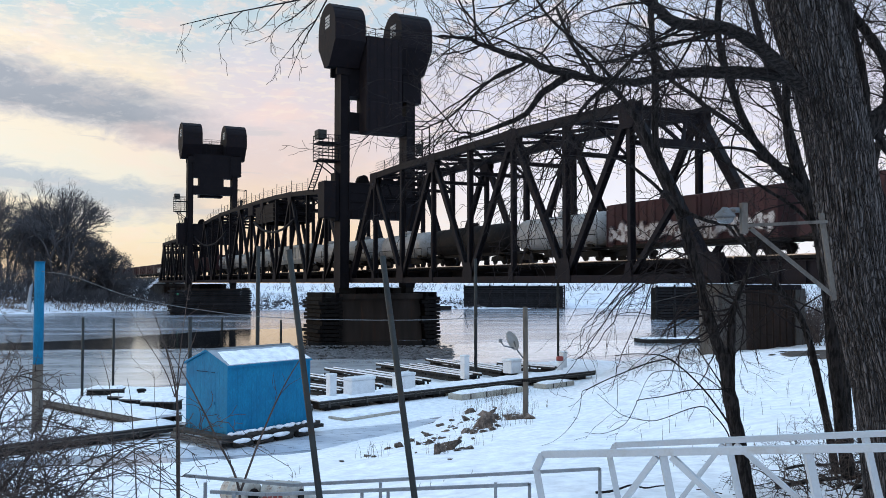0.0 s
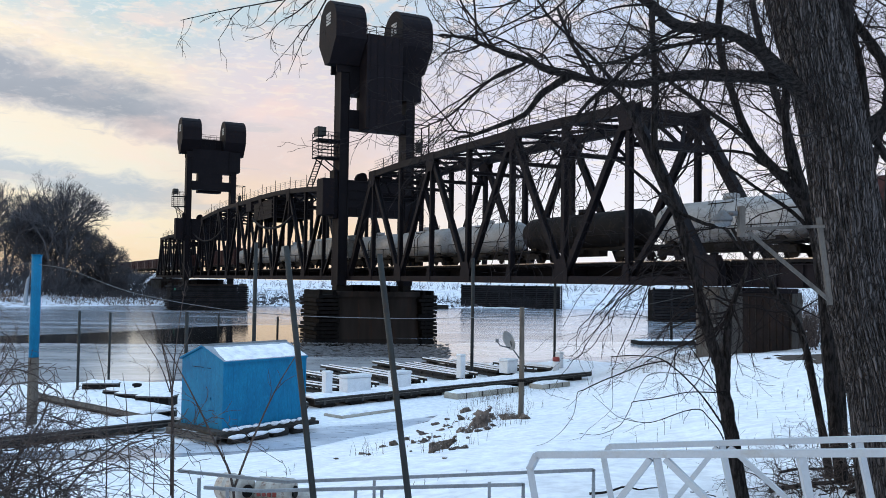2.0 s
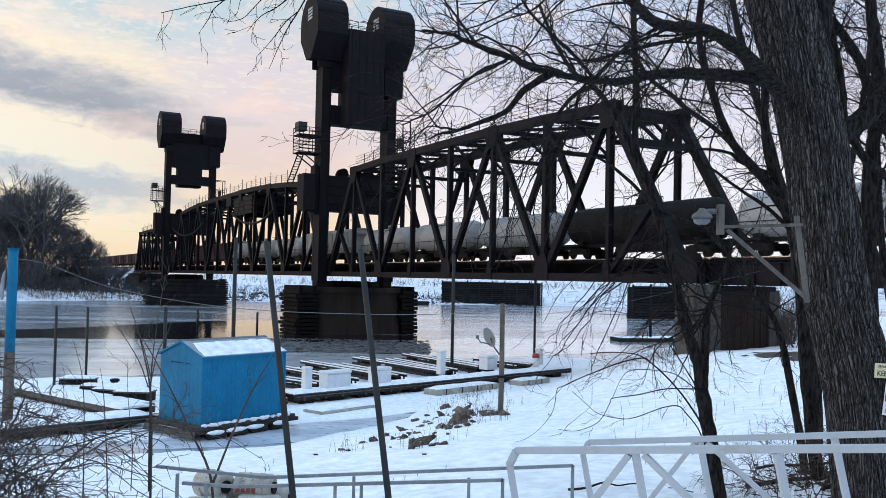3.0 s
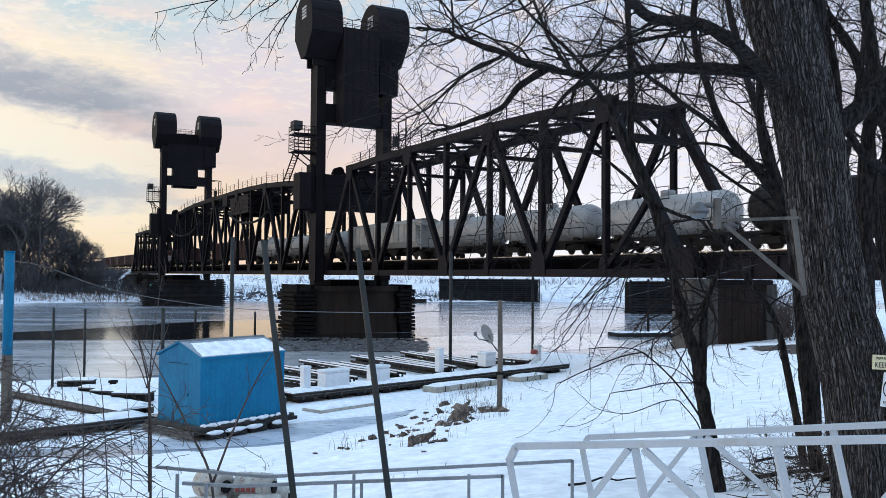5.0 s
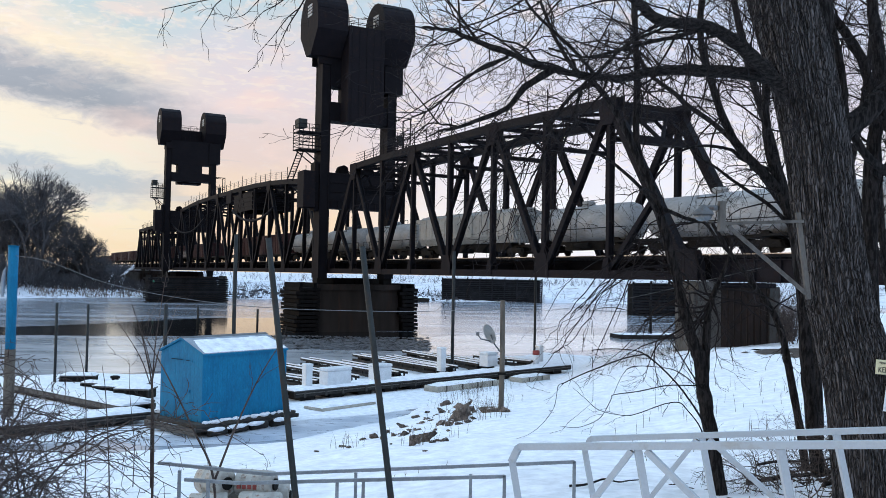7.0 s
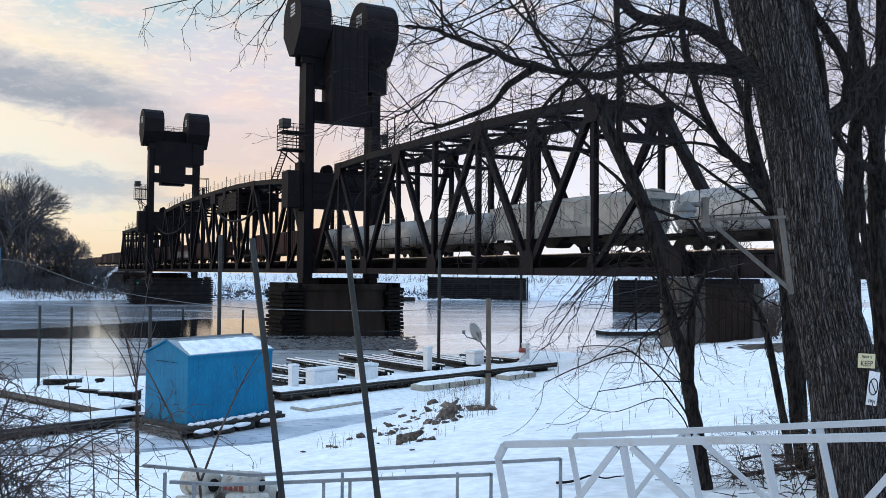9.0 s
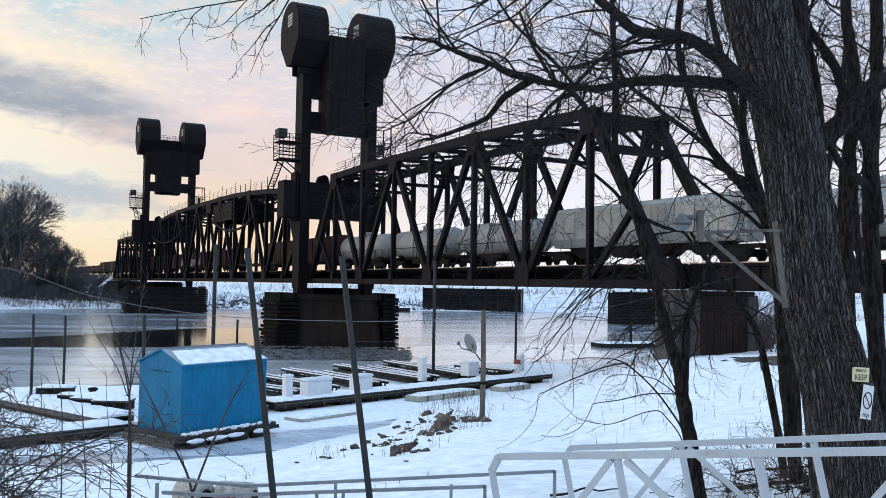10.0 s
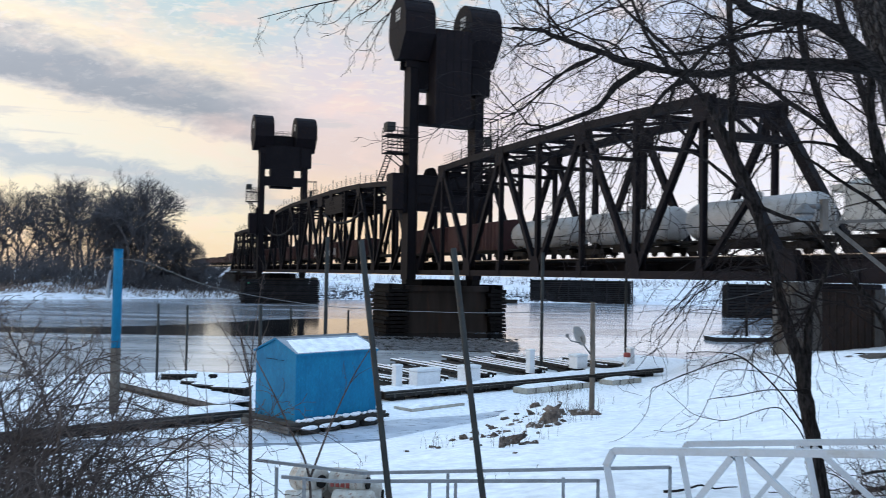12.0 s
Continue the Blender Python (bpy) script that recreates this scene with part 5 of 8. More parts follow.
def shed_float():
    a, b = Vector((-10.06, 40.81, 0)), Vector((-6.88, 44.73, 0))
    ang = math.degrees(math.atan2(b.y - a.y, b.x - a.x))
    root = thing("shed_float", "weathered timber float under the blue shed, snow on its edge", "dock", pose(a.x, a.y, 0, 0, 0, ang))
    bm = bmesh.new()
    box(bm, -0.5, 5.6, -0.30, 3.6, 0.47, 0.615)
    part("deck", bm, "dockwood", root)
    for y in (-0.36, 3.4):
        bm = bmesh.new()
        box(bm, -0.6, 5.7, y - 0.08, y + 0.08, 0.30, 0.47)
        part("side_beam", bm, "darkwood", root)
    for z in (0.14, 0.315):
        bm = bmesh.new()
        box(bm, -0.69, -0.61, -0.42, 3.5, z, z + 0.16, bevel=0.01)
        part("fascia_board", bm, "oldboard", root)
    rng = random.Random(9)
    for k in range(4):
        bm = bmesh.new()
        x = 0.1 + k * 1.25
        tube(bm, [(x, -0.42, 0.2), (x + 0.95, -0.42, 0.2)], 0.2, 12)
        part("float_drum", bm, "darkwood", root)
    for k in range(4):
        bm = bmesh.new()
        x = 0.1 + k * 1.25 + rng.uniform(-0.2, 0.2)
        w = rng.uniform(0.55, 0.95)
        bmesh.ops.create_icosphere(bm, subdivisions=3, radius=1, matrix=pose(x + w / 2, -0.56, 0.33) @ Matrix.Diagonal((w * 0.72, 0.16, 0.11, 1)))
        for v in bm.verts:
            v.co += Vector((0, 0, 0.03 * noise.noise(v.co * 5)))
        part("snow_clump", bm, "snow", root, smooth=True)
    for k in range(26):
        bm = bmesh.new()
        x = 0.05 + k * 0.2
        bmesh.ops.create_icosphere(bm, subdivisions=2, radius=rng.uniform(0.08, 0.17), matrix=pose(x, -0.22 + rng.uniform(-0.1, 0.08), 0.64) @ Matrix.Diagonal((1.3, 1, 0.7, 1)))
        part("snow_lump", bm, "snow", root)


shed()
shed_float()


# ---- docks ----
def dock(name, a, b, width, label, z=0.34, float_gap=2.2, beam="darkwood"):
    """A floating walkway from a to b: planks, side beams, drums beneath and a snow cover."""
    a, b = Vector((*a, 0)), Vector((*b, 0))
    L = (b - a).length
    root = thing(name, label, "dock", pose(a.x, a.y, 0, 0, 0, math.degrees(math.atan2(b.y - a.y, b.x - a.x))), group="marina docks")
    h = width / 2
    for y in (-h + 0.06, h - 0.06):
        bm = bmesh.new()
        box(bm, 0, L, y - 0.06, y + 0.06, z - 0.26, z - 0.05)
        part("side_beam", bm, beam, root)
        # dark strip in place of the shadow below the dock's edge
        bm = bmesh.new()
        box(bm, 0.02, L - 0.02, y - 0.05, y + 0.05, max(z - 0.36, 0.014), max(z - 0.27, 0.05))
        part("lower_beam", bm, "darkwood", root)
    side_rng = random.Random(int(L * 37))
    bm = bmesh.new()
    box(bm, 0.05, L - 0.05, -h - 0.03, -h - 0.002, z - 0.19, z - 0.13)
    part("rubbing_strip", bm, "oldboard", root)
    k = 0.6
    while k < L - 0.4:
        bm = bmesh.new()
        w = side_rng.uniform(0.07, 0.16)
        box(bm, k, k + w, -h - 0.075, -h - 0.034, max(0.03, z - 0.40), z - side_rng.uniform(0.0, 0.12))
        part("cleat", bm, "dockwood", root)
        k += side_rng.uniform(0.8, 2.2)
    bm = bmesh.new()
    k = 0.0
    while k < L:
        box(bm, k, min(k + 0.17, L), -h, h, z - 0.048, z)
        k += 0.185
    tagged(part("planks", bm, "dockwood", root), kind="stuff")
    k = 0.5
    while k < L - 0.5:
        bm = bmesh.new()
        box(bm, k, k + 1.1, -h + 0.13, h - 0.13, 0.012, z - 0.06, bevel=0.05)
        part("float_drum", bm, "truck", root)
        k += float_gap
    rng = random.Random(int(L * 100))
    bm = bmesh.new()
    n = max(4, int(L / 0.5))
    rows = []
    for i in range(n + 1):
        w0, w1 = h - 0.02 - rng.uniform(0, 0.12), h - 0.02 - rng.uniform(0, 0.12)
        t = rng.uniform(0.05, 0.11)
        rows.append([bm.verts.new((i * L / n, y, zz)) for y, zz in ((-w0, z + 0.004), (-w0 * 0.85, z + t), (0, z + t + 0.02), (w1 * 0.85, z + t), (w1, z + 0.004))])
    for r0, r1 in zip(rows, rows[1:]):
        for i in range(4):
            bm.faces.new((r0[i], r1[i], r1[i + 1], r0[i + 1])[::-1]).smooth = True
    bm.faces.new(rows[0][::-1])
    bm.faces.new(rows[-1])
    bmesh.ops.recalc_face_normals(bm, faces=bm.faces)
    part("snow_cover", bm, "snow", root)
    return root


MAIN = "long snow-covered timber dock frozen into the ice"
dock("main_dock", (-27.4, 32.6), (-14.1, 44.9), 2.2, MAIN, 0.56)
dock("main_dock", (-8.0, 52.6), (11.6, 71.0), 2.0, MAIN, 0.62)
dock("main_dock", (-13.2, 44.6), (-8.4, 52.2), 1.7, MAIN, 0.44)
FINGER = "narrow snow-dusted finger dock beside an empty slip"


def finger(a, b, width=0.8):
    """Two stacked side rails a width apart, cross ties between them, floats under the ends."""
    a, b = Vector((*a, 0)), Vector((*b, 0))
    L = (b - a).length
    root = thing("finger_dock", FINGER, "dock", pose(a.x, a.y, 0, 0, 0, math.degrees(math.atan2(b.y - a.y, b.x - a.x))), group="marina docks")
    for y in (-width / 2, width / 2):
        for z0, z1, nm in ((0.56, 0.72, "upper_rail"), (0.18, 0.36, "lower_rail")):
            bm = bmesh.new()
            box(bm, 0, L, y - 0.06, y + 0.06, z0, z1)
            part(nm, bm, "darkwood", root)
        bm = bmesh.new()
        box(bm, 0.05, L - 0.05, y - 0.075, y + 0.075, 0.722, 0.80, bevel=0.02)
        part("rail_snow", bm, "snow", root)
        k = 0.3
        while k < L:
            bm = bmesh.new()
            box(bm, k, k + 0.1, y - 0.05, y + 0.05, 0.36, 0.56)
            part("spacer", bm, "darkwood", root)
            k += 1.5
    k = 0.4
    while k < L:
        bm = bmesh.new()
        box(bm, k, k + 0.14, -width / 2 + 0.06, width / 2 - 0.06, 0.58, 0.70)
        part("cross_tie", bm, "darkwood", root)
        k += 1.2
    for k in (0.6, L - 1.6):
        bm = bmesh.new()
        box(bm, k, k + 1.0, -width / 2 + 0.07, width / 2 - 0.07, 0.014, 0.54, bevel=0.04)
        part("float_drum", bm, "truck", root)


for a, b in (((-4.4, 59.2), (-11.0, 67.0)), ((-1.8, 61.8), (-9.3, 71.3)), ((-1.2, 62.4), (-6.5, 69.6)), ((1.8, 65.6), (-5.4, 75.4)), ((2.6, 66.4), (-2.5, 74.6)), ((5.0, 69.2), (-1.2, 79.6)), ((5.8, 70.0), (0.8, 77.8)), ((-6.3, 56.8), (-12.5, 62.6)), ((9.5, 72.0), (5.0, 76.5))):
    finger(a, b)
dock("side_dock", (-14.9, 46.9), (-25.0, 55.4), 2.1, "snowy side dock on weathered beams", 0.48, beam="oldboard")
dock("side_dock", (-15.4, 49.6), (-23.4, 56.2), 1.3, "low snowy side dock half buried in snow", 0.27, beam="oldboard")


def slab(x, y, w, l, rz, h=0.16, name="foam_float", label="loose foam float half buried in snow"):
    root = thing(name, label, "float", pose(x, y, 0.0, 0, 0, rz))
    foam = name == "foam_float"
    bm = bmesh.new()
    box(bm, -l / 2, l / 2, -w / 2, w / 2, 0, h, bevel=0.05)
    part("body", bm, "foam" if foam else "darkwood", root)
    if foam and h > 0.3:
        k = -l / 2 + 0.8
        while k < l / 2 - 0.4:
            bm = bmesh.new()
            box(bm, k, k + 0.1, -w / 2 - 0.012, w / 2 + 0.012, 0.02, h + 0.012)
            part("strap", bm, "darkwood", root)
            k += 1.55
    # wind-packed snow with a wandering edge
    n, m = max(8, int(l * 4)), 8
    bm = bmesh.new()
    bmesh.ops.create_grid(bm, x_segments=n, y_segments=m, size=0.5)
    for v in bm.verts:
        u, q = v.co.x * 2, v.co.y * 2
        rim = 1 - max(abs(u), abs(q))
        shy = 0.92 + 0.10 * noise.noise((v.co.x * l * 0.9 + x, q + y, 3))
        lump = 0.10 + 0.06 * noise.noise((v.co.x * l * 0.8 + x, v.co.y * w * 1.2, 7))
        v.co = (v.co.x * l * (0.97 + 0.02 * noise.noise((q * 2, x, 1))), v.co.y * w * shy, h + 0.014 + (lump * min(1, rim * 4) if rim > 0.01 else 0))
    part("snow_cap", bm, "snow", root, smooth=True)


slab(-4.5, 50.5, 1.6, 4.2, 48)
slab(3.0, 59.6, 1.3, 6.3, 45, 0.38)
slab(8.2, 64.5, 1.2, 3.4, 45, 0.35)
slab(0.2, 245.0, 2.2, 4.2, 4, 1.1, "swim_float", "small dark float lying on the far ice")
slab(29.6, 112.6, 3.5, 9, 10, 0.5, "swim_float", "snow-topped floating platform by the far pier")


def crate(x, y, w, l, h, rz, z=0.02, stacked=False):
    root = thing("dock_crate", "dark timber float crate topped with snow", "crate", pose(x, y, z, 0, 0, rz))
    bm = bmesh.new()
    box(bm, -l / 2 + 0.06, l / 2 - 0.06, -w / 2 + 0.06, w / 2 - 0.06, 0, h - 0.06, bevel=0.02)
    part("body", bm, "truck", root)
    bm = bmesh.new()
    box(bm, -l / 2, l / 2, -w / 2, w / 2, h - 0.1, h, bevel=0.02)
    part("top_board", bm, "oldboard", root)
    for k in range(4 if stacked else 3):
        bm = bmesh.new()
        x = -l / 2 + k * (l - 0.1) / (3 if stacked else 2)
        box(bm, x, x + 0.1, -w / 2 - 0.02, -w / 2 + 0.05, 0, h - 0.104)
        part("batten", bm, "darkwood", root)
    rng = random.Random(int(l * 100 + w * 10))
    bm = bmesh.new()
    bmesh.ops.create_grid(bm, x_segments=9, y_segments=7, size=0.5)
    for v in bm.verts:
        e = min(0.5 - abs(v.co.x), 0.5 - abs(v.co.y))
        v.co = (v.co.x * (l + 0.04), v.co.y * (w + 0.04), h + 0.003 + (0.13 + 0.05 * noise.noise((v.co.x * 4 + x, v.co.y * 4 + y, 0)) + rng.uniform(-0.01, 0.01) if e > 0.02 else 0.0))
    part("snow_cap", bm, "snow", root, smooth=True)


def bollard(x, y):
    root = thing("dock_bollard", "short black bollard standing out of the snow", "bollard", pose(x, y, 0))
    bm = bmesh.new()
    tube(bm, [(0, 0, 0), (0, 0, 0.14), (0, 0, 0.16), (0, 0, 0.30), (0, 0, 0.34)], [0.22, 0.22, 0.32, 0.32, 0.2], 14)
    part("post", bm, "truck", root, smooth=True)


crate(-16.9, 52.6, 1.5, 2.1, 0.62, -4, stacked=True)
crate(-19.0, 56.4, 2.6, 2.6, 0.30, -12)
crate(-23.1, 60.0, 1.1, 2.3, 0.42, 6)
crate(-20.9, 57.3, 0.8, 2.0, 0.26, -16)
bollard(-20.9, 60.6)


def pedestal(x, y, h, w, z=0.64):
    root = thing("power_pedestal", "white plastic dock power pedestal capped with snow", "pedestal", pose(x, y, z, 0, 0, 40), group="dock pedestals")
    bm = bmesh.new()
    box(bm, -w / 2, w / 2, -w / 2, w / 2, 0, h, bevel=w * 0.12)
    part("body", bm, "white", root)
    bm = bmesh.new()
    box(bm, -w * 0.56, w * 0.56, -w * 0.56, w * 0.56, h - 0.02, h + 0.14, bevel=w * 0.12)
    part("cap", bm, "white", root)


def dock_box(x, y, w, l, h):
    root = thing("dock_box", "white fibreglass dock storage box under snow", "storage box", pose(x, y, 0.64, 0, 0, 44), group="dock boxes")
    bm = bmesh.new()
    box(bm, -l / 2, l / 2, -w / 2, w / 2, 0, h, bevel=0.06)
    part("body", bm, "white", root)
    bm = bmesh.new()
    box(bm, -l / 2 - 0.04, l / 2 + 0.04, -w / 2 - 0.04, w / 2 + 0.04, h + 0.002, h + 0.2, bevel=0.07)
    part("lid", bm, "white", root)


for x, y, h in ((-6.9, 54.0, 1.3), (1.6, 64.0, 1.6), (10.0, 72.6, 1.2), (-12.6, 45.8, 2.0)):
    pedestal(x, y, h, 0.5)
for x, y, l, h in ((-5.3, 55.4, 1.9, 0.9), (-2.6, 58.0, 1.3, 0.9), (5.4, 68.2, 1.2, 0.9)):
    dock_box(x, y, 0.9, l, h)


def spud(x, y, z0, z1, r, mat, label, lean=(0, 0), name="mooring_post"):
    bm = bmesh.new()
    tube(bm, [(0, 0, 0), (lean[0] * 0.5, lean[1] * 0.5, (z1 - z0) / 2), (lean[0], lean[1], z1 - z0)], r, 10)
    ob = part(name, bm, mat, label="")
    ob.matrix_world = pose(x, y, z0)
    return tagged(ob, label, "pile", group="mooring posts")


PILE = "slim dark steel mooring pile standing in the ice"
spud(-23.67, 57.33, -0.3, 5.4, 0.09, "pipe", PILE)
spud(-23.78, 62.98, -0.3, 5.1, 0.09, "pipe", PILE)
spud(-13.6, 46.9, -0.3, 5.85, 0.10, "pipe", PILE)
spud(-12.19, 57.33, -0.3, 10.1, 0.13, "pipe", "tall grey steel mooring pile among the docks")
spud(2.6, 69.44, -0.3, 9.6, 0.13, "pipe", "tall grey steel mooring pile among the docks")
spud(10.08, 76.36, -0.3, 8.2, 0.11, "pipe", "tall grey steel mooring pile among the docks")
spud(-29.0, 114.4, -0.3, 3.0, 0.14, "pipe", PILE)
spud(-20.26, 109.0, -0.3, 3.0, 0.14, "pipe", PILE)
spud(29.9, 112.4, 0.3, 5.0, 0.18, "truck", "black marker post with a white band")


def dock_can():
    root = thing("dock_bin", "small red and white bin at the end of the dock", "bin", pose(9.4, 70.2, 0.66))
    bm = bmesh.new()
    tube(bm, [(0, 0, 0), (0, 0, 0.75)], [0.24, 0.28], 14)
    part("body", bm, "white", root)
    bm = bmesh.new()
    tube(bm, [(0, 0, 0.752), (0, 0, 1.05), (0, 0, 1.1)], [0.29, 0.29, 0.2], 14)
    part("lid", bm, "redpaint", root)


dock_can()


def blue_post():
    root = thing("blue_post", "tall blue-painted steel mooring pile, rusty near the ice", "pile", pose(-20.33, 43.83, -0.3))
    bm = bmesh.new()
    tube(bm, [(0, 0, 3.9), (0, 0, 9.0)], 0.24, 16)
    part("painted_pipe", bm, "blue", root)
    bm = bmesh.new()
    tube(bm, [(0, 0, 0), (0, 0, 3.9)], 0.25, 16)
    part("rusty_foot", bm, "brownpile", root)
    bm = bmesh.new()
    tube(bm, [(0, 0, 9.0), (0, 0, 9.05)], 0.27, 16)
    part("cap", bm, "blue", root)
    bm = bmesh.new()
    tube(bm, [(-0.42, -0.1, 6.5), (-0.44, -0.1, 6.7), (-0.43, -0.1, 7.2), (-0.36, -0.1, 7.75), (-0.30, -0.1, 7.95)], [0.05, 0.10, 0.10, 0.08, 0.03], 12)
    part("fender", bm, "roofing", root, "grey plastic fender hung from the post")
    bm = bmesh.new()
    tube(bm, [(-0.30, -0.1, 7.93), (-0.24, -0.08, 8.55)], 0.02, 5)
    part("fender_line", bm, "railgrey", root)


blue_post()


def dish_pole():
    z = rough_z(3.21, 34.05)
    root = thing("dish_pole", "weathered wooden post carrying a small grey satellite dish", "post", pose(3.21, 34.05, z - 0.1))
    bm = bmesh.new()
    tube(bm, [(0, 0, 0), (0.02, 0, 2.2), (0.0, 0, 4.45)], [0.11, 0.10, 0.095], 12)
    part("post", bm, "brownpile", root)
    bm = bmesh.new()
    rings = []
    for k in range(7):
        r = 0.40 * k / 6
        rings.append([bm.verts.new((r * math.cos(a), 0.14 * (k / 6) ** 2, r * 1.08 * math.sin(a))) for a in [math.tau * j / 24 for j in range(24)]] if k else [bm.verts.new((0, 0, 0))])
    for j in range(24):
        bm.faces.new((rings[0][0], rings[1][j], rings[1][(j + 1) % 24]))
    for r0, r1 in zip(rings[1:], rings[2:]):
        for j in range(24):
            bm.faces.new((r0[j], r1[j], r1[(j + 1) % 24], r0[(j + 1) % 24]))
    bmesh.ops.solidify(bm, geom=bm.faces[:], thickness=0.02)
    dish = part("dish", bm, "dishgrey", root, "pale grey dish reflector", smooth=True)
    dish.matrix_basis = pose(-0.40, -0.05, 3.18, -20, 0, 122) @ Matrix.Scale(0.94, 4)
    bm = bmesh.new()
    tube(bm, [(-0.45, -0.1, 2.85), (-0.85, -0.25, 2.95), (-0.98, -0.3, 3.12)], 0.025, 6)
    box(bm, -1.04, -0.92, -0.36, -0.24, 3.08, 3.22)
    part("feed_arm", bm, "railgrey", root)
    bm = bmesh.new()
    tube(bm, [(-0.45, 0, 3.1), (-0.30, 0, 2.75), (-0.08, 0, 2.45)], 0.03, 6)
    part("mount", bm, "railgrey", root)
    bm = bmesh.new()
    box(bm, -0.16, 0.16, -0.16, -0.10, 1.55, 1.65)
    part("band", bm, "truck", root)


dish_pole()


# ---- rocks and dry weeds on the bank ----
def rock(x, y, size, rz, squash, rng, up=0.0, tip=None):
    """A broken, layered stone, half sunk in the snow."""
    bm = bmesh.new()
    for _ in range(13):
        p = Vector((rng.gauss(0, 1), rng.gauss(0, 1), rng.gauss(0, 1))).normalized() * rng.uniform(0.7, 1.1)
        bm.verts.new((p.x * 1.12, p.y * 0.75, p.z * squash))
    bmesh.ops.convex_hull(bm, input=bm.verts)
    bmesh.ops.delete(bm, geom=[v for v in bm.verts if not v.link_faces], context="VERTS")
    if size > 0.12:
        bmesh.ops.triangulate(bm, faces=bm.faces)
        bmesh.ops.subdivide_edges(bm, edges=bm.edges[:], cuts=3 if size > 0.2 else 1, use_grid_fill=True)
        s = rng.uniform(0, 50)
        for v in bm.verts:
            q = v.co + Vector((s, s, s))
            bed = noise.noise((q.x * 1.1, q.y * 1.1, q.z * 6.5))
            chip = noise.cell(q * 2.6)
            v.co += v.co.normalized() * (0.055 * bed + 0.05 * (chip - 0.5) + 0.035 * noise.noise(q * 5))
    else:
        bmesh.ops.bevel(bm, geom=bm.edges[:], offset=0.025, segments=1, affect="EDGES")
    ob = part("rock", bm, "rock")
    ob.matrix_world = pose(x, y, rough_z(x, y) + size * squash * 0.3 + up, rng.uniform(-12, 12), rng.uniform(-22, 22) if tip is None else tip, rz) @ Matrix.Scale(size, 4)
    tagged(ob, "brown broken rock poking out of the snow", "rock", group="rocks on the bank")


rr = random.Random(12)
ROCKS = ((1.53, 32.0, 0.5, 0.8), (1.94, 36.7, 0.382, 0.7), (1.14, 30.3, 0.256, 0.7), (0.2, 24.4, 0.349, 0.7), (-0.09, 22.9, 0.194, 1.0), (1.44, 46.5, 0.332, 0.6), (1.03, 38.8, 0.227, 0.7), (2.9, 35.1, 0.433, 0.55), (3.32, 33.4, 0.239, 0.5), (-0.13, 40.5, 0.211, 0.7), (-1.39, 28.3, 0.202, 0.6), (-0.81, 28.4, 0.129, 0.6), (-2.29, 26.7, 0.113, 0.5), (-2.09, 26.4, 0.077, 0.7), (-2.78, 24.1, 0.071, 0.4), (-0.74, 35.8, 0.186, 0.3), (0.94, 26.9, 0.087, 0.5), (0.17, 20.4, 0.06, 0.4), (-1.33, 32.1, 0.084, 0.4), (-0.79, 25.2, 0.065, 0.5), (0.44, 42.8, 0.153, 0.5), (2.78, 46.7, 0.167, 0.4), (0.56, 28.2, 0.11, 0.5), (-0.31, 29.9, 0.088, 0.5))
for x, y, s, q in ROCKS:
    rock(x, y, s * 1.2, rr.uniform(-40, 40), q, rr)
rock(1.62, 32.5, 0.46, 20, 0.30, rr, 0.36, -24)
for x, y, s, q in ROCKS[:4]:
    for _ in range(6):
        a, d = rr.uniform(0, math.tau), s * rr.uniform(0.8, 1.7)
        rock(x + d * math.cos(a), y + 2.0 * d * math.sin(a), s * rr.uniform(0.22, 0.55), rr.uniform(-20, 50), rr.uniform(0.4, 0.7), rr)
for k in range(46):
    t = rr.random()
    x, y = -1.5 + 3.6 * t + rr.gauss(0, 0.45), 28.0 + 15.0 * t ** 1.3 + rr.gauss(0, 1.8)
    rock(x, y, 0.04 + 0.16 * rr.random() ** 2.2, rr.uniform(-60, 60), rr.uniform(0.35, 0.8), rr)


def soil():
    """Trodden bare earth between the pier and the trees."""
    bm = bmesh.new()
    n = 26
    for i in range(n):
        for k in range(n):
            cell = [(16.2 + (3.4) * (i + d) / n, 31.5 + (15.5) * (k + e) / n) for d, e in ((0, 0), (1, 0), (1, 1), (0, 1))]
            u, v = (i + 0.5) / n * 2 - 1, (k + 0.5) / n * 2 - 1
            if u * u + v * v + 0.7 * noise.noise((u * 2.2, v * 2.2, 1)) + 0.5 * noise.noise((u * 6, v * 6, 3)) > 0.75:
                continue
            bm.faces.new([bm.verts.new((x, y, rough_z(x, y) + 0.035)) for x, y in cell])
    bmesh.ops.remove_doubles(bm, verts=bm.verts, dist=0.001)
    tagged(part("bare_soil", bm, "soil", smooth=True), "patch of bare brown soil showing through the snow", "soil", kind="structure")


soil()


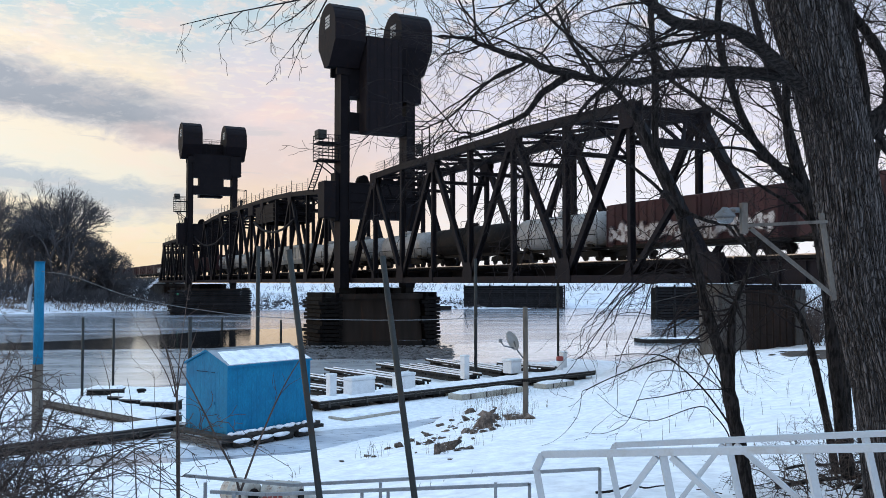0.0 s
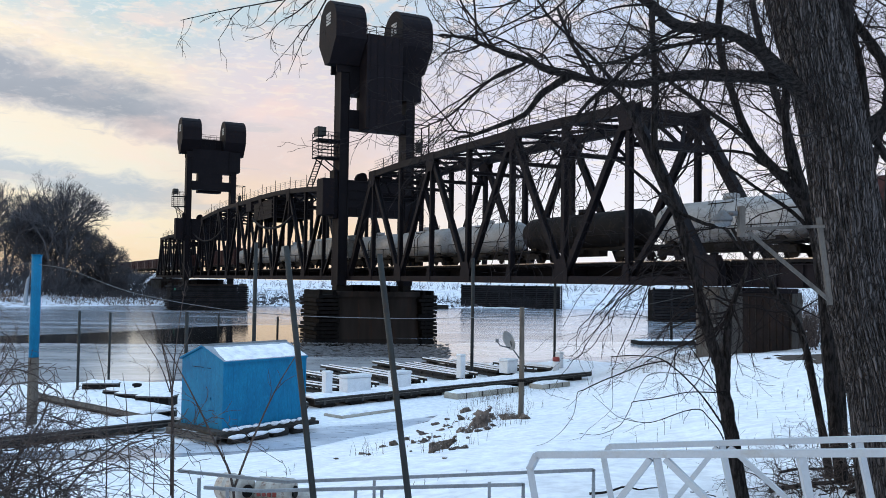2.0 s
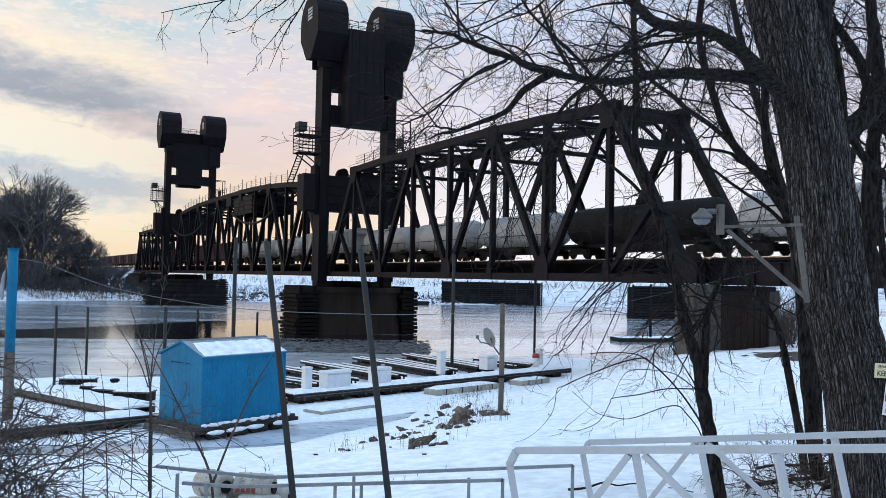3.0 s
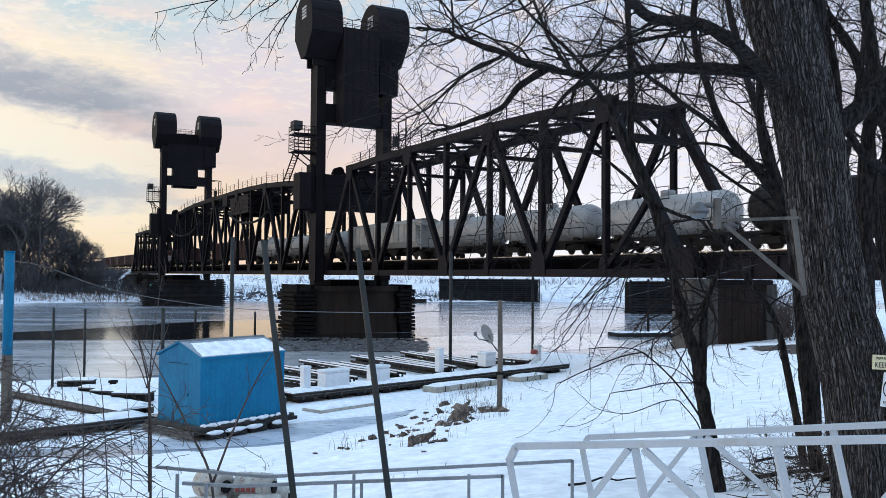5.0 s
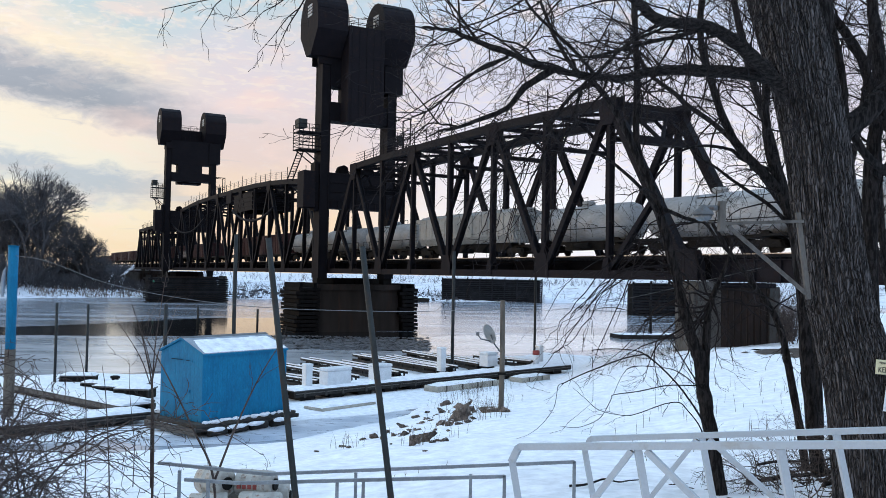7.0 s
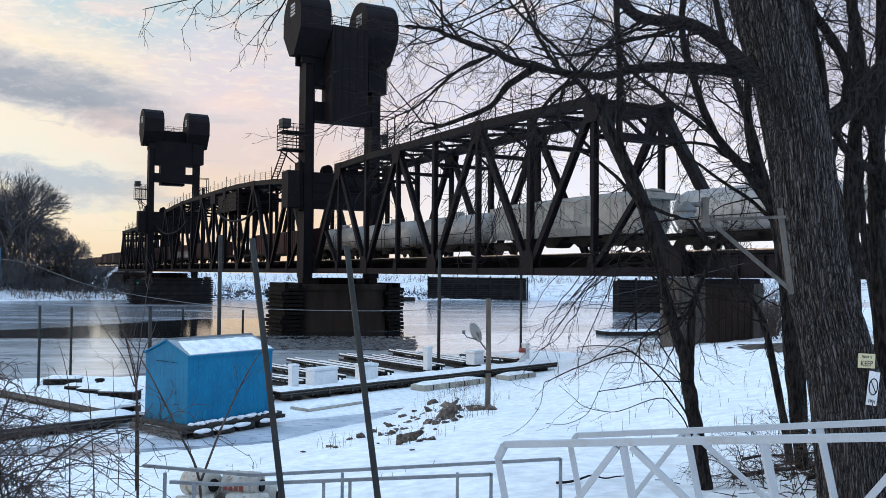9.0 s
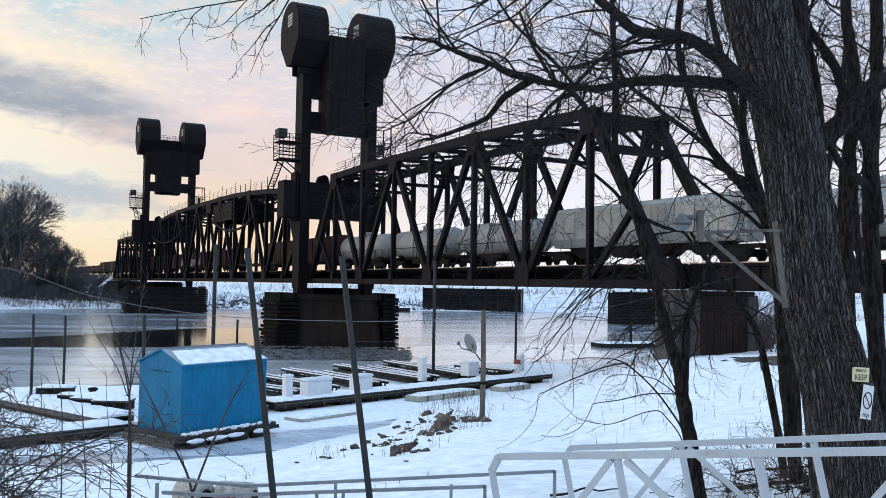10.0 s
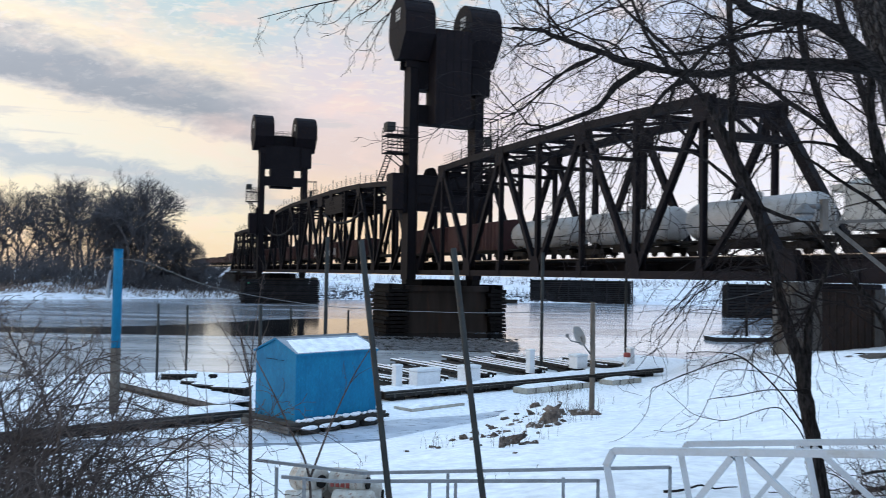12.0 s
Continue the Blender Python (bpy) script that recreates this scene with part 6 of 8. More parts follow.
def weeds(name, spots, label, seed, tall=0.5, count=14, spread_=0.35):
    rng = random.Random(seed)
    bm = bmesh.new()
    for x, y in spots:
        for _ in range(count):
            px, py = x + rng.gauss(0, spread_), y + rng.gauss(0, spread_)
            z = rough_z(px, py) - 0.03
            h = tall * rng.uniform(0.4, 1.1)
            lx, ly = rng.gauss(0, 0.18) * h, rng.gauss(0, 0.18) * h
            tube(bm, [(px, py, z), (px + lx * 0.4, py + ly * 0.4, z + h * 0.6), (px + lx, py + ly, z + h)], [0.006, 0.005, 0.002], 3, False)
            if rng.random() < 0.4:
                tube(bm, [(px + lx * 0.4, py + ly * 0.4, z + h * 0.6), (px + lx * 0.4 + rng.gauss(0, 0.08), py, z + h * 0.85)], [0.004, 0.002], 3, False)
    tagged(part(name, bm, "grass"), label, "weeds", kind="stuff")


wr = random.Random(21)
spots = [(wr.uniform(-4, 14), wr.uniform(14, 34)) for _ in range(15)]
spots = [(x, y) for x, y in spots if y < shore(x) - 6]
weeds("dry_weeds", spots, "thin dry weed stalks poking through snow", 5, 0.24, 4, 0.7)
weeds("shore_grass", [(2.6 + k * 0.5, 52 + k * 2.1 + wr.uniform(-2, 2)) for k in range(14)], "dry brown grass along the shore by the dock", 6, 0.8, 40, 0.9)
weeds("far_shore_grass", [(14 + k * 1.2, 52 + k * 2.4 + wr.uniform(-4, 4)) for k in range(16)], "dry brown grass by the concrete pier", 8, 0.9, 50, 1.4)


weeds("post_weeds", [(3.21 + wr.gauss(0, 0.5), 34.4 + wr.gauss(0, 1.0)) for _ in range(6)] + [(2.4 + wr.uniform(0, 2.5), 37 + wr.uniform(0, 9)) for _ in range(7)] + [(-2.0, 26.0), (-1.9, 25.6), (2.1, 31.0)], "dry brown weeds round the foot of the dish post", 10, 0.55, 7, 0.3)


weeds("rock_weeds", [(x + wr.gauss(0, 0.4), y + wr.gauss(0, 0.8)) for x, y, s, q in ROCKS[:8] for _ in range(2)], "dry brown stems among the rocks", 12, 0.5, 7, 0.3)
weeds("tree_weeds", [(wr.uniform(6.2, 11.5), wr.uniform(14, 30)) for _ in range(16)], "thin brown weeds and shoots under the trees", 9, 0.55, 5, 0.8)


# ---- gangway railings ----
def gangway(name, label, rows, tubew, mat="rail"):
    root = thing(name, label, "railing")
    for nm, a, b in rows:
        bm = bmesh.new()
        w = tubew if nm != "brace" else tubew * 0.85
        beam(bm, a, b, w, w, (0, 0, 1) if nm == "top_rail" else None)
        part(nm, bm, mat, root)
    return root


def white_rail(start, end, posts, middles, name="gangway_railing"):
    """A top rail from start to end with a clipped corner, posts square to the slope, and a spread pair of braces under each middle post."""
    a, b = Vector(start), Vector(end)
    u = (b - a).normalized()
    d = Vector((0, 0, -1)) + u * 0.19
    low = 0.66
    rows = [("top_rail", a, b), ("corner", a, a - u * 0.045 + Vector((0, 0, -0.085))), ("post", a - u * 0.045 + Vector((0, 0, -0.07)), a - u * 0.045 + d * 1.25)]
    for p in (*posts, *middles):
        rows.append(("post", a + u * p + d * 0.02, a + u * p + d * 1.25))
    for p in middles:
        rows.append(("brace", a + u * (p - 0.035) + d * 0.025, a + u * (p - 0.66) + d * low))
        rows.append(("brace", a + u * (p + 0.045) + d * 0.025, a + u * (p + 0.60) + d * low))
    rows.append(("bottom_rail", a - u * 0.03 + d * (low + 0.02), b + d * (low + 0.02)))
    return gangway(name, "white-painted square-tube gangway railing with cross braces", rows, 0.037)


white_rail((0.57, 5.0, 6.72), (3.2, 3.35, 7.10), (1.42, 2.84), (0.70, 2.13))
white_rail((1.22, 6.2, 6.55), (4.2, 4.55, 7.00), (1.606, 3.2), (0.776, 2.4))


def thin_rail():
    rows = [("top_rail", (-2.15, 7.3, 6.095), (-1.2, 7.0, 6.085)), ("top_rail", (-1.2, 7.0, 6.085), (1.25, 7.0, 6.215)),
            ("top_rail", (-1.8, 6.8, 6.08), (-1.35, 6.7, 6.083)), ("top_rail", (-1.35, 6.7, 6.083), (0.66, 6.7, 6.16)),
            ("end_post", (1.25, 7.0, 6.22), (1.25, 7.0, 5.1)), ("end_post", (0.66, 6.7, 6.17), (0.66, 6.7, 5.1))]
    for x in (-1.9, -0.5, 0.42):
        rows.append(("post", (x, 7.02, 6.10), (x, 7.02, 5.1)))
    for x in (-1.6, -0.62, -0.42):
        rows.append(("post", (x, 6.72, 6.10), (x, 6.72, 5.1)))
    gangway("ramp_railing", "thin grey steel ramp railing near the snow", rows, 0.024, "railpale")


thin_rail()


def leaning_pole(a, b, r, label):
    bm = bmesh.new()
    a, b = Vector(a), Vector(b)
    tube(bm, [(0, 0, 0), (b - a) * 0.5, b - a], [r * 1.12, r, r * 0.92], 12)
    ob = part("steel_pole", bm, "pipe")
    ob.matrix_world = Matrix.Translation(a)
    tagged(ob, label, "pole", group="leaning poles")


leaning_pole((-0.80, 6.6, 5.1), (-1.17, 6.6, 7.95), 0.024, "grey steel pole leaning before the ramp")
leaning_pole((-0.08, 6.6, 5.1), (-0.46, 6.6, 7.90), 0.024, "grey steel pole leaning before the ramp")


def drums():
    """Float drums lying in a heap on the snow."""
    for x, y, z, dx, dy, r, l, bars in ((-2.78, 11.75, 0.0, 1, 0.25, 0.19, 0.50, False), (-2.72, 12.25, 0.0, 1, -0.04, 0.19, 0.56, False), (-2.76, 12.0, 0.285, 0.8, -0.55, 0.19, 0.46, False), (-2.10, 11.78, 0.0, 1, -0.06, 0.18, 0.56, True), (-2.06, 12.25, 0.0, 1, 0.05, 0.18, 0.56, False), (-2.20, 12.02, 0.24, 1, -0.22, 0.18, 0.52, True)):
        root = thing("float_drum", "faded white plastic float drum stacked in the snow", "drum", pose(x, y, ground_z(x, 12.0) + r * 0.9 + z, 0, 0, math.degrees(math.atan2(dy, dx))), group="float drums")
        h = l / 2
        bm = bmesh.new()
        tube(bm, [(t * h, 0, 0) for t in (-1, -0.97, -0.9, -0.36, -0.32, -0.28, 0.28, 0.32, 0.36, 0.9, 0.97, 1)], [r * q for q in (0.8, 0.94, 1, 1, 1.05, 1, 1, 1.05, 1, 1, 0.94, 0.8)], 24)
        part("shell", bm, "drum", root)
        bm = bmesh.new()
        tube(bm, [(h, 0, 0), (h + 0.03, 0, 0)], r * 0.45, 16)
        part("bung", bm, "truck", root)
        if bars:
            for k in range(4):
                bm = bmesh.new()
                box(bm, -0.2 + k * 0.075, -0.15 + k * 0.075, -r - 0.012, -r * 0.9, -0.04, 0.04)
                part("lettering_bar", bm, "redpaint", root)


drums()


# ---- trees ----
def wander(rng, p, d, length, r0, r1, bend, lift, n):
    pts, rad = [Vector(p)], [r0]
    d = Vector(d).normalized()
    for i in range(n):
        d = (d + Vector((rng.gauss(0, bend), rng.gauss(0, bend), rng.gauss(0, bend) + lift))).normalized()
        pts.append(pts[-1] + d * (length / n))
        rad.append(r0 + (r1 - r0) * (i + 1) / n)
    return pts, rad


def off(rng, d, lo, hi):
    """A direction turned away from d by lo to hi degrees."""
    d = Vector(d).normalized()
    side = d.orthogonal().normalized()
    side.rotate(Matrix.Rotation(rng.uniform(0, math.tau), 3, d))
    a = radians(rng.uniform(lo, hi))
    return d * math.cos(a) + side * math.sin(a)


def sprout(bm, rng, pts, rad, level, dense, scale=1.0, lift=0.02, start=0.15, thin=0.0017):
    """Side branches along a path, and theirs in turn."""
    total = sum((b - a).length for a, b in zip(pts, pts[1:]))
    count = max(1, int(total * dense))
    for _ in range(count):
        t = rng.uniform(start, 1.0) * (len(pts) - 1)
        i = min(int(t), len(pts) - 2)
        p = pts[i].lerp(pts[i + 1], t - i)
        r = rad[i] + (rad[i + 1] - rad[i]) * (t - i)
        d = off(rng, pts[i + 1] - pts[i], 25, 65)
        length = scale * rng.uniform(0.5, 1.0)
        r0 = max(thin * 1.3, min(r * 0.55, 0.008 * length + 0.002))
        n = 9 if length > 0.9 else 5 if level > 0 else 4
        q, s = wander(rng, p, d, length, r0, max(thin, r0 * 0.35), 0.24, lift, n)
        tube(bm, q, s, 4 if r0 > 0.006 else 3, False)
        if level > 0:
            sprout(bm, rng, q, s, level - 1, dense * 1.5, scale * 0.55, lift, 0.2, thin)


def limb(name, pts, r0, r1, parent, mat="bark", sides=10, steps=5, seed=0, power=1.0, wob=0.008):
    """A gnarled bough: swellings, knots and a rough skin."""
    path = smooth_path(pts, steps)
    rng = random.Random(seed)
    path = [p + Vector((rng.gauss(0, wob * r0 * 4), rng.gauss(0, wob * r0 * 4), rng.gauss(0, wob * r0 * 4))) for p in path]
    k = len(path) - 1
    rad = [(r0 + (r1 - r0) * (i / k) ** power) * (1 + rng.gauss(0, 0.02) + (0.12 if rng.random() < 0.05 else 0)) for i in range(k + 1)]
    bm = bmesh.new()
    tube(bm, path, rad, sides)
    if r0 > 0.03:
        for v in bm.verts:
            q = v.co * (0.5 / r0)
            v.co += Vector((noise.noise(q), noise.noise(q + Vector((7, 0, 0))), noise.noise(q + Vector((0, 7, 0))))) * r0 * 0.13
    part(name, bm, mat, parent, smooth=True)
    return path, rad


def droop(bm, rng, path, rad, count, reach, lo=0.1, hi=1.0):
    """Branches that hang from a bough, out and down, with their own twigs."""
    for _ in range(count):
        i = int(rng.uniform(lo, hi) * (len(path) - 1.01))
        d = Vector((rng.uniform(-1.0, 0.35), rng.gauss(0, 0.35), rng.uniform(-0.5, 0.2)))
        q, s = wander(rng, path[i], d, reach * rng.uniform(0.6, 1.2), min(0.016, rad[i] * 0.5), 0.0035, 0.16, -0.05, 12)
        tube(bm, q, s, 5, False)
        sprout(bm, rng, q, s, 1, 5.0, 0.55, -0.03, 0.15, 0.0022)


def pendulous(bm, rng, starts, ends, count, r0):
    """Long thin branches that leave a bough, arch out and hang."""
    for _ in range(count):
        a = Vector([rng.uniform(p, q) for p, q in starts])
        b = Vector([rng.uniform(p, q) for p, q in ends])
        mid = a.lerp(b, 0.45) + Vector((0, 0, rng.uniform(0.15, 0.5)))
        low = a.lerp(b, 0.8) + Vector((rng.uniform(-0.12, 0.05), 0, rng.uniform(0.0, 0.25)))
        path = [p + Vector((rng.gauss(0, 0.012), rng.gauss(0, 0.012), rng.gauss(0, 0.012))) for p in smooth_path((a, mid, low, b), 6)]
        n = len(path) - 1
        rad = [r0 * (1 - 0.75 * i / n) for i in range(n + 1)]
        tube(bm, path, rad, 5, False)
        sprout(bm, rng, path, rad, 1, 2.6, 0.55, -0.05, 0.2, 0.0022)


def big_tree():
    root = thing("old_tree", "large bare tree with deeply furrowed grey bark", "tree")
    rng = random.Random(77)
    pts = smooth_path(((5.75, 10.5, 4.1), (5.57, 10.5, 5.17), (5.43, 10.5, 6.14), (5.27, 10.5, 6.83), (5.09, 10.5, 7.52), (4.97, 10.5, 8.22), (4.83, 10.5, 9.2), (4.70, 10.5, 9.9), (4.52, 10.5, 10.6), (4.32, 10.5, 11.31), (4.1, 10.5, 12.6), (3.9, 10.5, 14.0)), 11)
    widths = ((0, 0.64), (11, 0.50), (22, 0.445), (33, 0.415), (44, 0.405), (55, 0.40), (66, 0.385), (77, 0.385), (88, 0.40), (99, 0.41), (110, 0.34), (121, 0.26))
    rad = []
    for i in range(len(pts)):
        for (a, ra), (b, rb) in zip(widths, widths[1:]):
            if i <= b:
                rad.append(ra + (rb - ra) * (i - a) / (b - a))
                break
    bm = bmesh.new()
    sides = 260
    rings = []
    for i, p in enumerate(pts):
        ring = []
        for k in range(sides):
            a = math.tau * k / sides
            # long furrows that fork and join
            w = noise.noise((math.cos(a) * 5.2, math.sin(a) * 5.2, p.z * 0.9))
            f = abs(noise.noise((math.cos(a) * 10 + w, math.sin(a) * 10 + w, p.z * 1.1)))
            r = rad[i] * (1 + 0.05 * noise.noise((math.cos(a) * 1.5, math.sin(a) * 1.5, p.z * 0.7))) - 0.034 * (1 - min(1, f * 4.0)) + 0.012 * w
            ring.append(bm.verts.new(p + Vector((math.cos(a) * r, math.sin(a) * r, 0))))
        rings.append(ring)
    for r0, r1 in zip(rings, rings[1:]):
        for k in range(sides):
            bm.faces.new((r0[k], r0[(k + 1) % sides], r1[(k + 1) % sides], r1[k]))
    part("trunk", bm, "bark", root)
    twigs = bmesh.new()
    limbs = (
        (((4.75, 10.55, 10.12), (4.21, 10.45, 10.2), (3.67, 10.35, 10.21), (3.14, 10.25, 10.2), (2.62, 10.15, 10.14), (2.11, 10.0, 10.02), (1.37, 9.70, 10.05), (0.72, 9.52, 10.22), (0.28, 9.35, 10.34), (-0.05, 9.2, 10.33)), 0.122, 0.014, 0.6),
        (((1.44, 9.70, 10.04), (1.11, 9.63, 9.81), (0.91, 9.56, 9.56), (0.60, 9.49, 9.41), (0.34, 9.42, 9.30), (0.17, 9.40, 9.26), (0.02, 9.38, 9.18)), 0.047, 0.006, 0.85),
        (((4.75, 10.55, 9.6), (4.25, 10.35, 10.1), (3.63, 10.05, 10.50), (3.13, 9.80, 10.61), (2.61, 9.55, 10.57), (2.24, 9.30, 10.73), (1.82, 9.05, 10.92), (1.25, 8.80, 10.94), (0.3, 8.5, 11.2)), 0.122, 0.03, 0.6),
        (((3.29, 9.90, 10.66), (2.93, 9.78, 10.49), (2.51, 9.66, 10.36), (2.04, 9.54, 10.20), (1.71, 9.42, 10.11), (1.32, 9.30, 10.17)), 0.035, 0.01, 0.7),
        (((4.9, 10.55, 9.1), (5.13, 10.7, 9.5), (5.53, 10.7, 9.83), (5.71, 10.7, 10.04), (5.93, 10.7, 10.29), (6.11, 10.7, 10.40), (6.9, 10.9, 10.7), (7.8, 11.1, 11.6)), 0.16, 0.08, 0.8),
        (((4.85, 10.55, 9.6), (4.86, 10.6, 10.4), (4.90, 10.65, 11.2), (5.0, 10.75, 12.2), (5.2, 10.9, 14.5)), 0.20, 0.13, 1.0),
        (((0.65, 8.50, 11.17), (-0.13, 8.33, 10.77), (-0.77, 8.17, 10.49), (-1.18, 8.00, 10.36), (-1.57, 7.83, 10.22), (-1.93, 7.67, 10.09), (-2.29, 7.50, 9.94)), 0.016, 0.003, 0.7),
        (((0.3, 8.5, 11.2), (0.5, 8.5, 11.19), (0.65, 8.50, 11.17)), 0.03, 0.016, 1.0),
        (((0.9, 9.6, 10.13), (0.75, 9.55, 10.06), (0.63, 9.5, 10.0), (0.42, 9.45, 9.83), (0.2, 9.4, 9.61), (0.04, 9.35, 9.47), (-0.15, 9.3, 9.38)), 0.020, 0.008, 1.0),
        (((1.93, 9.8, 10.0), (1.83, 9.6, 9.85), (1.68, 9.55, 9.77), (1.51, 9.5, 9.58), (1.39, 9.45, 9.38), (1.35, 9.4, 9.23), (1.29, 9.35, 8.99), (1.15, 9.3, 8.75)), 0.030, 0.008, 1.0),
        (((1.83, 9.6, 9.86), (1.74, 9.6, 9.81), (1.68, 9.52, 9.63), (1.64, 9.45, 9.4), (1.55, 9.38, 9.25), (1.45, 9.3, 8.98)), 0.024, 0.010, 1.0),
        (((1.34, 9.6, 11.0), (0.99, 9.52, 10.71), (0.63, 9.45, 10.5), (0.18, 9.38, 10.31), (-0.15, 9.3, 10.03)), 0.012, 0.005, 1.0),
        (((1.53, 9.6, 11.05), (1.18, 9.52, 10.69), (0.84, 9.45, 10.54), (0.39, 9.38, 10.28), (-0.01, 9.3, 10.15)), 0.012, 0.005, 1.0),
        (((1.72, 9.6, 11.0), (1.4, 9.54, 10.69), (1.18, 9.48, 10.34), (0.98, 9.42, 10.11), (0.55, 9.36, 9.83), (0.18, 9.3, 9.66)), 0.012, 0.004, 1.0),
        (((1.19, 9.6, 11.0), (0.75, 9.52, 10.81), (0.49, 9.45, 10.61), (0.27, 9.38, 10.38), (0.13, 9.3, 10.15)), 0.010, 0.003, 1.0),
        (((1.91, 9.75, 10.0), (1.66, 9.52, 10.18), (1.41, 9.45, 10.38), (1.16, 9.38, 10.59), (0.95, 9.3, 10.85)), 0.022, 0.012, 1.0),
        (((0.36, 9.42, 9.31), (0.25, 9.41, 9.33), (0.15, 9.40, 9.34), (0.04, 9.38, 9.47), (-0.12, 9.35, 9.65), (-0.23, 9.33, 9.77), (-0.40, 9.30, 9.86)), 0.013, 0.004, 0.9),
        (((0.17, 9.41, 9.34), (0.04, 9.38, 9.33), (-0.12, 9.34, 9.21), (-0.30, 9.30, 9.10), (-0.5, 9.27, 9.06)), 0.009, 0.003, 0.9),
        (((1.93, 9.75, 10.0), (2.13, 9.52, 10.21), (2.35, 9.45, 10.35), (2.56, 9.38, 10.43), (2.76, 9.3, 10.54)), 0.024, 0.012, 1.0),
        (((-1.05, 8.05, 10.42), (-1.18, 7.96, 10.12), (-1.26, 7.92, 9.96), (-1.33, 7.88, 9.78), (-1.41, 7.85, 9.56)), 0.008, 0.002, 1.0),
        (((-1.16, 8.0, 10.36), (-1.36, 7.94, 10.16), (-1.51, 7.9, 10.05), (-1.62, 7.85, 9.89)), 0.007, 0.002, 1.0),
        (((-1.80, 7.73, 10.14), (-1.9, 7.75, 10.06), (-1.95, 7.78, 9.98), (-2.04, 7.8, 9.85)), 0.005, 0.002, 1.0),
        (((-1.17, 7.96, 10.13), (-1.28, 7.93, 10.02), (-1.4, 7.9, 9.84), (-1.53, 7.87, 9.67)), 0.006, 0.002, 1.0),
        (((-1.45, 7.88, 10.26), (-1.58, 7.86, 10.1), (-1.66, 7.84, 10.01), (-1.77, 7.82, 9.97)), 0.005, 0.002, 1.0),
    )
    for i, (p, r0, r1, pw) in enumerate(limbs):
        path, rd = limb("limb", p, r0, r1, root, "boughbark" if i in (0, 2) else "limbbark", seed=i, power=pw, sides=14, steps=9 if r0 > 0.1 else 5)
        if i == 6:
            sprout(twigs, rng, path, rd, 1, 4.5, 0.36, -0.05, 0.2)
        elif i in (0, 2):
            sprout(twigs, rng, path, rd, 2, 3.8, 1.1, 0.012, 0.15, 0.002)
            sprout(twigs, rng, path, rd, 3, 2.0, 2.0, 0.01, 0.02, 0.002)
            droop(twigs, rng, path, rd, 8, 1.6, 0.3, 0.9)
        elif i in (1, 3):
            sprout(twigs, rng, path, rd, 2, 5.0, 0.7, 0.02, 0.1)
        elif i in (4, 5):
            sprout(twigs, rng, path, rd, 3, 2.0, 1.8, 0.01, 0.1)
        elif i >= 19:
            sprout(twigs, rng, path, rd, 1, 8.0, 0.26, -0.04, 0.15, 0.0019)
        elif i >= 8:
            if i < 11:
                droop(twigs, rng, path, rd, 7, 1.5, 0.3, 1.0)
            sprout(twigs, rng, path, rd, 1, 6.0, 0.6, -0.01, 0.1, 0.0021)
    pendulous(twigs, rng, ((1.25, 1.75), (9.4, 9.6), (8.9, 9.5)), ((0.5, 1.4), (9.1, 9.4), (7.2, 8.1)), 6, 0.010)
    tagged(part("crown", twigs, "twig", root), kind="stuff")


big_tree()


def young_tree(label, stems, seed, dense=3.5, level=2, scale=1.1, group="young trees", thin=0.0022, hang=0):
    root = thing("young_tree", label, "tree", group=group)
    rng = random.Random(seed)
    twigs = bmesh.new()
    for i, (p, r0, r1) in enumerate(stems):
        path, rd = limb("trunk" if i == 0 else "limb", p, r0, r1, root, "limbbark", 10, 6, seed + i, 0.9)
        fine = r0 < 0.04
        sprout(twigs, rng, path, rd, 1 if fine else level, (1.3 if r0 < 0.02 else 2.2) if fine else dense, 0.4 if fine else scale, -0.03 if fine else 0.02, 0.35 if i == 0 or fine else 0.1, thin)
        if hang and r0 > 0.05:
            droop(twigs, rng, path, rd, hang, 1.4, 0.34, 0.6)
        if not fine:
            sprout(twigs, rng, path, rd, 3, dense * 0.35, scale * 1.7, 0.02, 0.35, thin)
    if hang > 10:
        pendulous(twigs, rng, ((3.45, 3.75), (12.2, 12.35), (7.7, 8.7)), ((1.5, 2.7), (11.6, 12.0), (6.3, 7.4)), 9, 0.012)
    tagged(part("crown", twigs, "twig", root), kind="stuff")


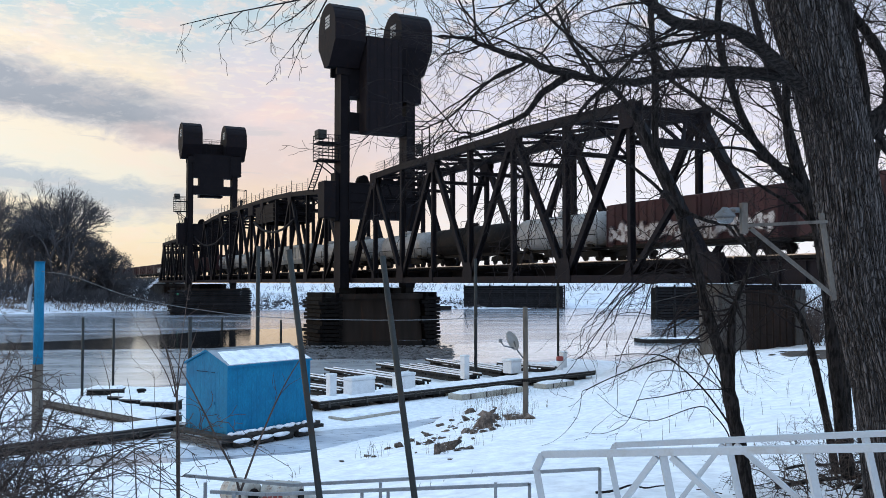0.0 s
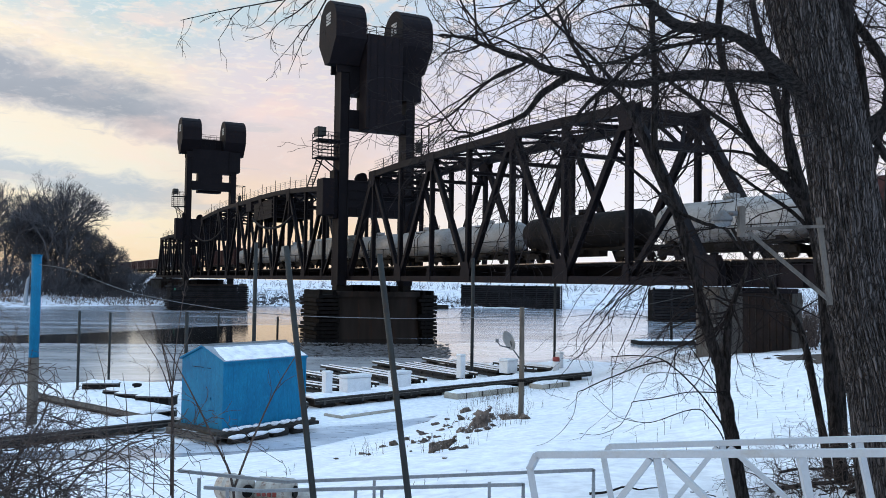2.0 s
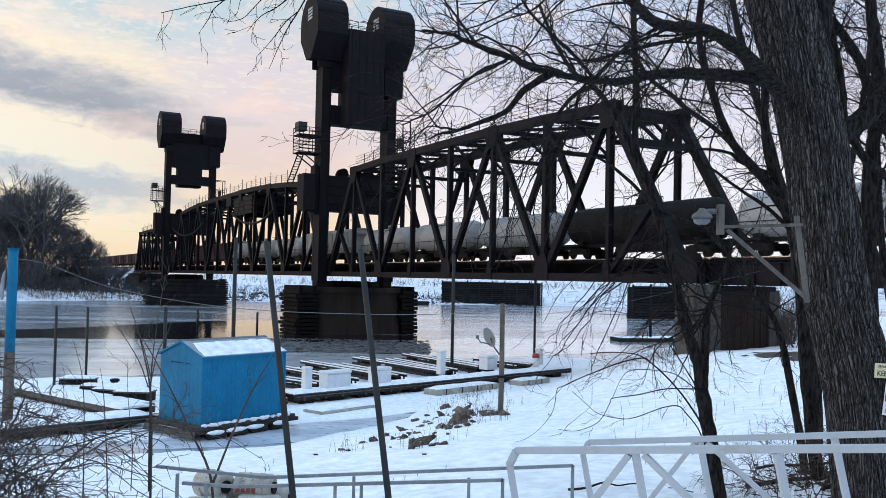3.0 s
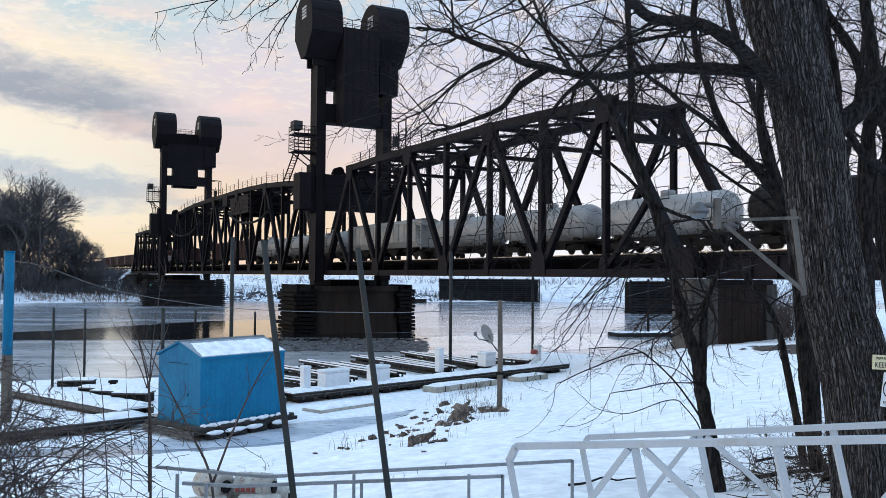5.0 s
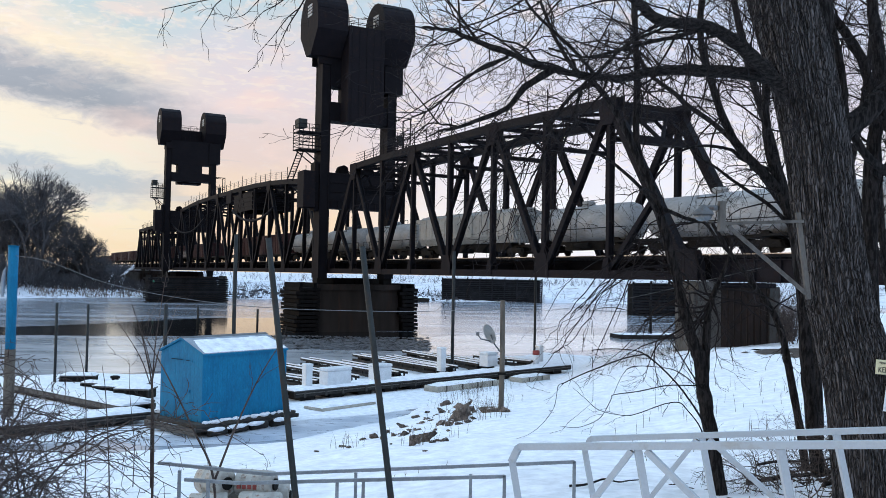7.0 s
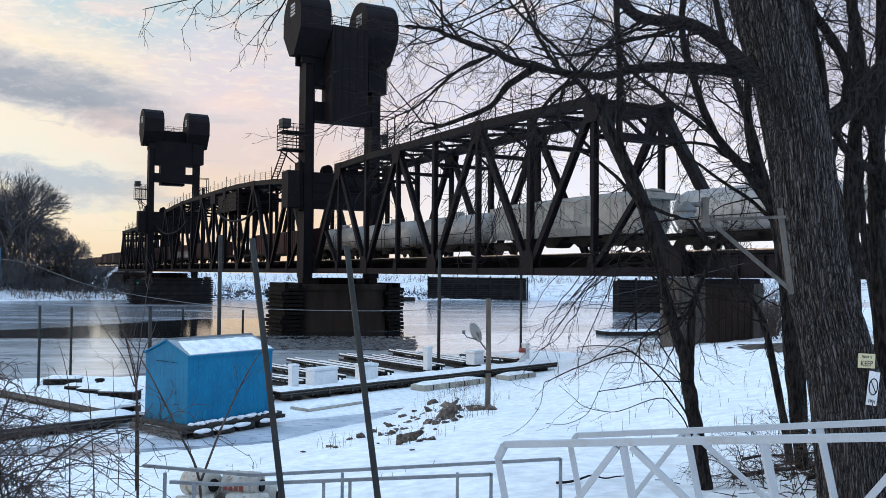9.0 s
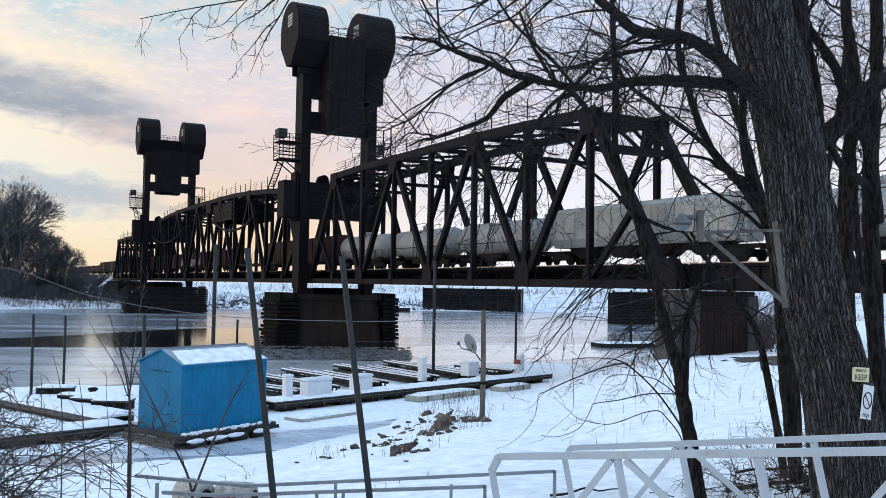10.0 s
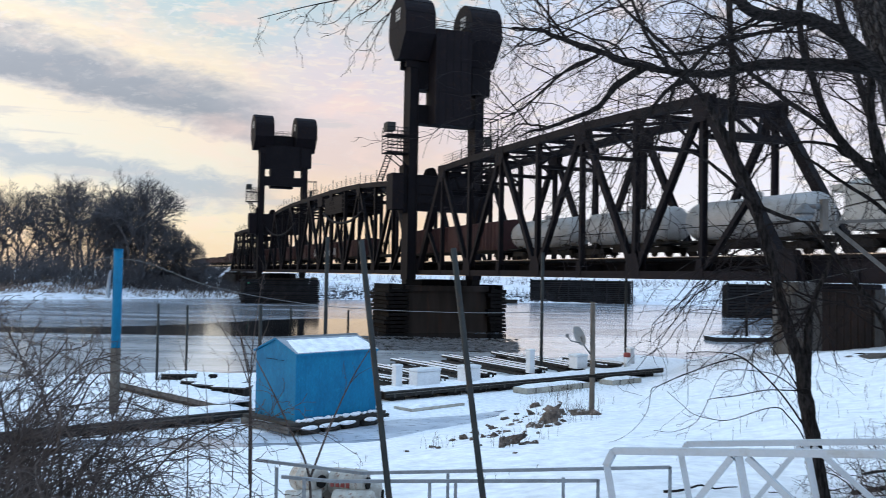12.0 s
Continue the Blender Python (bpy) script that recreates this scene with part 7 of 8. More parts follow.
young_tree("slender dark bare tree standing in the snow", (
    (((4.30, 12.3, 4.55), (4.22, 12.30, 5.0), (4.10, 12.30, 5.72), (4.02, 12.30, 6.19), (3.96, 12.30, 6.59), (3.84, 12.30, 6.92), (3.72, 12.30, 7.32), (3.63, 12.30, 7.70), (3.53, 12.30, 8.10), (3.41, 12.30, 8.50), (3.26, 12.30, 8.98), (3.04, 12.30, 9.45), (2.84, 12.30, 9.86), (2.62, 12.28, 10.22), (2.36, 12.25, 10.5), (2.14, 12.2, 10.62), (1.9, 12.2, 10.95), (1.6, 12.2, 11.6)), 0.12, 0.022),
    (((4.03, 12.30, 6.15), (4.06, 12.30, 6.75), (4.09, 12.30, 7.22), (4.18, 12.30, 7.54), (4.32, 12.30, 7.86), (4.45, 12.30, 8.3)), 0.075, 0.02),
    (((3.38, 12.25, 8.6), (3.1, 12.2, 8.95), (2.75, 12.15, 9.25), (2.45, 12.1, 9.42), (2.0, 12.0, 9.5)), 0.034, 0.012),
    (((3.36, 12.25, 8.72), (3.73, 12.2, 8.56), (3.97, 12.15, 8.5), (4.13, 12.1, 8.28), (4.3, 12.1, 8.08), (4.53, 12.1, 7.8)), 0.030, 0.012),
    (((3.16, 12.35, 9.1), (3.05, 12.40, 9.73), (3.05, 12.40, 10.54), (3.02, 12.40, 11.28), (2.99, 12.40, 12.5), (3.04, 12.40, 15.70)), 0.06, 0.03),
    (((4.05, 12.2, 5.6), (3.89, 12.1, 5.84), (3.62, 12.07, 6.2), (3.34, 12.05, 6.48), (3.09, 12.02, 6.66), (2.9, 11.99, 6.71), (2.58, 11.96, 6.72), (2.35, 11.94, 6.7)), 0.015, 0.006),
    (((2.38, 11.94, 6.71), (2.36, 11.93, 6.66), (2.37, 11.91, 6.47), (2.37, 11.88, 6.11), (2.34, 11.85, 5.99), (2.17, 11.83, 5.84), (2.01, 11.8, 5.72)), 0.0042, 0.002),
    (((3.2, 12.04, 6.60), (3.11, 12.07, 6.64), (2.81, 12.05, 6.58), (2.51, 12.02, 6.47), (2.19, 11.99, 6.34), (1.96, 11.96, 6.23)), 0.011, 0.007),
    (((1.97, 11.96, 6.24), (1.90, 11.94, 6.2), (1.87, 11.91, 6.03), (1.82, 11.88, 5.88), (1.66, 11.85, 5.68), (1.48, 11.83, 5.55), (1.32, 11.8, 5.5)), 0.0055, 0.002),
    (((4.0, 12.15, 6.25), (3.87, 12.1, 6.22), (3.45, 12.06, 6.22), (3.04, 12.01, 6.14), (2.68, 11.97, 6.09), (2.63, 11.93, 6.03), (2.47, 11.89, 5.78), (2.17, 11.84, 5.66), (1.91, 11.8, 5.68)), 0.010, 0.003),
    (((4.05, 12.2, 5.4), (3.9, 12.1, 5.68), (3.72, 12.06, 5.89), (3.6, 12.02, 5.99), (3.38, 11.99, 5.97), (3.0, 11.95, 5.84), (2.79, 11.91, 5.82), (2.46, 11.88, 5.89), (2.27, 11.84, 6.04), (2.08, 11.8, 6.2)), 0.010, 0.003),
    (((4.0, 12.2, 6.15), (3.84, 12.1, 6.24), (3.61, 12.04, 6.4), (3.38, 11.98, 6.47), (2.94, 11.92, 6.49), (2.77, 11.86, 6.38), (2.63, 11.8, 6.11)), 0.009, 0.003),
    (((4.02, 12.2, 6.1), (3.81, 12.1, 6.36), (3.59, 12.0, 6.66), (3.35, 11.9, 6.95), (3.11, 11.8, 7.16), (2.5, 11.7, 7.3), (2.0, 11.7, 7.1)), 0.011, 0.003),
    (((3.7, 12.3, 7.75), (3.2, 12.2, 8.0), (2.6, 12.1, 8.0), (2.0, 12.0, 7.6), (1.7, 12.0, 7.1)), 0.012, 0.003),
), 5, 3.0, hang=12)
young_tree("bare tree forking behind the old trunk", (
    (((6.05, 13.0, 4.4), (5.85, 13.00, 6.19), (5.77, 13.00, 7.20), (5.63, 13.00, 8.38), (5.39, 13.00, 9.14), (5.19, 13.00, 9.91), (5.17, 13.00, 10.94), (5.22, 13.00, 12.5), (5.27, 13.00, 15.70)), 0.105, 0.05),
    (((5.48, 13.00, 9.01), (4.94, 12.92, 9.47), (4.58, 12.84, 9.88), (4.31, 12.76, 10.46), (4.05, 12.68, 11.36), (4.11, 12.60, 12.5), (4.16, 12.60, 15.70)), 0.075, 0.04),
    (((5.6, 13.0, 8.5), (5.2, 12.95, 8.85), (4.75, 12.9, 9.12), (4.36, 12.85, 9.38), (4.1, 12.8, 9.52), (3.8, 12.8, 9.8)), 0.034, 0.012),
    (((5.3, 13.0, 9.35), (4.78, 12.95, 9.55), (4.6, 12.9, 9.66), (4.2, 12.85, 9.70), (3.85, 12.8, 9.62), (3.5, 12.8, 9.38)), 0.036, 0.012),
), 15, 2.8, hang=3)
young_tree("thin crooked bare tree behind the old trunk", (
    (((6.1, 13.5, 4.5), (5.81, 13.50, 6.13), (5.57, 13.50, 7.09), (5.14, 13.50, 7.70), (4.88, 13.50, 8.05), (4.54, 13.50, 8.58)), 0.07, 0.025),
), 25, 3.0, hang=3)
young_tree("bare tree rising behind the old trunk", (
    (((6.88, 12.2, 4.3), (6.82, 12.2, 6.5), (6.75, 12.2, 8.2), (6.71, 12.2, 9.24), (6.76, 12.2, 9.84), (6.79, 12.2, 10.44), (6.82, 12.2, 11.04), (6.83, 12.2, 11.95), (6.83, 12.2, 12.86), (6.9, 12.2, 15.5)), 0.125, 0.075),
    (((6.36, 12.0, 4.4), (6.30, 12.0, 6.32), (6.28, 12.0, 7.43), (6.26, 12.0, 8.39), (6.26, 12.0, 9.03), (6.29, 12.0, 9.59), (6.38, 12.0, 10.04), (6.55, 12.1, 10.6)), 0.115, 0.09),
    (((6.80, 12.15, 8.7), (6.62, 11.95, 9.3), (6.49, 11.8, 9.72), (6.42, 11.8, 10.06), (6.33, 11.8, 10.49), (6.26, 11.8, 10.92), (6.19, 11.8, 11.36), (6.16, 11.8, 11.8), (6.13, 11.8, 12.68), (6.1, 11.8, 14.5)), 0.10, 0.065),
    (((6.42, 11.75, 9.8), (6.22, 11.6, 10.04), (6.02, 11.6, 10.44), (5.93, 11.6, 10.72), (5.76, 11.6, 11.0), (5.56, 11.6, 11.25), (5.39, 11.6, 11.39), (5.16, 11.6, 11.64), (4.98, 11.6, 11.98), (4.8, 11.7, 13.2)), 0.075, 0.055),
    (((6.5, 11.9, 9.2), (5.95, 11.5, 9.4), (5.63, 11.4, 9.85), (5.58, 11.4, 10.24), (5.51, 11.4, 10.71), (5.44, 11.4, 10.99), (5.38, 11.4, 11.27), (5.34, 11.4, 11.64), (5.29, 11.4, 12.2), (5.2, 11.4, 14.0)), 0.06, 0.045),
), 35, 3.4)


young_tree("leaning bare tree among the others on the bank", (
    (((7.2, 15.5, 4.0), (7.1, 15.5, 6.5), (6.7, 15.5, 8.6), (6.2, 15.4, 10.3), (5.7, 15.3, 11.8), (5.4, 15.3, 13.6), (5.45, 15.30, 16.80)), 0.09, 0.05),
    (((6.6, 15.5, 8.9), (5.9, 15.4, 9.8), (5.2, 15.2, 10.4), (4.4, 15.0, 10.9), (3.6, 14.8, 11.8), (3.65, 14.80, 15.00)), 0.06, 0.03),
    (((6.9, 15.5, 7.8), (7.6, 15.6, 9.2), (8.0, 15.6, 11.0), (8.2, 15.6, 13.0), (8.25, 15.60, 16.20)), 0.07, 0.04),
), 45, 2.6)
young_tree("bare tree with many upright limbs on the bank", (
    (((9.6, 17.0, 3.8), (9.4, 17.0, 6.5), (9.1, 17.0, 8.8), (9.0, 17.0, 11.0), (8.8, 17.0, 14.5)), 0.09, 0.05),
    (((9.3, 17.0, 7.6), (8.5, 16.9, 9.6), (7.9, 16.8, 11.6), (7.4, 16.7, 14.0), (7.45, 16.70, 17.20)), 0.05, 0.03),
), 55, 2.4)


def saplings():
    root = thing("sapling_clump", "clump of thin bare saplings before the frozen docks", "sapling")
    rng = random.Random(8)
    for p, r in ((((-2.43, 8.0, 6.73), (-2.49, 8.0, 6.96), (-2.56, 8.0, 7.16), (-2.67, 8.0, 7.45)), 0.006), (((-2.45, 8.0, 6.65), (-2.55, 8.0, 6.9), (-2.75, 8.0, 7.21), (-2.87, 8.0, 7.43)), 0.006), (((-2.43, 8.0, 6.7), (-2.38, 8.0, 6.96), (-2.29, 8.0, 7.16), (-2.23, 8.0, 7.37)), 0.006), (((-2.42, 8.0, 5.72), (-2.43, 8.0, 6.24), (-2.43, 8.0, 6.73), (-2.41, 8.0, 7.06), (-2.36, 8.0, 7.47), (-2.33, 8.0, 7.68)), 0.009), (((-2.58, 8.0, 5.72), (-2.58, 8.0, 6.13), (-2.63, 8.0, 6.54), (-2.65, 8.0, 6.9)), 0.005), (((-2.40, 8.00, 5.2), (-2.42, 8.00, 6.46), (-2.51, 8.00, 6.98), (-2.64, 8.00, 7.39)), 0.013), (((-1.72, 7.5, 5.2), (-1.74, 7.50, 5.92), (-1.93, 7.50, 6.35), (-2.15, 7.50, 6.78), (-2.35, 7.50, 7.12)), 0.014), (((-1.735, 7.50, 5.9), (-1.57, 7.50, 6.35), (-1.38, 7.50, 6.78), (-1.18, 7.50, 7.12)), 0.011), (((-2.78, 8.00, 5.3), (-2.80, 8.00, 5.90), (-2.85, 8.00, 6.56), (-2.89, 8.00, 6.82)), 0.008), (((-3.01, 8.00, 5.3), (-3.01, 8.00, 5.90), (-3.04, 8.00, 6.67), (-3.16, 8.00, 7.13)), 0.008)):
        bm = bmesh.new()
        path = smooth_path(p, 5)
        rad = [r * (1 - 0.75 * i / (len(path) - 1)) for i in range(len(path))]
        tube(bm, path, rad, 6)
        sprout(bm, rng, path, rad, 1, 2.6, 0.36, 0.05, 0.35, 0.0015)
        part("stem", bm, "brush", root)


saplings()


STAND = ((-9.0, 7.55), (-4.3, 7.46), (-3.7, 7.32), (-3.35, 7.15), (-3.0, 7.02), (-2.7, 6.62), (-2.3, 6.44), (9.0, 6.2))


def stand_height(x, y):
    """How high the brush stands: a mound that falls away down the bank."""
    q = x + 0.5 * (y - 6.6)
    for (a, za), (b, zb) in zip(STAND, STAND[1:]):
        if q <= b:
            return za + (zb - za) * (q - a) / (b - a)
    return 6.2


def within(pts, rad, edge):
    """The length of a cane up to where it would leave the stand."""
    if edge is None:
        return pts, rad
    n = 2
    while n < len(pts) and pts[n].z < stand_height(pts[n].x, pts[n].y) + 0.14 * noise.noise(pts[n] * 2) + 0.03:
        n += 1
    return pts[:n], rad[:n]


def thicket(name, label, centres, seed, count, reach, tall, edge=None):
    """Tangled arching canes."""
    rng = random.Random(seed)
    bm = bmesh.new()
    for cx, cy in centres:
        for _ in range(count):
            x, y = cx + rng.gauss(0, 0.35), cy + rng.gauss(0, 0.3)
            z = ground_z(x, y) - 0.05
            a = rng.uniform(0, math.tau)
            d = Vector((math.cos(a) * 0.5 - 0.05, math.sin(a) * 0.4, 1.0))
            length = tall * rng.uniform(0.5, 1.25)
            q, s = wander(rng, (x, y, z), d, length, rng.uniform(0.004, 0.011), 0.0024, 0.20, -0.09, 16)
            q, s = within(q, s, edge)
            tube(bm, q, s, 4, False)
            sprout(bm, rng, q, s, 1, 7.0, reach, -0.03, 0.3, 0.0019)
    tagged(part(name, bm, "brush"), label, "shrub", kind="stuff")


thicket("thicket", "tangled bare brush along the bank", [(-3.55 - k * 0.27, 6.5 + (k % 3) * 0.45) for k in range(8)], 31, 17, 0.40, 3.2, -3.05)


def briars():
    """Long canes that arch over and back to the snow."""
    rng = random.Random(34)
    bm = bmesh.new()
    for _ in range(290):
        x, y = rng.uniform(-5.2, -3.3), rng.uniform(6.0, 7.6)
        short = x > -3.5
        d = Vector((rng.uniform(-0.6, 0.55), rng.gauss(0, 0.3), 1.0))
        q, s = wander(rng, (x, y, ground_z(x, y) - 0.05), d, rng.uniform(0.7, 1.3) if short else rng.uniform(2.2, 3.8), rng.uniform(0.006, 0.013), 0.0034, 0.16, -0.12, 20)
        q, s = within(q, s, -3.0)
        tube(bm, q, s, 4, False)
        sprout(bm, rng, q, s, 1, 4.5, 0.36, -0.02, 0.3, 0.0026)
    tagged(part("briars", bm, "brush"), "arching bare briar canes along the bank", "shrub", kind="stuff")


briars()
thicket("low_thicket", "low tangle of bare twigs on the snowy bank", [(-3.3, 6.7), (-2.95, 6.4), (-3.2, 7.3), (-3.6, 7.0), (-2.9, 7.0), (-3.0, 6.0), (-3.3, 6.2)], 33, 24, 0.26, 0.95)
thicket("low_brush", "low tangle of dry canes below the trees", [(6.0 + k * 0.7, 12.0 + (k % 2) * 1.4) for k in range(7)] + [(5.4, 11.3), (6.2, 11.5), (6.9, 11.4), (5.2, 12.3), (5.6, 13.2), (6.4, 12.8)], 32, 14, 0.45, 1.1)


thicket("bank_thicket", "brown tangle of brush on the bank behind the trees", [(9.6 + k * 0.5, 15.5 + (k % 3) * 1.6) for k in range(7)], 36, 26, 0.5, 1.9)


def pier_brush():
    """Scrub on the bank past the concrete pier."""
    rng = random.Random(38)
    bm = bmesh.new()
    for _ in range(420):
        x = rng.uniform(23.6, 31.0)
        y = 2.35 * x + rng.uniform(-1.5, 9)
        h = rng.uniform(1.2, 4.4)
        q, s = wander(rng, (x, y, ground_z(x, y) - 0.1), (rng.gauss(0, 0.3), rng.gauss(0, 0.2), 1), h, 0.028, 0.012, 0.16, 0, 6)
        tube(bm, q, s, 4, False)
        for _ in range(5):
            p2, s2 = wander(rng, q[rng.randint(1, 5)], off(rng, (0, 0, 1), 20, 75), h * 0.35, 0.014, 0.008, 0.15, 0.03, 3)
            tube(bm, p2, s2, 3, False)
    tagged(part("pier_brush", bm, "brush"), "bare grey scrub on the bank past the pier", "brush", kind="stuff")


pier_brush()


def fallen(a, b, r):
    pts = []
    rng = random.Random(int(r * 1000))
    for k in range(7):
        x, y = a[0] + (b[0] - a[0]) * k / 6, a[1] + (b[1] - a[1]) * k / 6 + rng.gauss(0, 0.05)
        pts.append((x, y, rough_z(x, y) + r * 0.7 + rng.uniform(0, 0.04)))
    bm = bmesh.new()
    tube(bm, smooth_path(pts, 3), [r * (1 - 0.6 * i / 18) for i in range(19)], 9)
    tagged(part("fallen_branch", bm, "limbbark"), "dark fallen branch lying on the snow", "branch", group="fallen branches")


fallen((4.9, 13.0), (8.2, 13.0), 0.035)
fallen((5.6, 12.0), (8.6, 11.8), 0.035)
fallen((5.6, 14.4), (7.8, 13.9), 0.025)
fallen((2.2, 12.6), (3.4, 13.3), 0.02)


def litter():
    """Dead leaves and sticks under the trees."""
    rng = random.Random(91)
    bm = bmesh.new()
    for _ in range(2600):
        x, y = rng.gauss(6.9, 1.0), rng.gauss(12.4, 0.9)
        if x < 5.1 + rng.uniform(0, 0.8):
            continue
        z = rough_z(x, y) + rng.uniform(0.0, 0.03)
        w = rng.uniform(0.02, 0.05)
        m = pose(x, y, z, rng.gauss(0, 25), rng.gauss(0, 25), rng.uniform(0, 360))
        vs = [bm.verts.new(m @ Vector(q)) for q in ((-w, 0, 0), (0, -w * 0.6, 0.008), (w, 0, 0), (0, w * 0.6, 0.008))]
        bm.faces.new(vs)
    for _ in range(160):
        x, y = rng.gauss(6.8, 1.1), rng.gauss(12.4, 0.9)
        a = rng.uniform(0, math.tau)
        d = Vector((math.cos(a), math.sin(a), rng.uniform(-0.05, 0.25))) * rng.uniform(0.15, 0.6)
        p = Vector((x, y, rough_z(x, y) + 0.02))
        tube(bm, [p, p + d], [0.008, 0.004], 4, False)
    tagged(part("leaf_litter", bm, "litter"), "dead leaves and sticks under the trees", "leaf litter", kind="stuff")


litter()

# ---- far trees ----
def far_tree(x, y, tall, seed, wide=0.27, stems=3):
    """Several stems that fork again and again into a dense rounded dome of twigs."""
    rng = random.Random(seed)
    z = far_z(x, y) - 0.3
    root = thing("far_tree", "tall bare cottonwood on the far bank", "tree", pose(x, y, z), group="far trees")
    crown = bmesh.new()

    def inside(p):
        """How far a point lies out to the dome's skin."""
        h = (p.z / tall - 0.52) / 0.52 if p.z > 0.52 * tall else (p.z / tall - 0.52) / 0.50
        return math.sqrt((p.x / (wide * tall)) ** 2 + (p.y / (wide * tall)) ** 2 + h * h)

    def fork(p, d, length, r, level):
        d = (d + Vector((rng.gauss(0, 0.14), rng.gauss(0, 0.14), 0.03))).normalized()
        mid = p + d * length * 0.5 + Vector((rng.gauss(0, 0.07), rng.gauss(0, 0.07), rng.gauss(0, 0.06))) * length
        end = p + d * length
        tube(crown, [p, mid, end], [r, r * 0.85, r * 0.7], 4 if level < 3 else 3, False)
        if level >= 4:
            for _ in range(2):
                a = p.lerp(end, rng.uniform(0.1, 1.0))
                e = off(rng, d, 25, 80) * length * rng.uniform(0.4, 0.9)
                tube(crown, [a, a + e * 0.5 + Vector((0, 0, 0.1)), a + e], [0.017, 0.014, 0.010], 3, False)
        if level == 7 or (inside(end) > 1.0 and level > 3):
            return
        for k in range(3 if rng.random() < (0.75 if level < 3 else 0.35) else 2):
            e = off(rng, d, 12, 42)
            out = Vector((end.x, end.y, 0))
            if out.length > 0.01:
                e += out.normalized() * 0.07
            fork(end, e.normalized(), length * rng.uniform(0.72, 0.92), max(r * (0.62 if k else 0.78), 0.018), level + 1)

    for k in range(stems):
        a = math.tau * (k + rng.uniform(-0.3, 0.3)) / stems
        q, s = wander(rng, (math.cos(a) * tall * 0.035, math.sin(a) * tall * 0.035, 0), (math.cos(a) * 0.16, math.sin(a) * 0.16, 1), tall * rng.uniform(0.27, 0.40), tall * 0.0125, tall * 0.009, 0.04, 0.01, 5)
        bm = bmesh.new()
        tube(bm, q, s, 7)
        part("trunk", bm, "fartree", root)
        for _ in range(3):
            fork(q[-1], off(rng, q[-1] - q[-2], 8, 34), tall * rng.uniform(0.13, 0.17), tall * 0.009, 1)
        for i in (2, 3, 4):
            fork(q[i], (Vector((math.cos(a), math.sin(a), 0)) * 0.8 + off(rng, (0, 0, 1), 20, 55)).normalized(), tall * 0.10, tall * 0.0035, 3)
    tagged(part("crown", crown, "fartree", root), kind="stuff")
    return root


fr = random.Random(50)
kinds = [far_tree(-103.5, 236.0, 33, 100, 0.38), far_tree(-110, 240, 29, 101, 0.27), far_tree(-117.5, 235, 30, 102, 0.27), far_tree(-93.0, 243, 15.5, 103, 0.46, 2)]
copy_thing(kinds[1], pose(-99, 246, far_z(-99, 246) - 0.3, 0, 0, 130) @ Matrix.Scale(0.72, 4))
for k in range(13):
    y = 234 + fr.uniform(0, 16)
    x = -0.445 * y - k * 7.4 + fr.uniform(-1.5, 1.5)
    copy_thing(kinds[k % 3], pose(x, y, far_z(x, y) - 0.3, 0, 0, fr.uniform(0, 360)) @ Matrix.Scale(fr.uniform(0.74, 1.0) if k < 5 else fr.uniform(0.92, 1.08), 4))
for k in range(3):
    y = 262 + fr.uniform(0, 22)
    x = -0.450 * y - k * 24.0 + fr.uniform(-2, 2)
    copy_thing(kinds[k % 3], pose(x, y, far_z(x, y) - 0.3, 0, 0, fr.uniform(0, 360)))
for k in range(5):
    x = -96 + k * 1.9 + fr.uniform(-1, 1)
    copy_thing(kinds[k % 4], pose(x, 243 + fr.uniform(0, 8), 2.5, 0, 0, fr.uniform(0, 360)) @ Matrix.Scale(0.48 - k * 0.05, 4))


for k in range(6):
    x = -122 + k * 4.6 + fr.uniform(-1.2, 1.2)
    copy_thing(kinds[k % 3], pose(x, 254 + fr.uniform(0, 9), 2.0, 0, 0, fr.uniform(0, 360)) @ Matrix.Scale(0.66 + fr.uniform(0, 0.12), 4))


def treeline():
    """Low woods along the horizon."""
    rng = random.Random(66)
    bm = bmesh.new()
    for _ in range(1300):
        x = rng.uniform(-300, 260)
        y = 330 + rng.uniform(0, 60) + 0.05 * x
        z = far_z(x, y)
        h = rng.uniform(1.2, 4.2)
        q, s = wander(rng, (x, y, z), (rng.gauss(0, 0.5), 0, 1), h, 0.06, 0.03, 0.22, 0, 3)
        tube(bm, q, s, 3, False)
        for _ in range(3):
            p2, s2 = wander(rng, q[rng.randint(1, 2)], off(rng, (0, 0, 1), 20, 60), h * 0.5, 0.04, 0.02, 0.15, 0.05, 2)
            tube(bm, p2, s2, 3, False)
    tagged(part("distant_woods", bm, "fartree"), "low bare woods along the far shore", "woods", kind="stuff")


treeline()


def far_line(x):
    return 254 + 0.12 * x - 38 * max(0, min(1, (-60 - x) / 60))


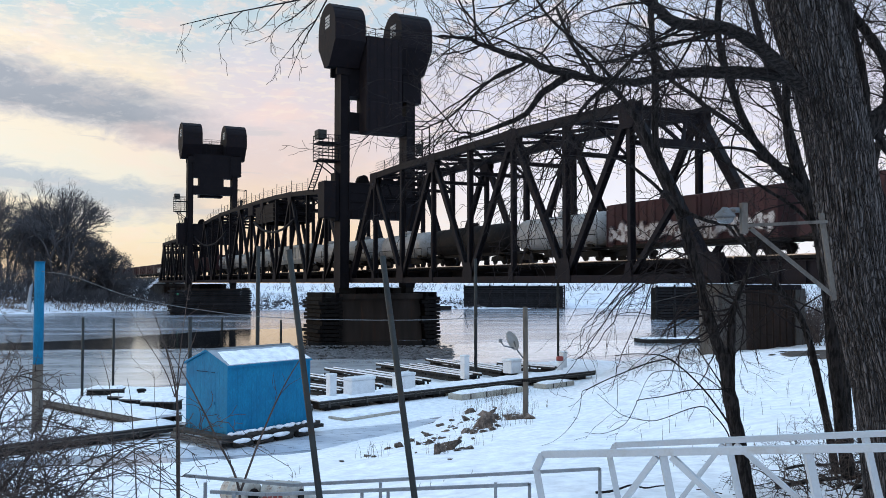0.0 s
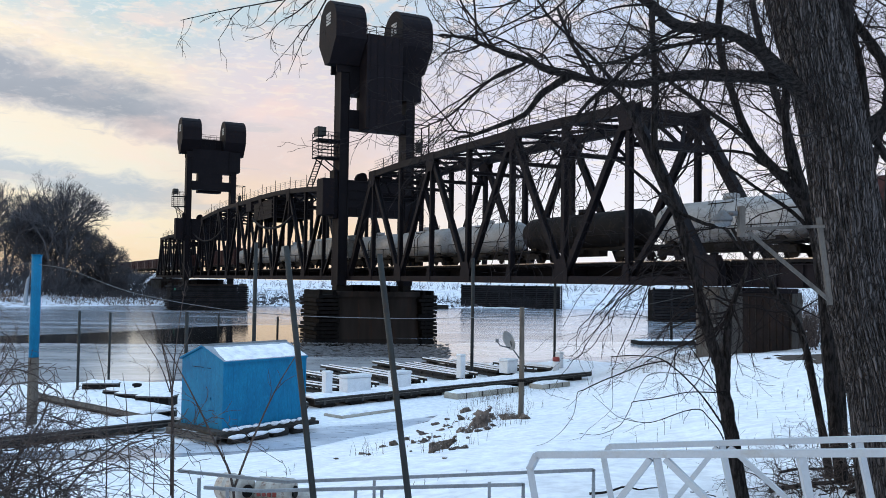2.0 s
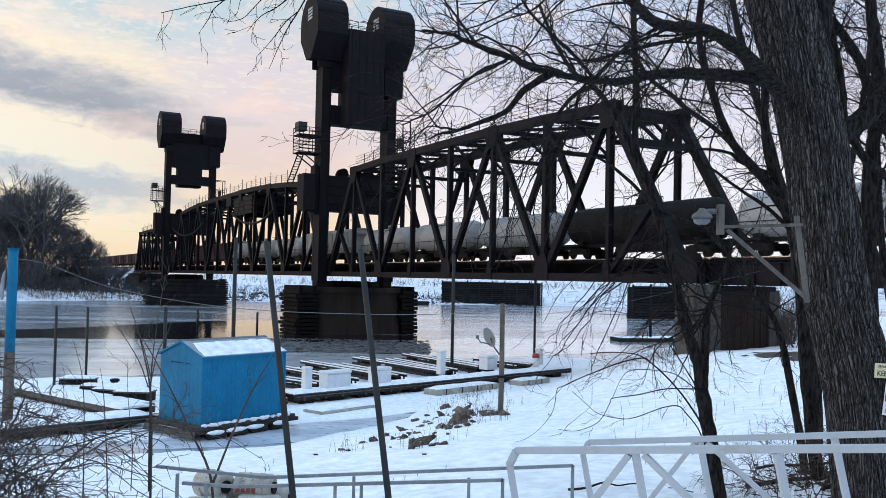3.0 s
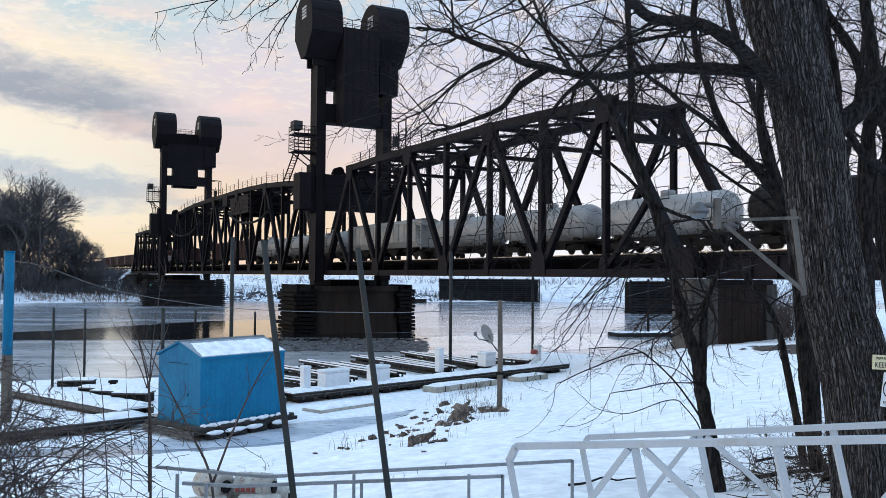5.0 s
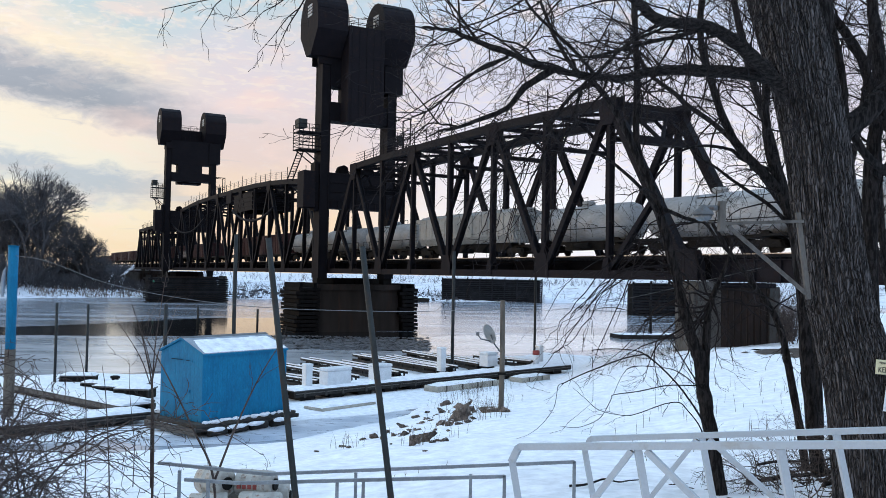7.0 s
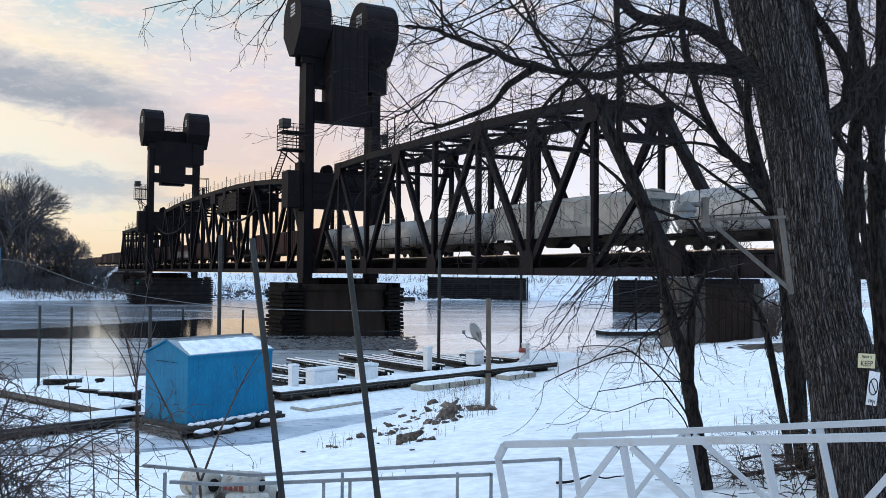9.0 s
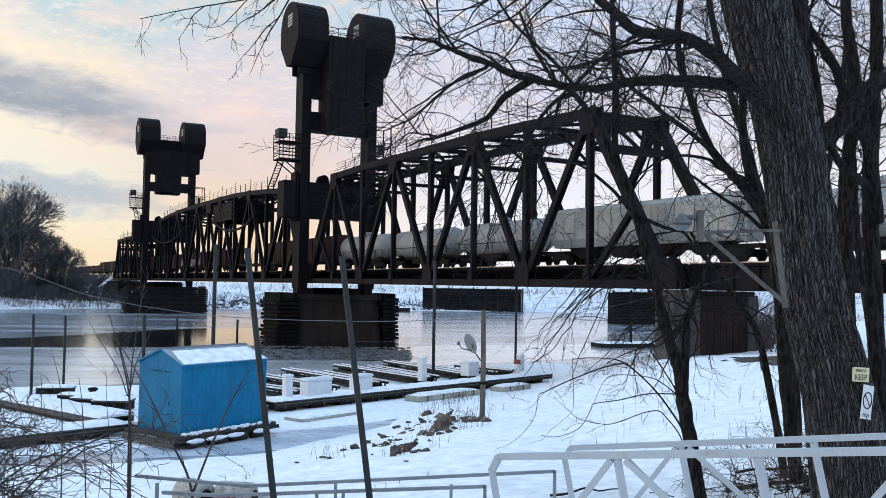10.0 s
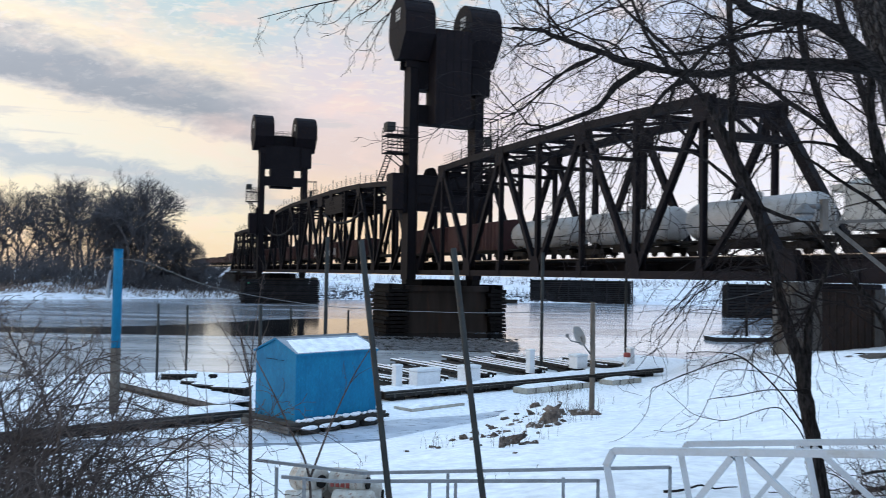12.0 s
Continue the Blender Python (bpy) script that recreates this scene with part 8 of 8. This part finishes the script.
def far_brush():
    rng = random.Random(67)
    bm = bmesh.new()
    for _ in range(1100):
        x = rng.choice((-60, -48, -40, -20, 5, 30, -75, -90)) + rng.gauss(0, 7)
        y = far_line(x) + rng.uniform(1, 26)
        h = rng.uniform(0.6, 2.6)
        q, s = wander(rng, (x, y, far_z(x, y) - 0.1), (rng.gauss(0, 0.4), 0, 1), h, 0.07, 0.03, 0.2, 0, 3)
        tube(bm, q, s, 3, False)
    tagged(part("bank_brush", bm, "fartree"), "dry brush on the far bank", "brush", kind="stuff")
    bm = bmesh.new()
    for k in range(12500):
        x = rng.uniform(-230, -70) if k < 5200 else rng.uniform(-190, -104)
        y = far_line(x) + rng.uniform(3, 24)
        if noise.noise((x * 0.11, y * 0.16, 5)) < (-0.12 if k < 5200 else -0.3):
            continue
        h = rng.uniform(0.3, 1.3)
        q, s = wander(rng, (x, y, far_z(x, y) - 0.1), (rng.gauss(0, 0.6), rng.gauss(0, 0.3), 1), h, 0.09, 0.03, 0.2, -0.1, 2)
        tube(bm, q, s, 3, False)
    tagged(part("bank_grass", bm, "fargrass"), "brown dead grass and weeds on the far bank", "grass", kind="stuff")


far_brush()


def far_stones():
    """Riprap along the far shore, half under snow."""
    rng = random.Random(71)
    bm = bmesh.new()
    for _ in range(1500):
        x = rng.uniform(-72, 34)
        y = far_line(x) + rng.uniform(-1, 17)
        if noise.noise((x * 0.09, y * 0.16, 8)) < -0.05:
            continue
        r = 0.15 + 0.55 * rng.random() ** 2
        m = pose(x, y, far_z(x, y), rng.uniform(-30, 30), rng.uniform(-30, 30), rng.uniform(0, 360)) @ Matrix.Diagonal((r * rng.uniform(0.8, 1.9), r, r * rng.uniform(0.5, 0.9), 1))
        v = [bm.verts.new(m @ Vector(c)) for c in ((-1, 0, 0), (0, -1, -0.2), (1, 0, 0), (0, 1, 0), (0.2, 0.1, 1), (-0.1, 0, -1))]
        for a, b in ((0, 1), (1, 2), (2, 3), (3, 0)):
            bm.faces.new((v[a], v[b], v[4]))
            bm.faces.new((v[b], v[a], v[5]))
    tagged(part("far_riprap", bm, "fartree"), "dark stones along the snowy far shore", "stones", kind="stuff")


far_stones()


def understory():
    rng = random.Random(68)
    bm = bmesh.new()
    for k in range(3900):
        x = rng.uniform(-230, -74) if k < 3000 else rng.uniform(-106, -76)
        y = far_line(x) + (rng.uniform(15, 40) if x > -104 else rng.uniform(9, 36))
        h = rng.uniform(2.0, 9.0) if x < -100 else rng.uniform(1.2, 4.2) * (1 if x < -92 else 0.6)
        q, s = wander(rng, (x, y, far_z(x, y) - 0.1), (rng.gauss(0, 0.3), 0, 1), h, 0.10, 0.05, 0.16, 0, 4)
        tube(bm, q, s, 3, False)
        for _ in range(4):
            p2, s2 = wander(rng, q[rng.randint(1, 3)], off(rng, (0, 0, 1), 20, 75), h * 0.45, 0.06, 0.04, 0.15, 0.03, 2)
            tube(bm, p2, s2, 3, False)
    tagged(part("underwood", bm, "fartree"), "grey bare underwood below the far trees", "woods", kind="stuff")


understory()


def embankment_brush():
    rng = random.Random(70)
    bm = bmesh.new()
    for _ in range(1500):
        s = 282 + 185 * rng.random() ** 1.3
        p = BRIDGE @ Vector((rng.uniform(37.0, 41.2), s, 0))
        z = max(far_z(p.x, p.y), 0.2) + max(0.0, (BRIDGE.inverted() @ p).x - 36) * 0.5
        h = rng.uniform(1.0, 3.6)
        q, t = wander(rng, (p.x, p.y, z - 0.2), (rng.gauss(0, 0.35), 0, 1), h, 0.09, 0.05, 0.16, 0, 3)
        tube(bm, q, t, 3, False)
        for _ in range(4):
            p2, s2 = wander(rng, q[rng.randint(1, 2)], off(rng, (0, 0, 1), 20, 75), h * 0.5, 0.06, 0.04, 0.15, 0.03, 2)
            tube(bm, p2, s2, 3, False)
    tagged(part("embankment_brush", bm, "fartree"), "bare brush along the railway embankment", "brush", kind="stuff")


embankment_brush()


# ---- wires ----
def wire(pts, r, label, mat="railgrey", group="wires"):
    bm = bmesh.new()
    tube(bm, smooth_path(pts, 8), r, 5)
    tagged(part("wire", bm, mat), label, "cable", group=group)


wire(((-20.4, 43.9, 8.27), (-17.84, 42.00, 7.98), (-13.86, 40.00, 6.92), (-8.23, 38.00, 6.23), (-1.96, 36.00, 6.14), (3.15, 34.05, 6.38)), 0.015, "slack grey cable strung from the blue pile to the dish post")
wire(((-20.4, 43.6, 8.27), (-20.9, 43.2, 8.22), (-21.5, 42.6, 7.75), (-22.3, 42.0, 6.9), (-23.4, 41.2, 6.2)), 0.015, "slack end of grey cable hanging by the blue post")
wire(((3.21, 34.0, 6.3), (4.0, 28.0, 6.6), (4.6, 20.0, 7.2), (5.2, 13.2, 7.9)), 0.006, "thin dark cable running from the dish post to the trees", "pipe")


# ---- yard lamp and signs on the old tree ----
def yard_lamp():
    root = thing("yard_lamp", "grey wooden bracket with a yard lamp fixed to the old tree", "lamp")
    bm = bmesh.new()
    beam(bm, (4.25, 9.75, 8.48), (4.40, 9.80, 7.50), 0.055, 0.04, (1, 0, 0))
    part("upright", bm, "oldboard", root)
    bm = bmesh.new()
    beam(bm, (3.36, 9.6, 8.33), (4.30, 9.72, 8.38), 0.034, 0.04, (0, 0, 1))
    part("arm", bm, "oldboard", root)
    bm = bmesh.new()
    beam(bm, (3.40, 9.6, 8.30), (4.36, 9.76, 7.56), 0.036, 0.04, (0, 0, 1))
    part("brace", bm, "oldboard", root)
    bm = bmesh.new()
    box(bm, 3.29, 3.36, 9.55, 9.64, 8.24, 8.58, bevel=0.01)
    part("mount", bm, "oldboard", root)
    bm = bmesh.new()
    tube(bm, [(3.28, 9.6, 8.50), (3.20, 9.6, 8.50), (3.14, 9.6, 8.49)], 0.03, 8)
    tube(bm, [(3.12, 9.6, 8.53), (3.12, 9.6, 8.50), (3.12, 9.6, 8.46), (3.12, 9.6, 8.42)], [0.03, 0.05, 0.105, 0.115], 18)
    part("head", bm, "railgrey", root)
    bm = bmesh.new()
    tube(bm, [(3.12, 9.6, 8.417), (3.12, 9.6, 8.37), (3.12, 9.6, 8.35)], [0.10, 0.085, 0.04], 18)
    part("lens", bm, "glassy", root)


yard_lamp()


def words(text, size, mat, parent, m, name="lettering"):
    cu = bpy.data.curves.new(name, "FONT")
    cu.body, cu.size, cu.align_x, cu.align_y, cu.extrude = text, size, "CENTER", "CENTER", 0.001
    cu.materials.append(M[mat])
    ob = new(name, cu)
    ob.parent, ob.matrix_basis = parent, m
    return ob


def signs():
    m = pose(5.43, 10.075, 6.715, 90, 4, 20)
    root = thing("keep_out_sign", "small pale yellow metal notice nailed to the bark", "sign", m)
    bm = bmesh.new()
    box(bm, -0.135, 0.135, -0.085, 0.085, -0.004, 0.0, bevel=0.001)
    part("plate", bm, "sign", root)
    words("KEEP", 0.092, "ink", root, pose(0, -0.034, 0.003))
    words("PRIVATE", 0.045, "ink", root, pose(0, 0.045, 0.003))
    m = pose(5.51, 10.085, 6.39, 90, 10, 22)
    root = thing("no_fishing_sign", "narrow white metal notice nailed below the yellow one", "sign", m)
    bm = bmesh.new()
    box(bm, -0.09, 0.09, -0.20, 0.20, -0.004, 0.0, bevel=0.001)
    part("plate", bm, "signwhite", root)
    bm = bmesh.new()
    ring = [(0.07 * math.cos(a), 0.02 + 0.095 * math.sin(a), 0.002) for a in [math.tau * k / 24 for k in range(25)]]
    tube(bm, ring, 0.008, 5)
    tube(bm, [(-0.05, 0.085, 0.002), (0.05, -0.045, 0.002)], 0.007, 5)
    part("ring", bm, "ink", root)
    words("FISH", 0.06, "ink", root, pose(0, -0.155, 0.003))


signs()


def motions():
    """The train rolls towards the near bank and slows a little."""
    for root, y in TRAIN:
        walk(root, [(t, BRIDGE @ pose(MID, y - (SPEED - SLOWING * t) * t, RAIL_Z)) for t in (0.0, 2.0, 4.0, 6.0, 8.0, 10.0, 12.0)])


motions()
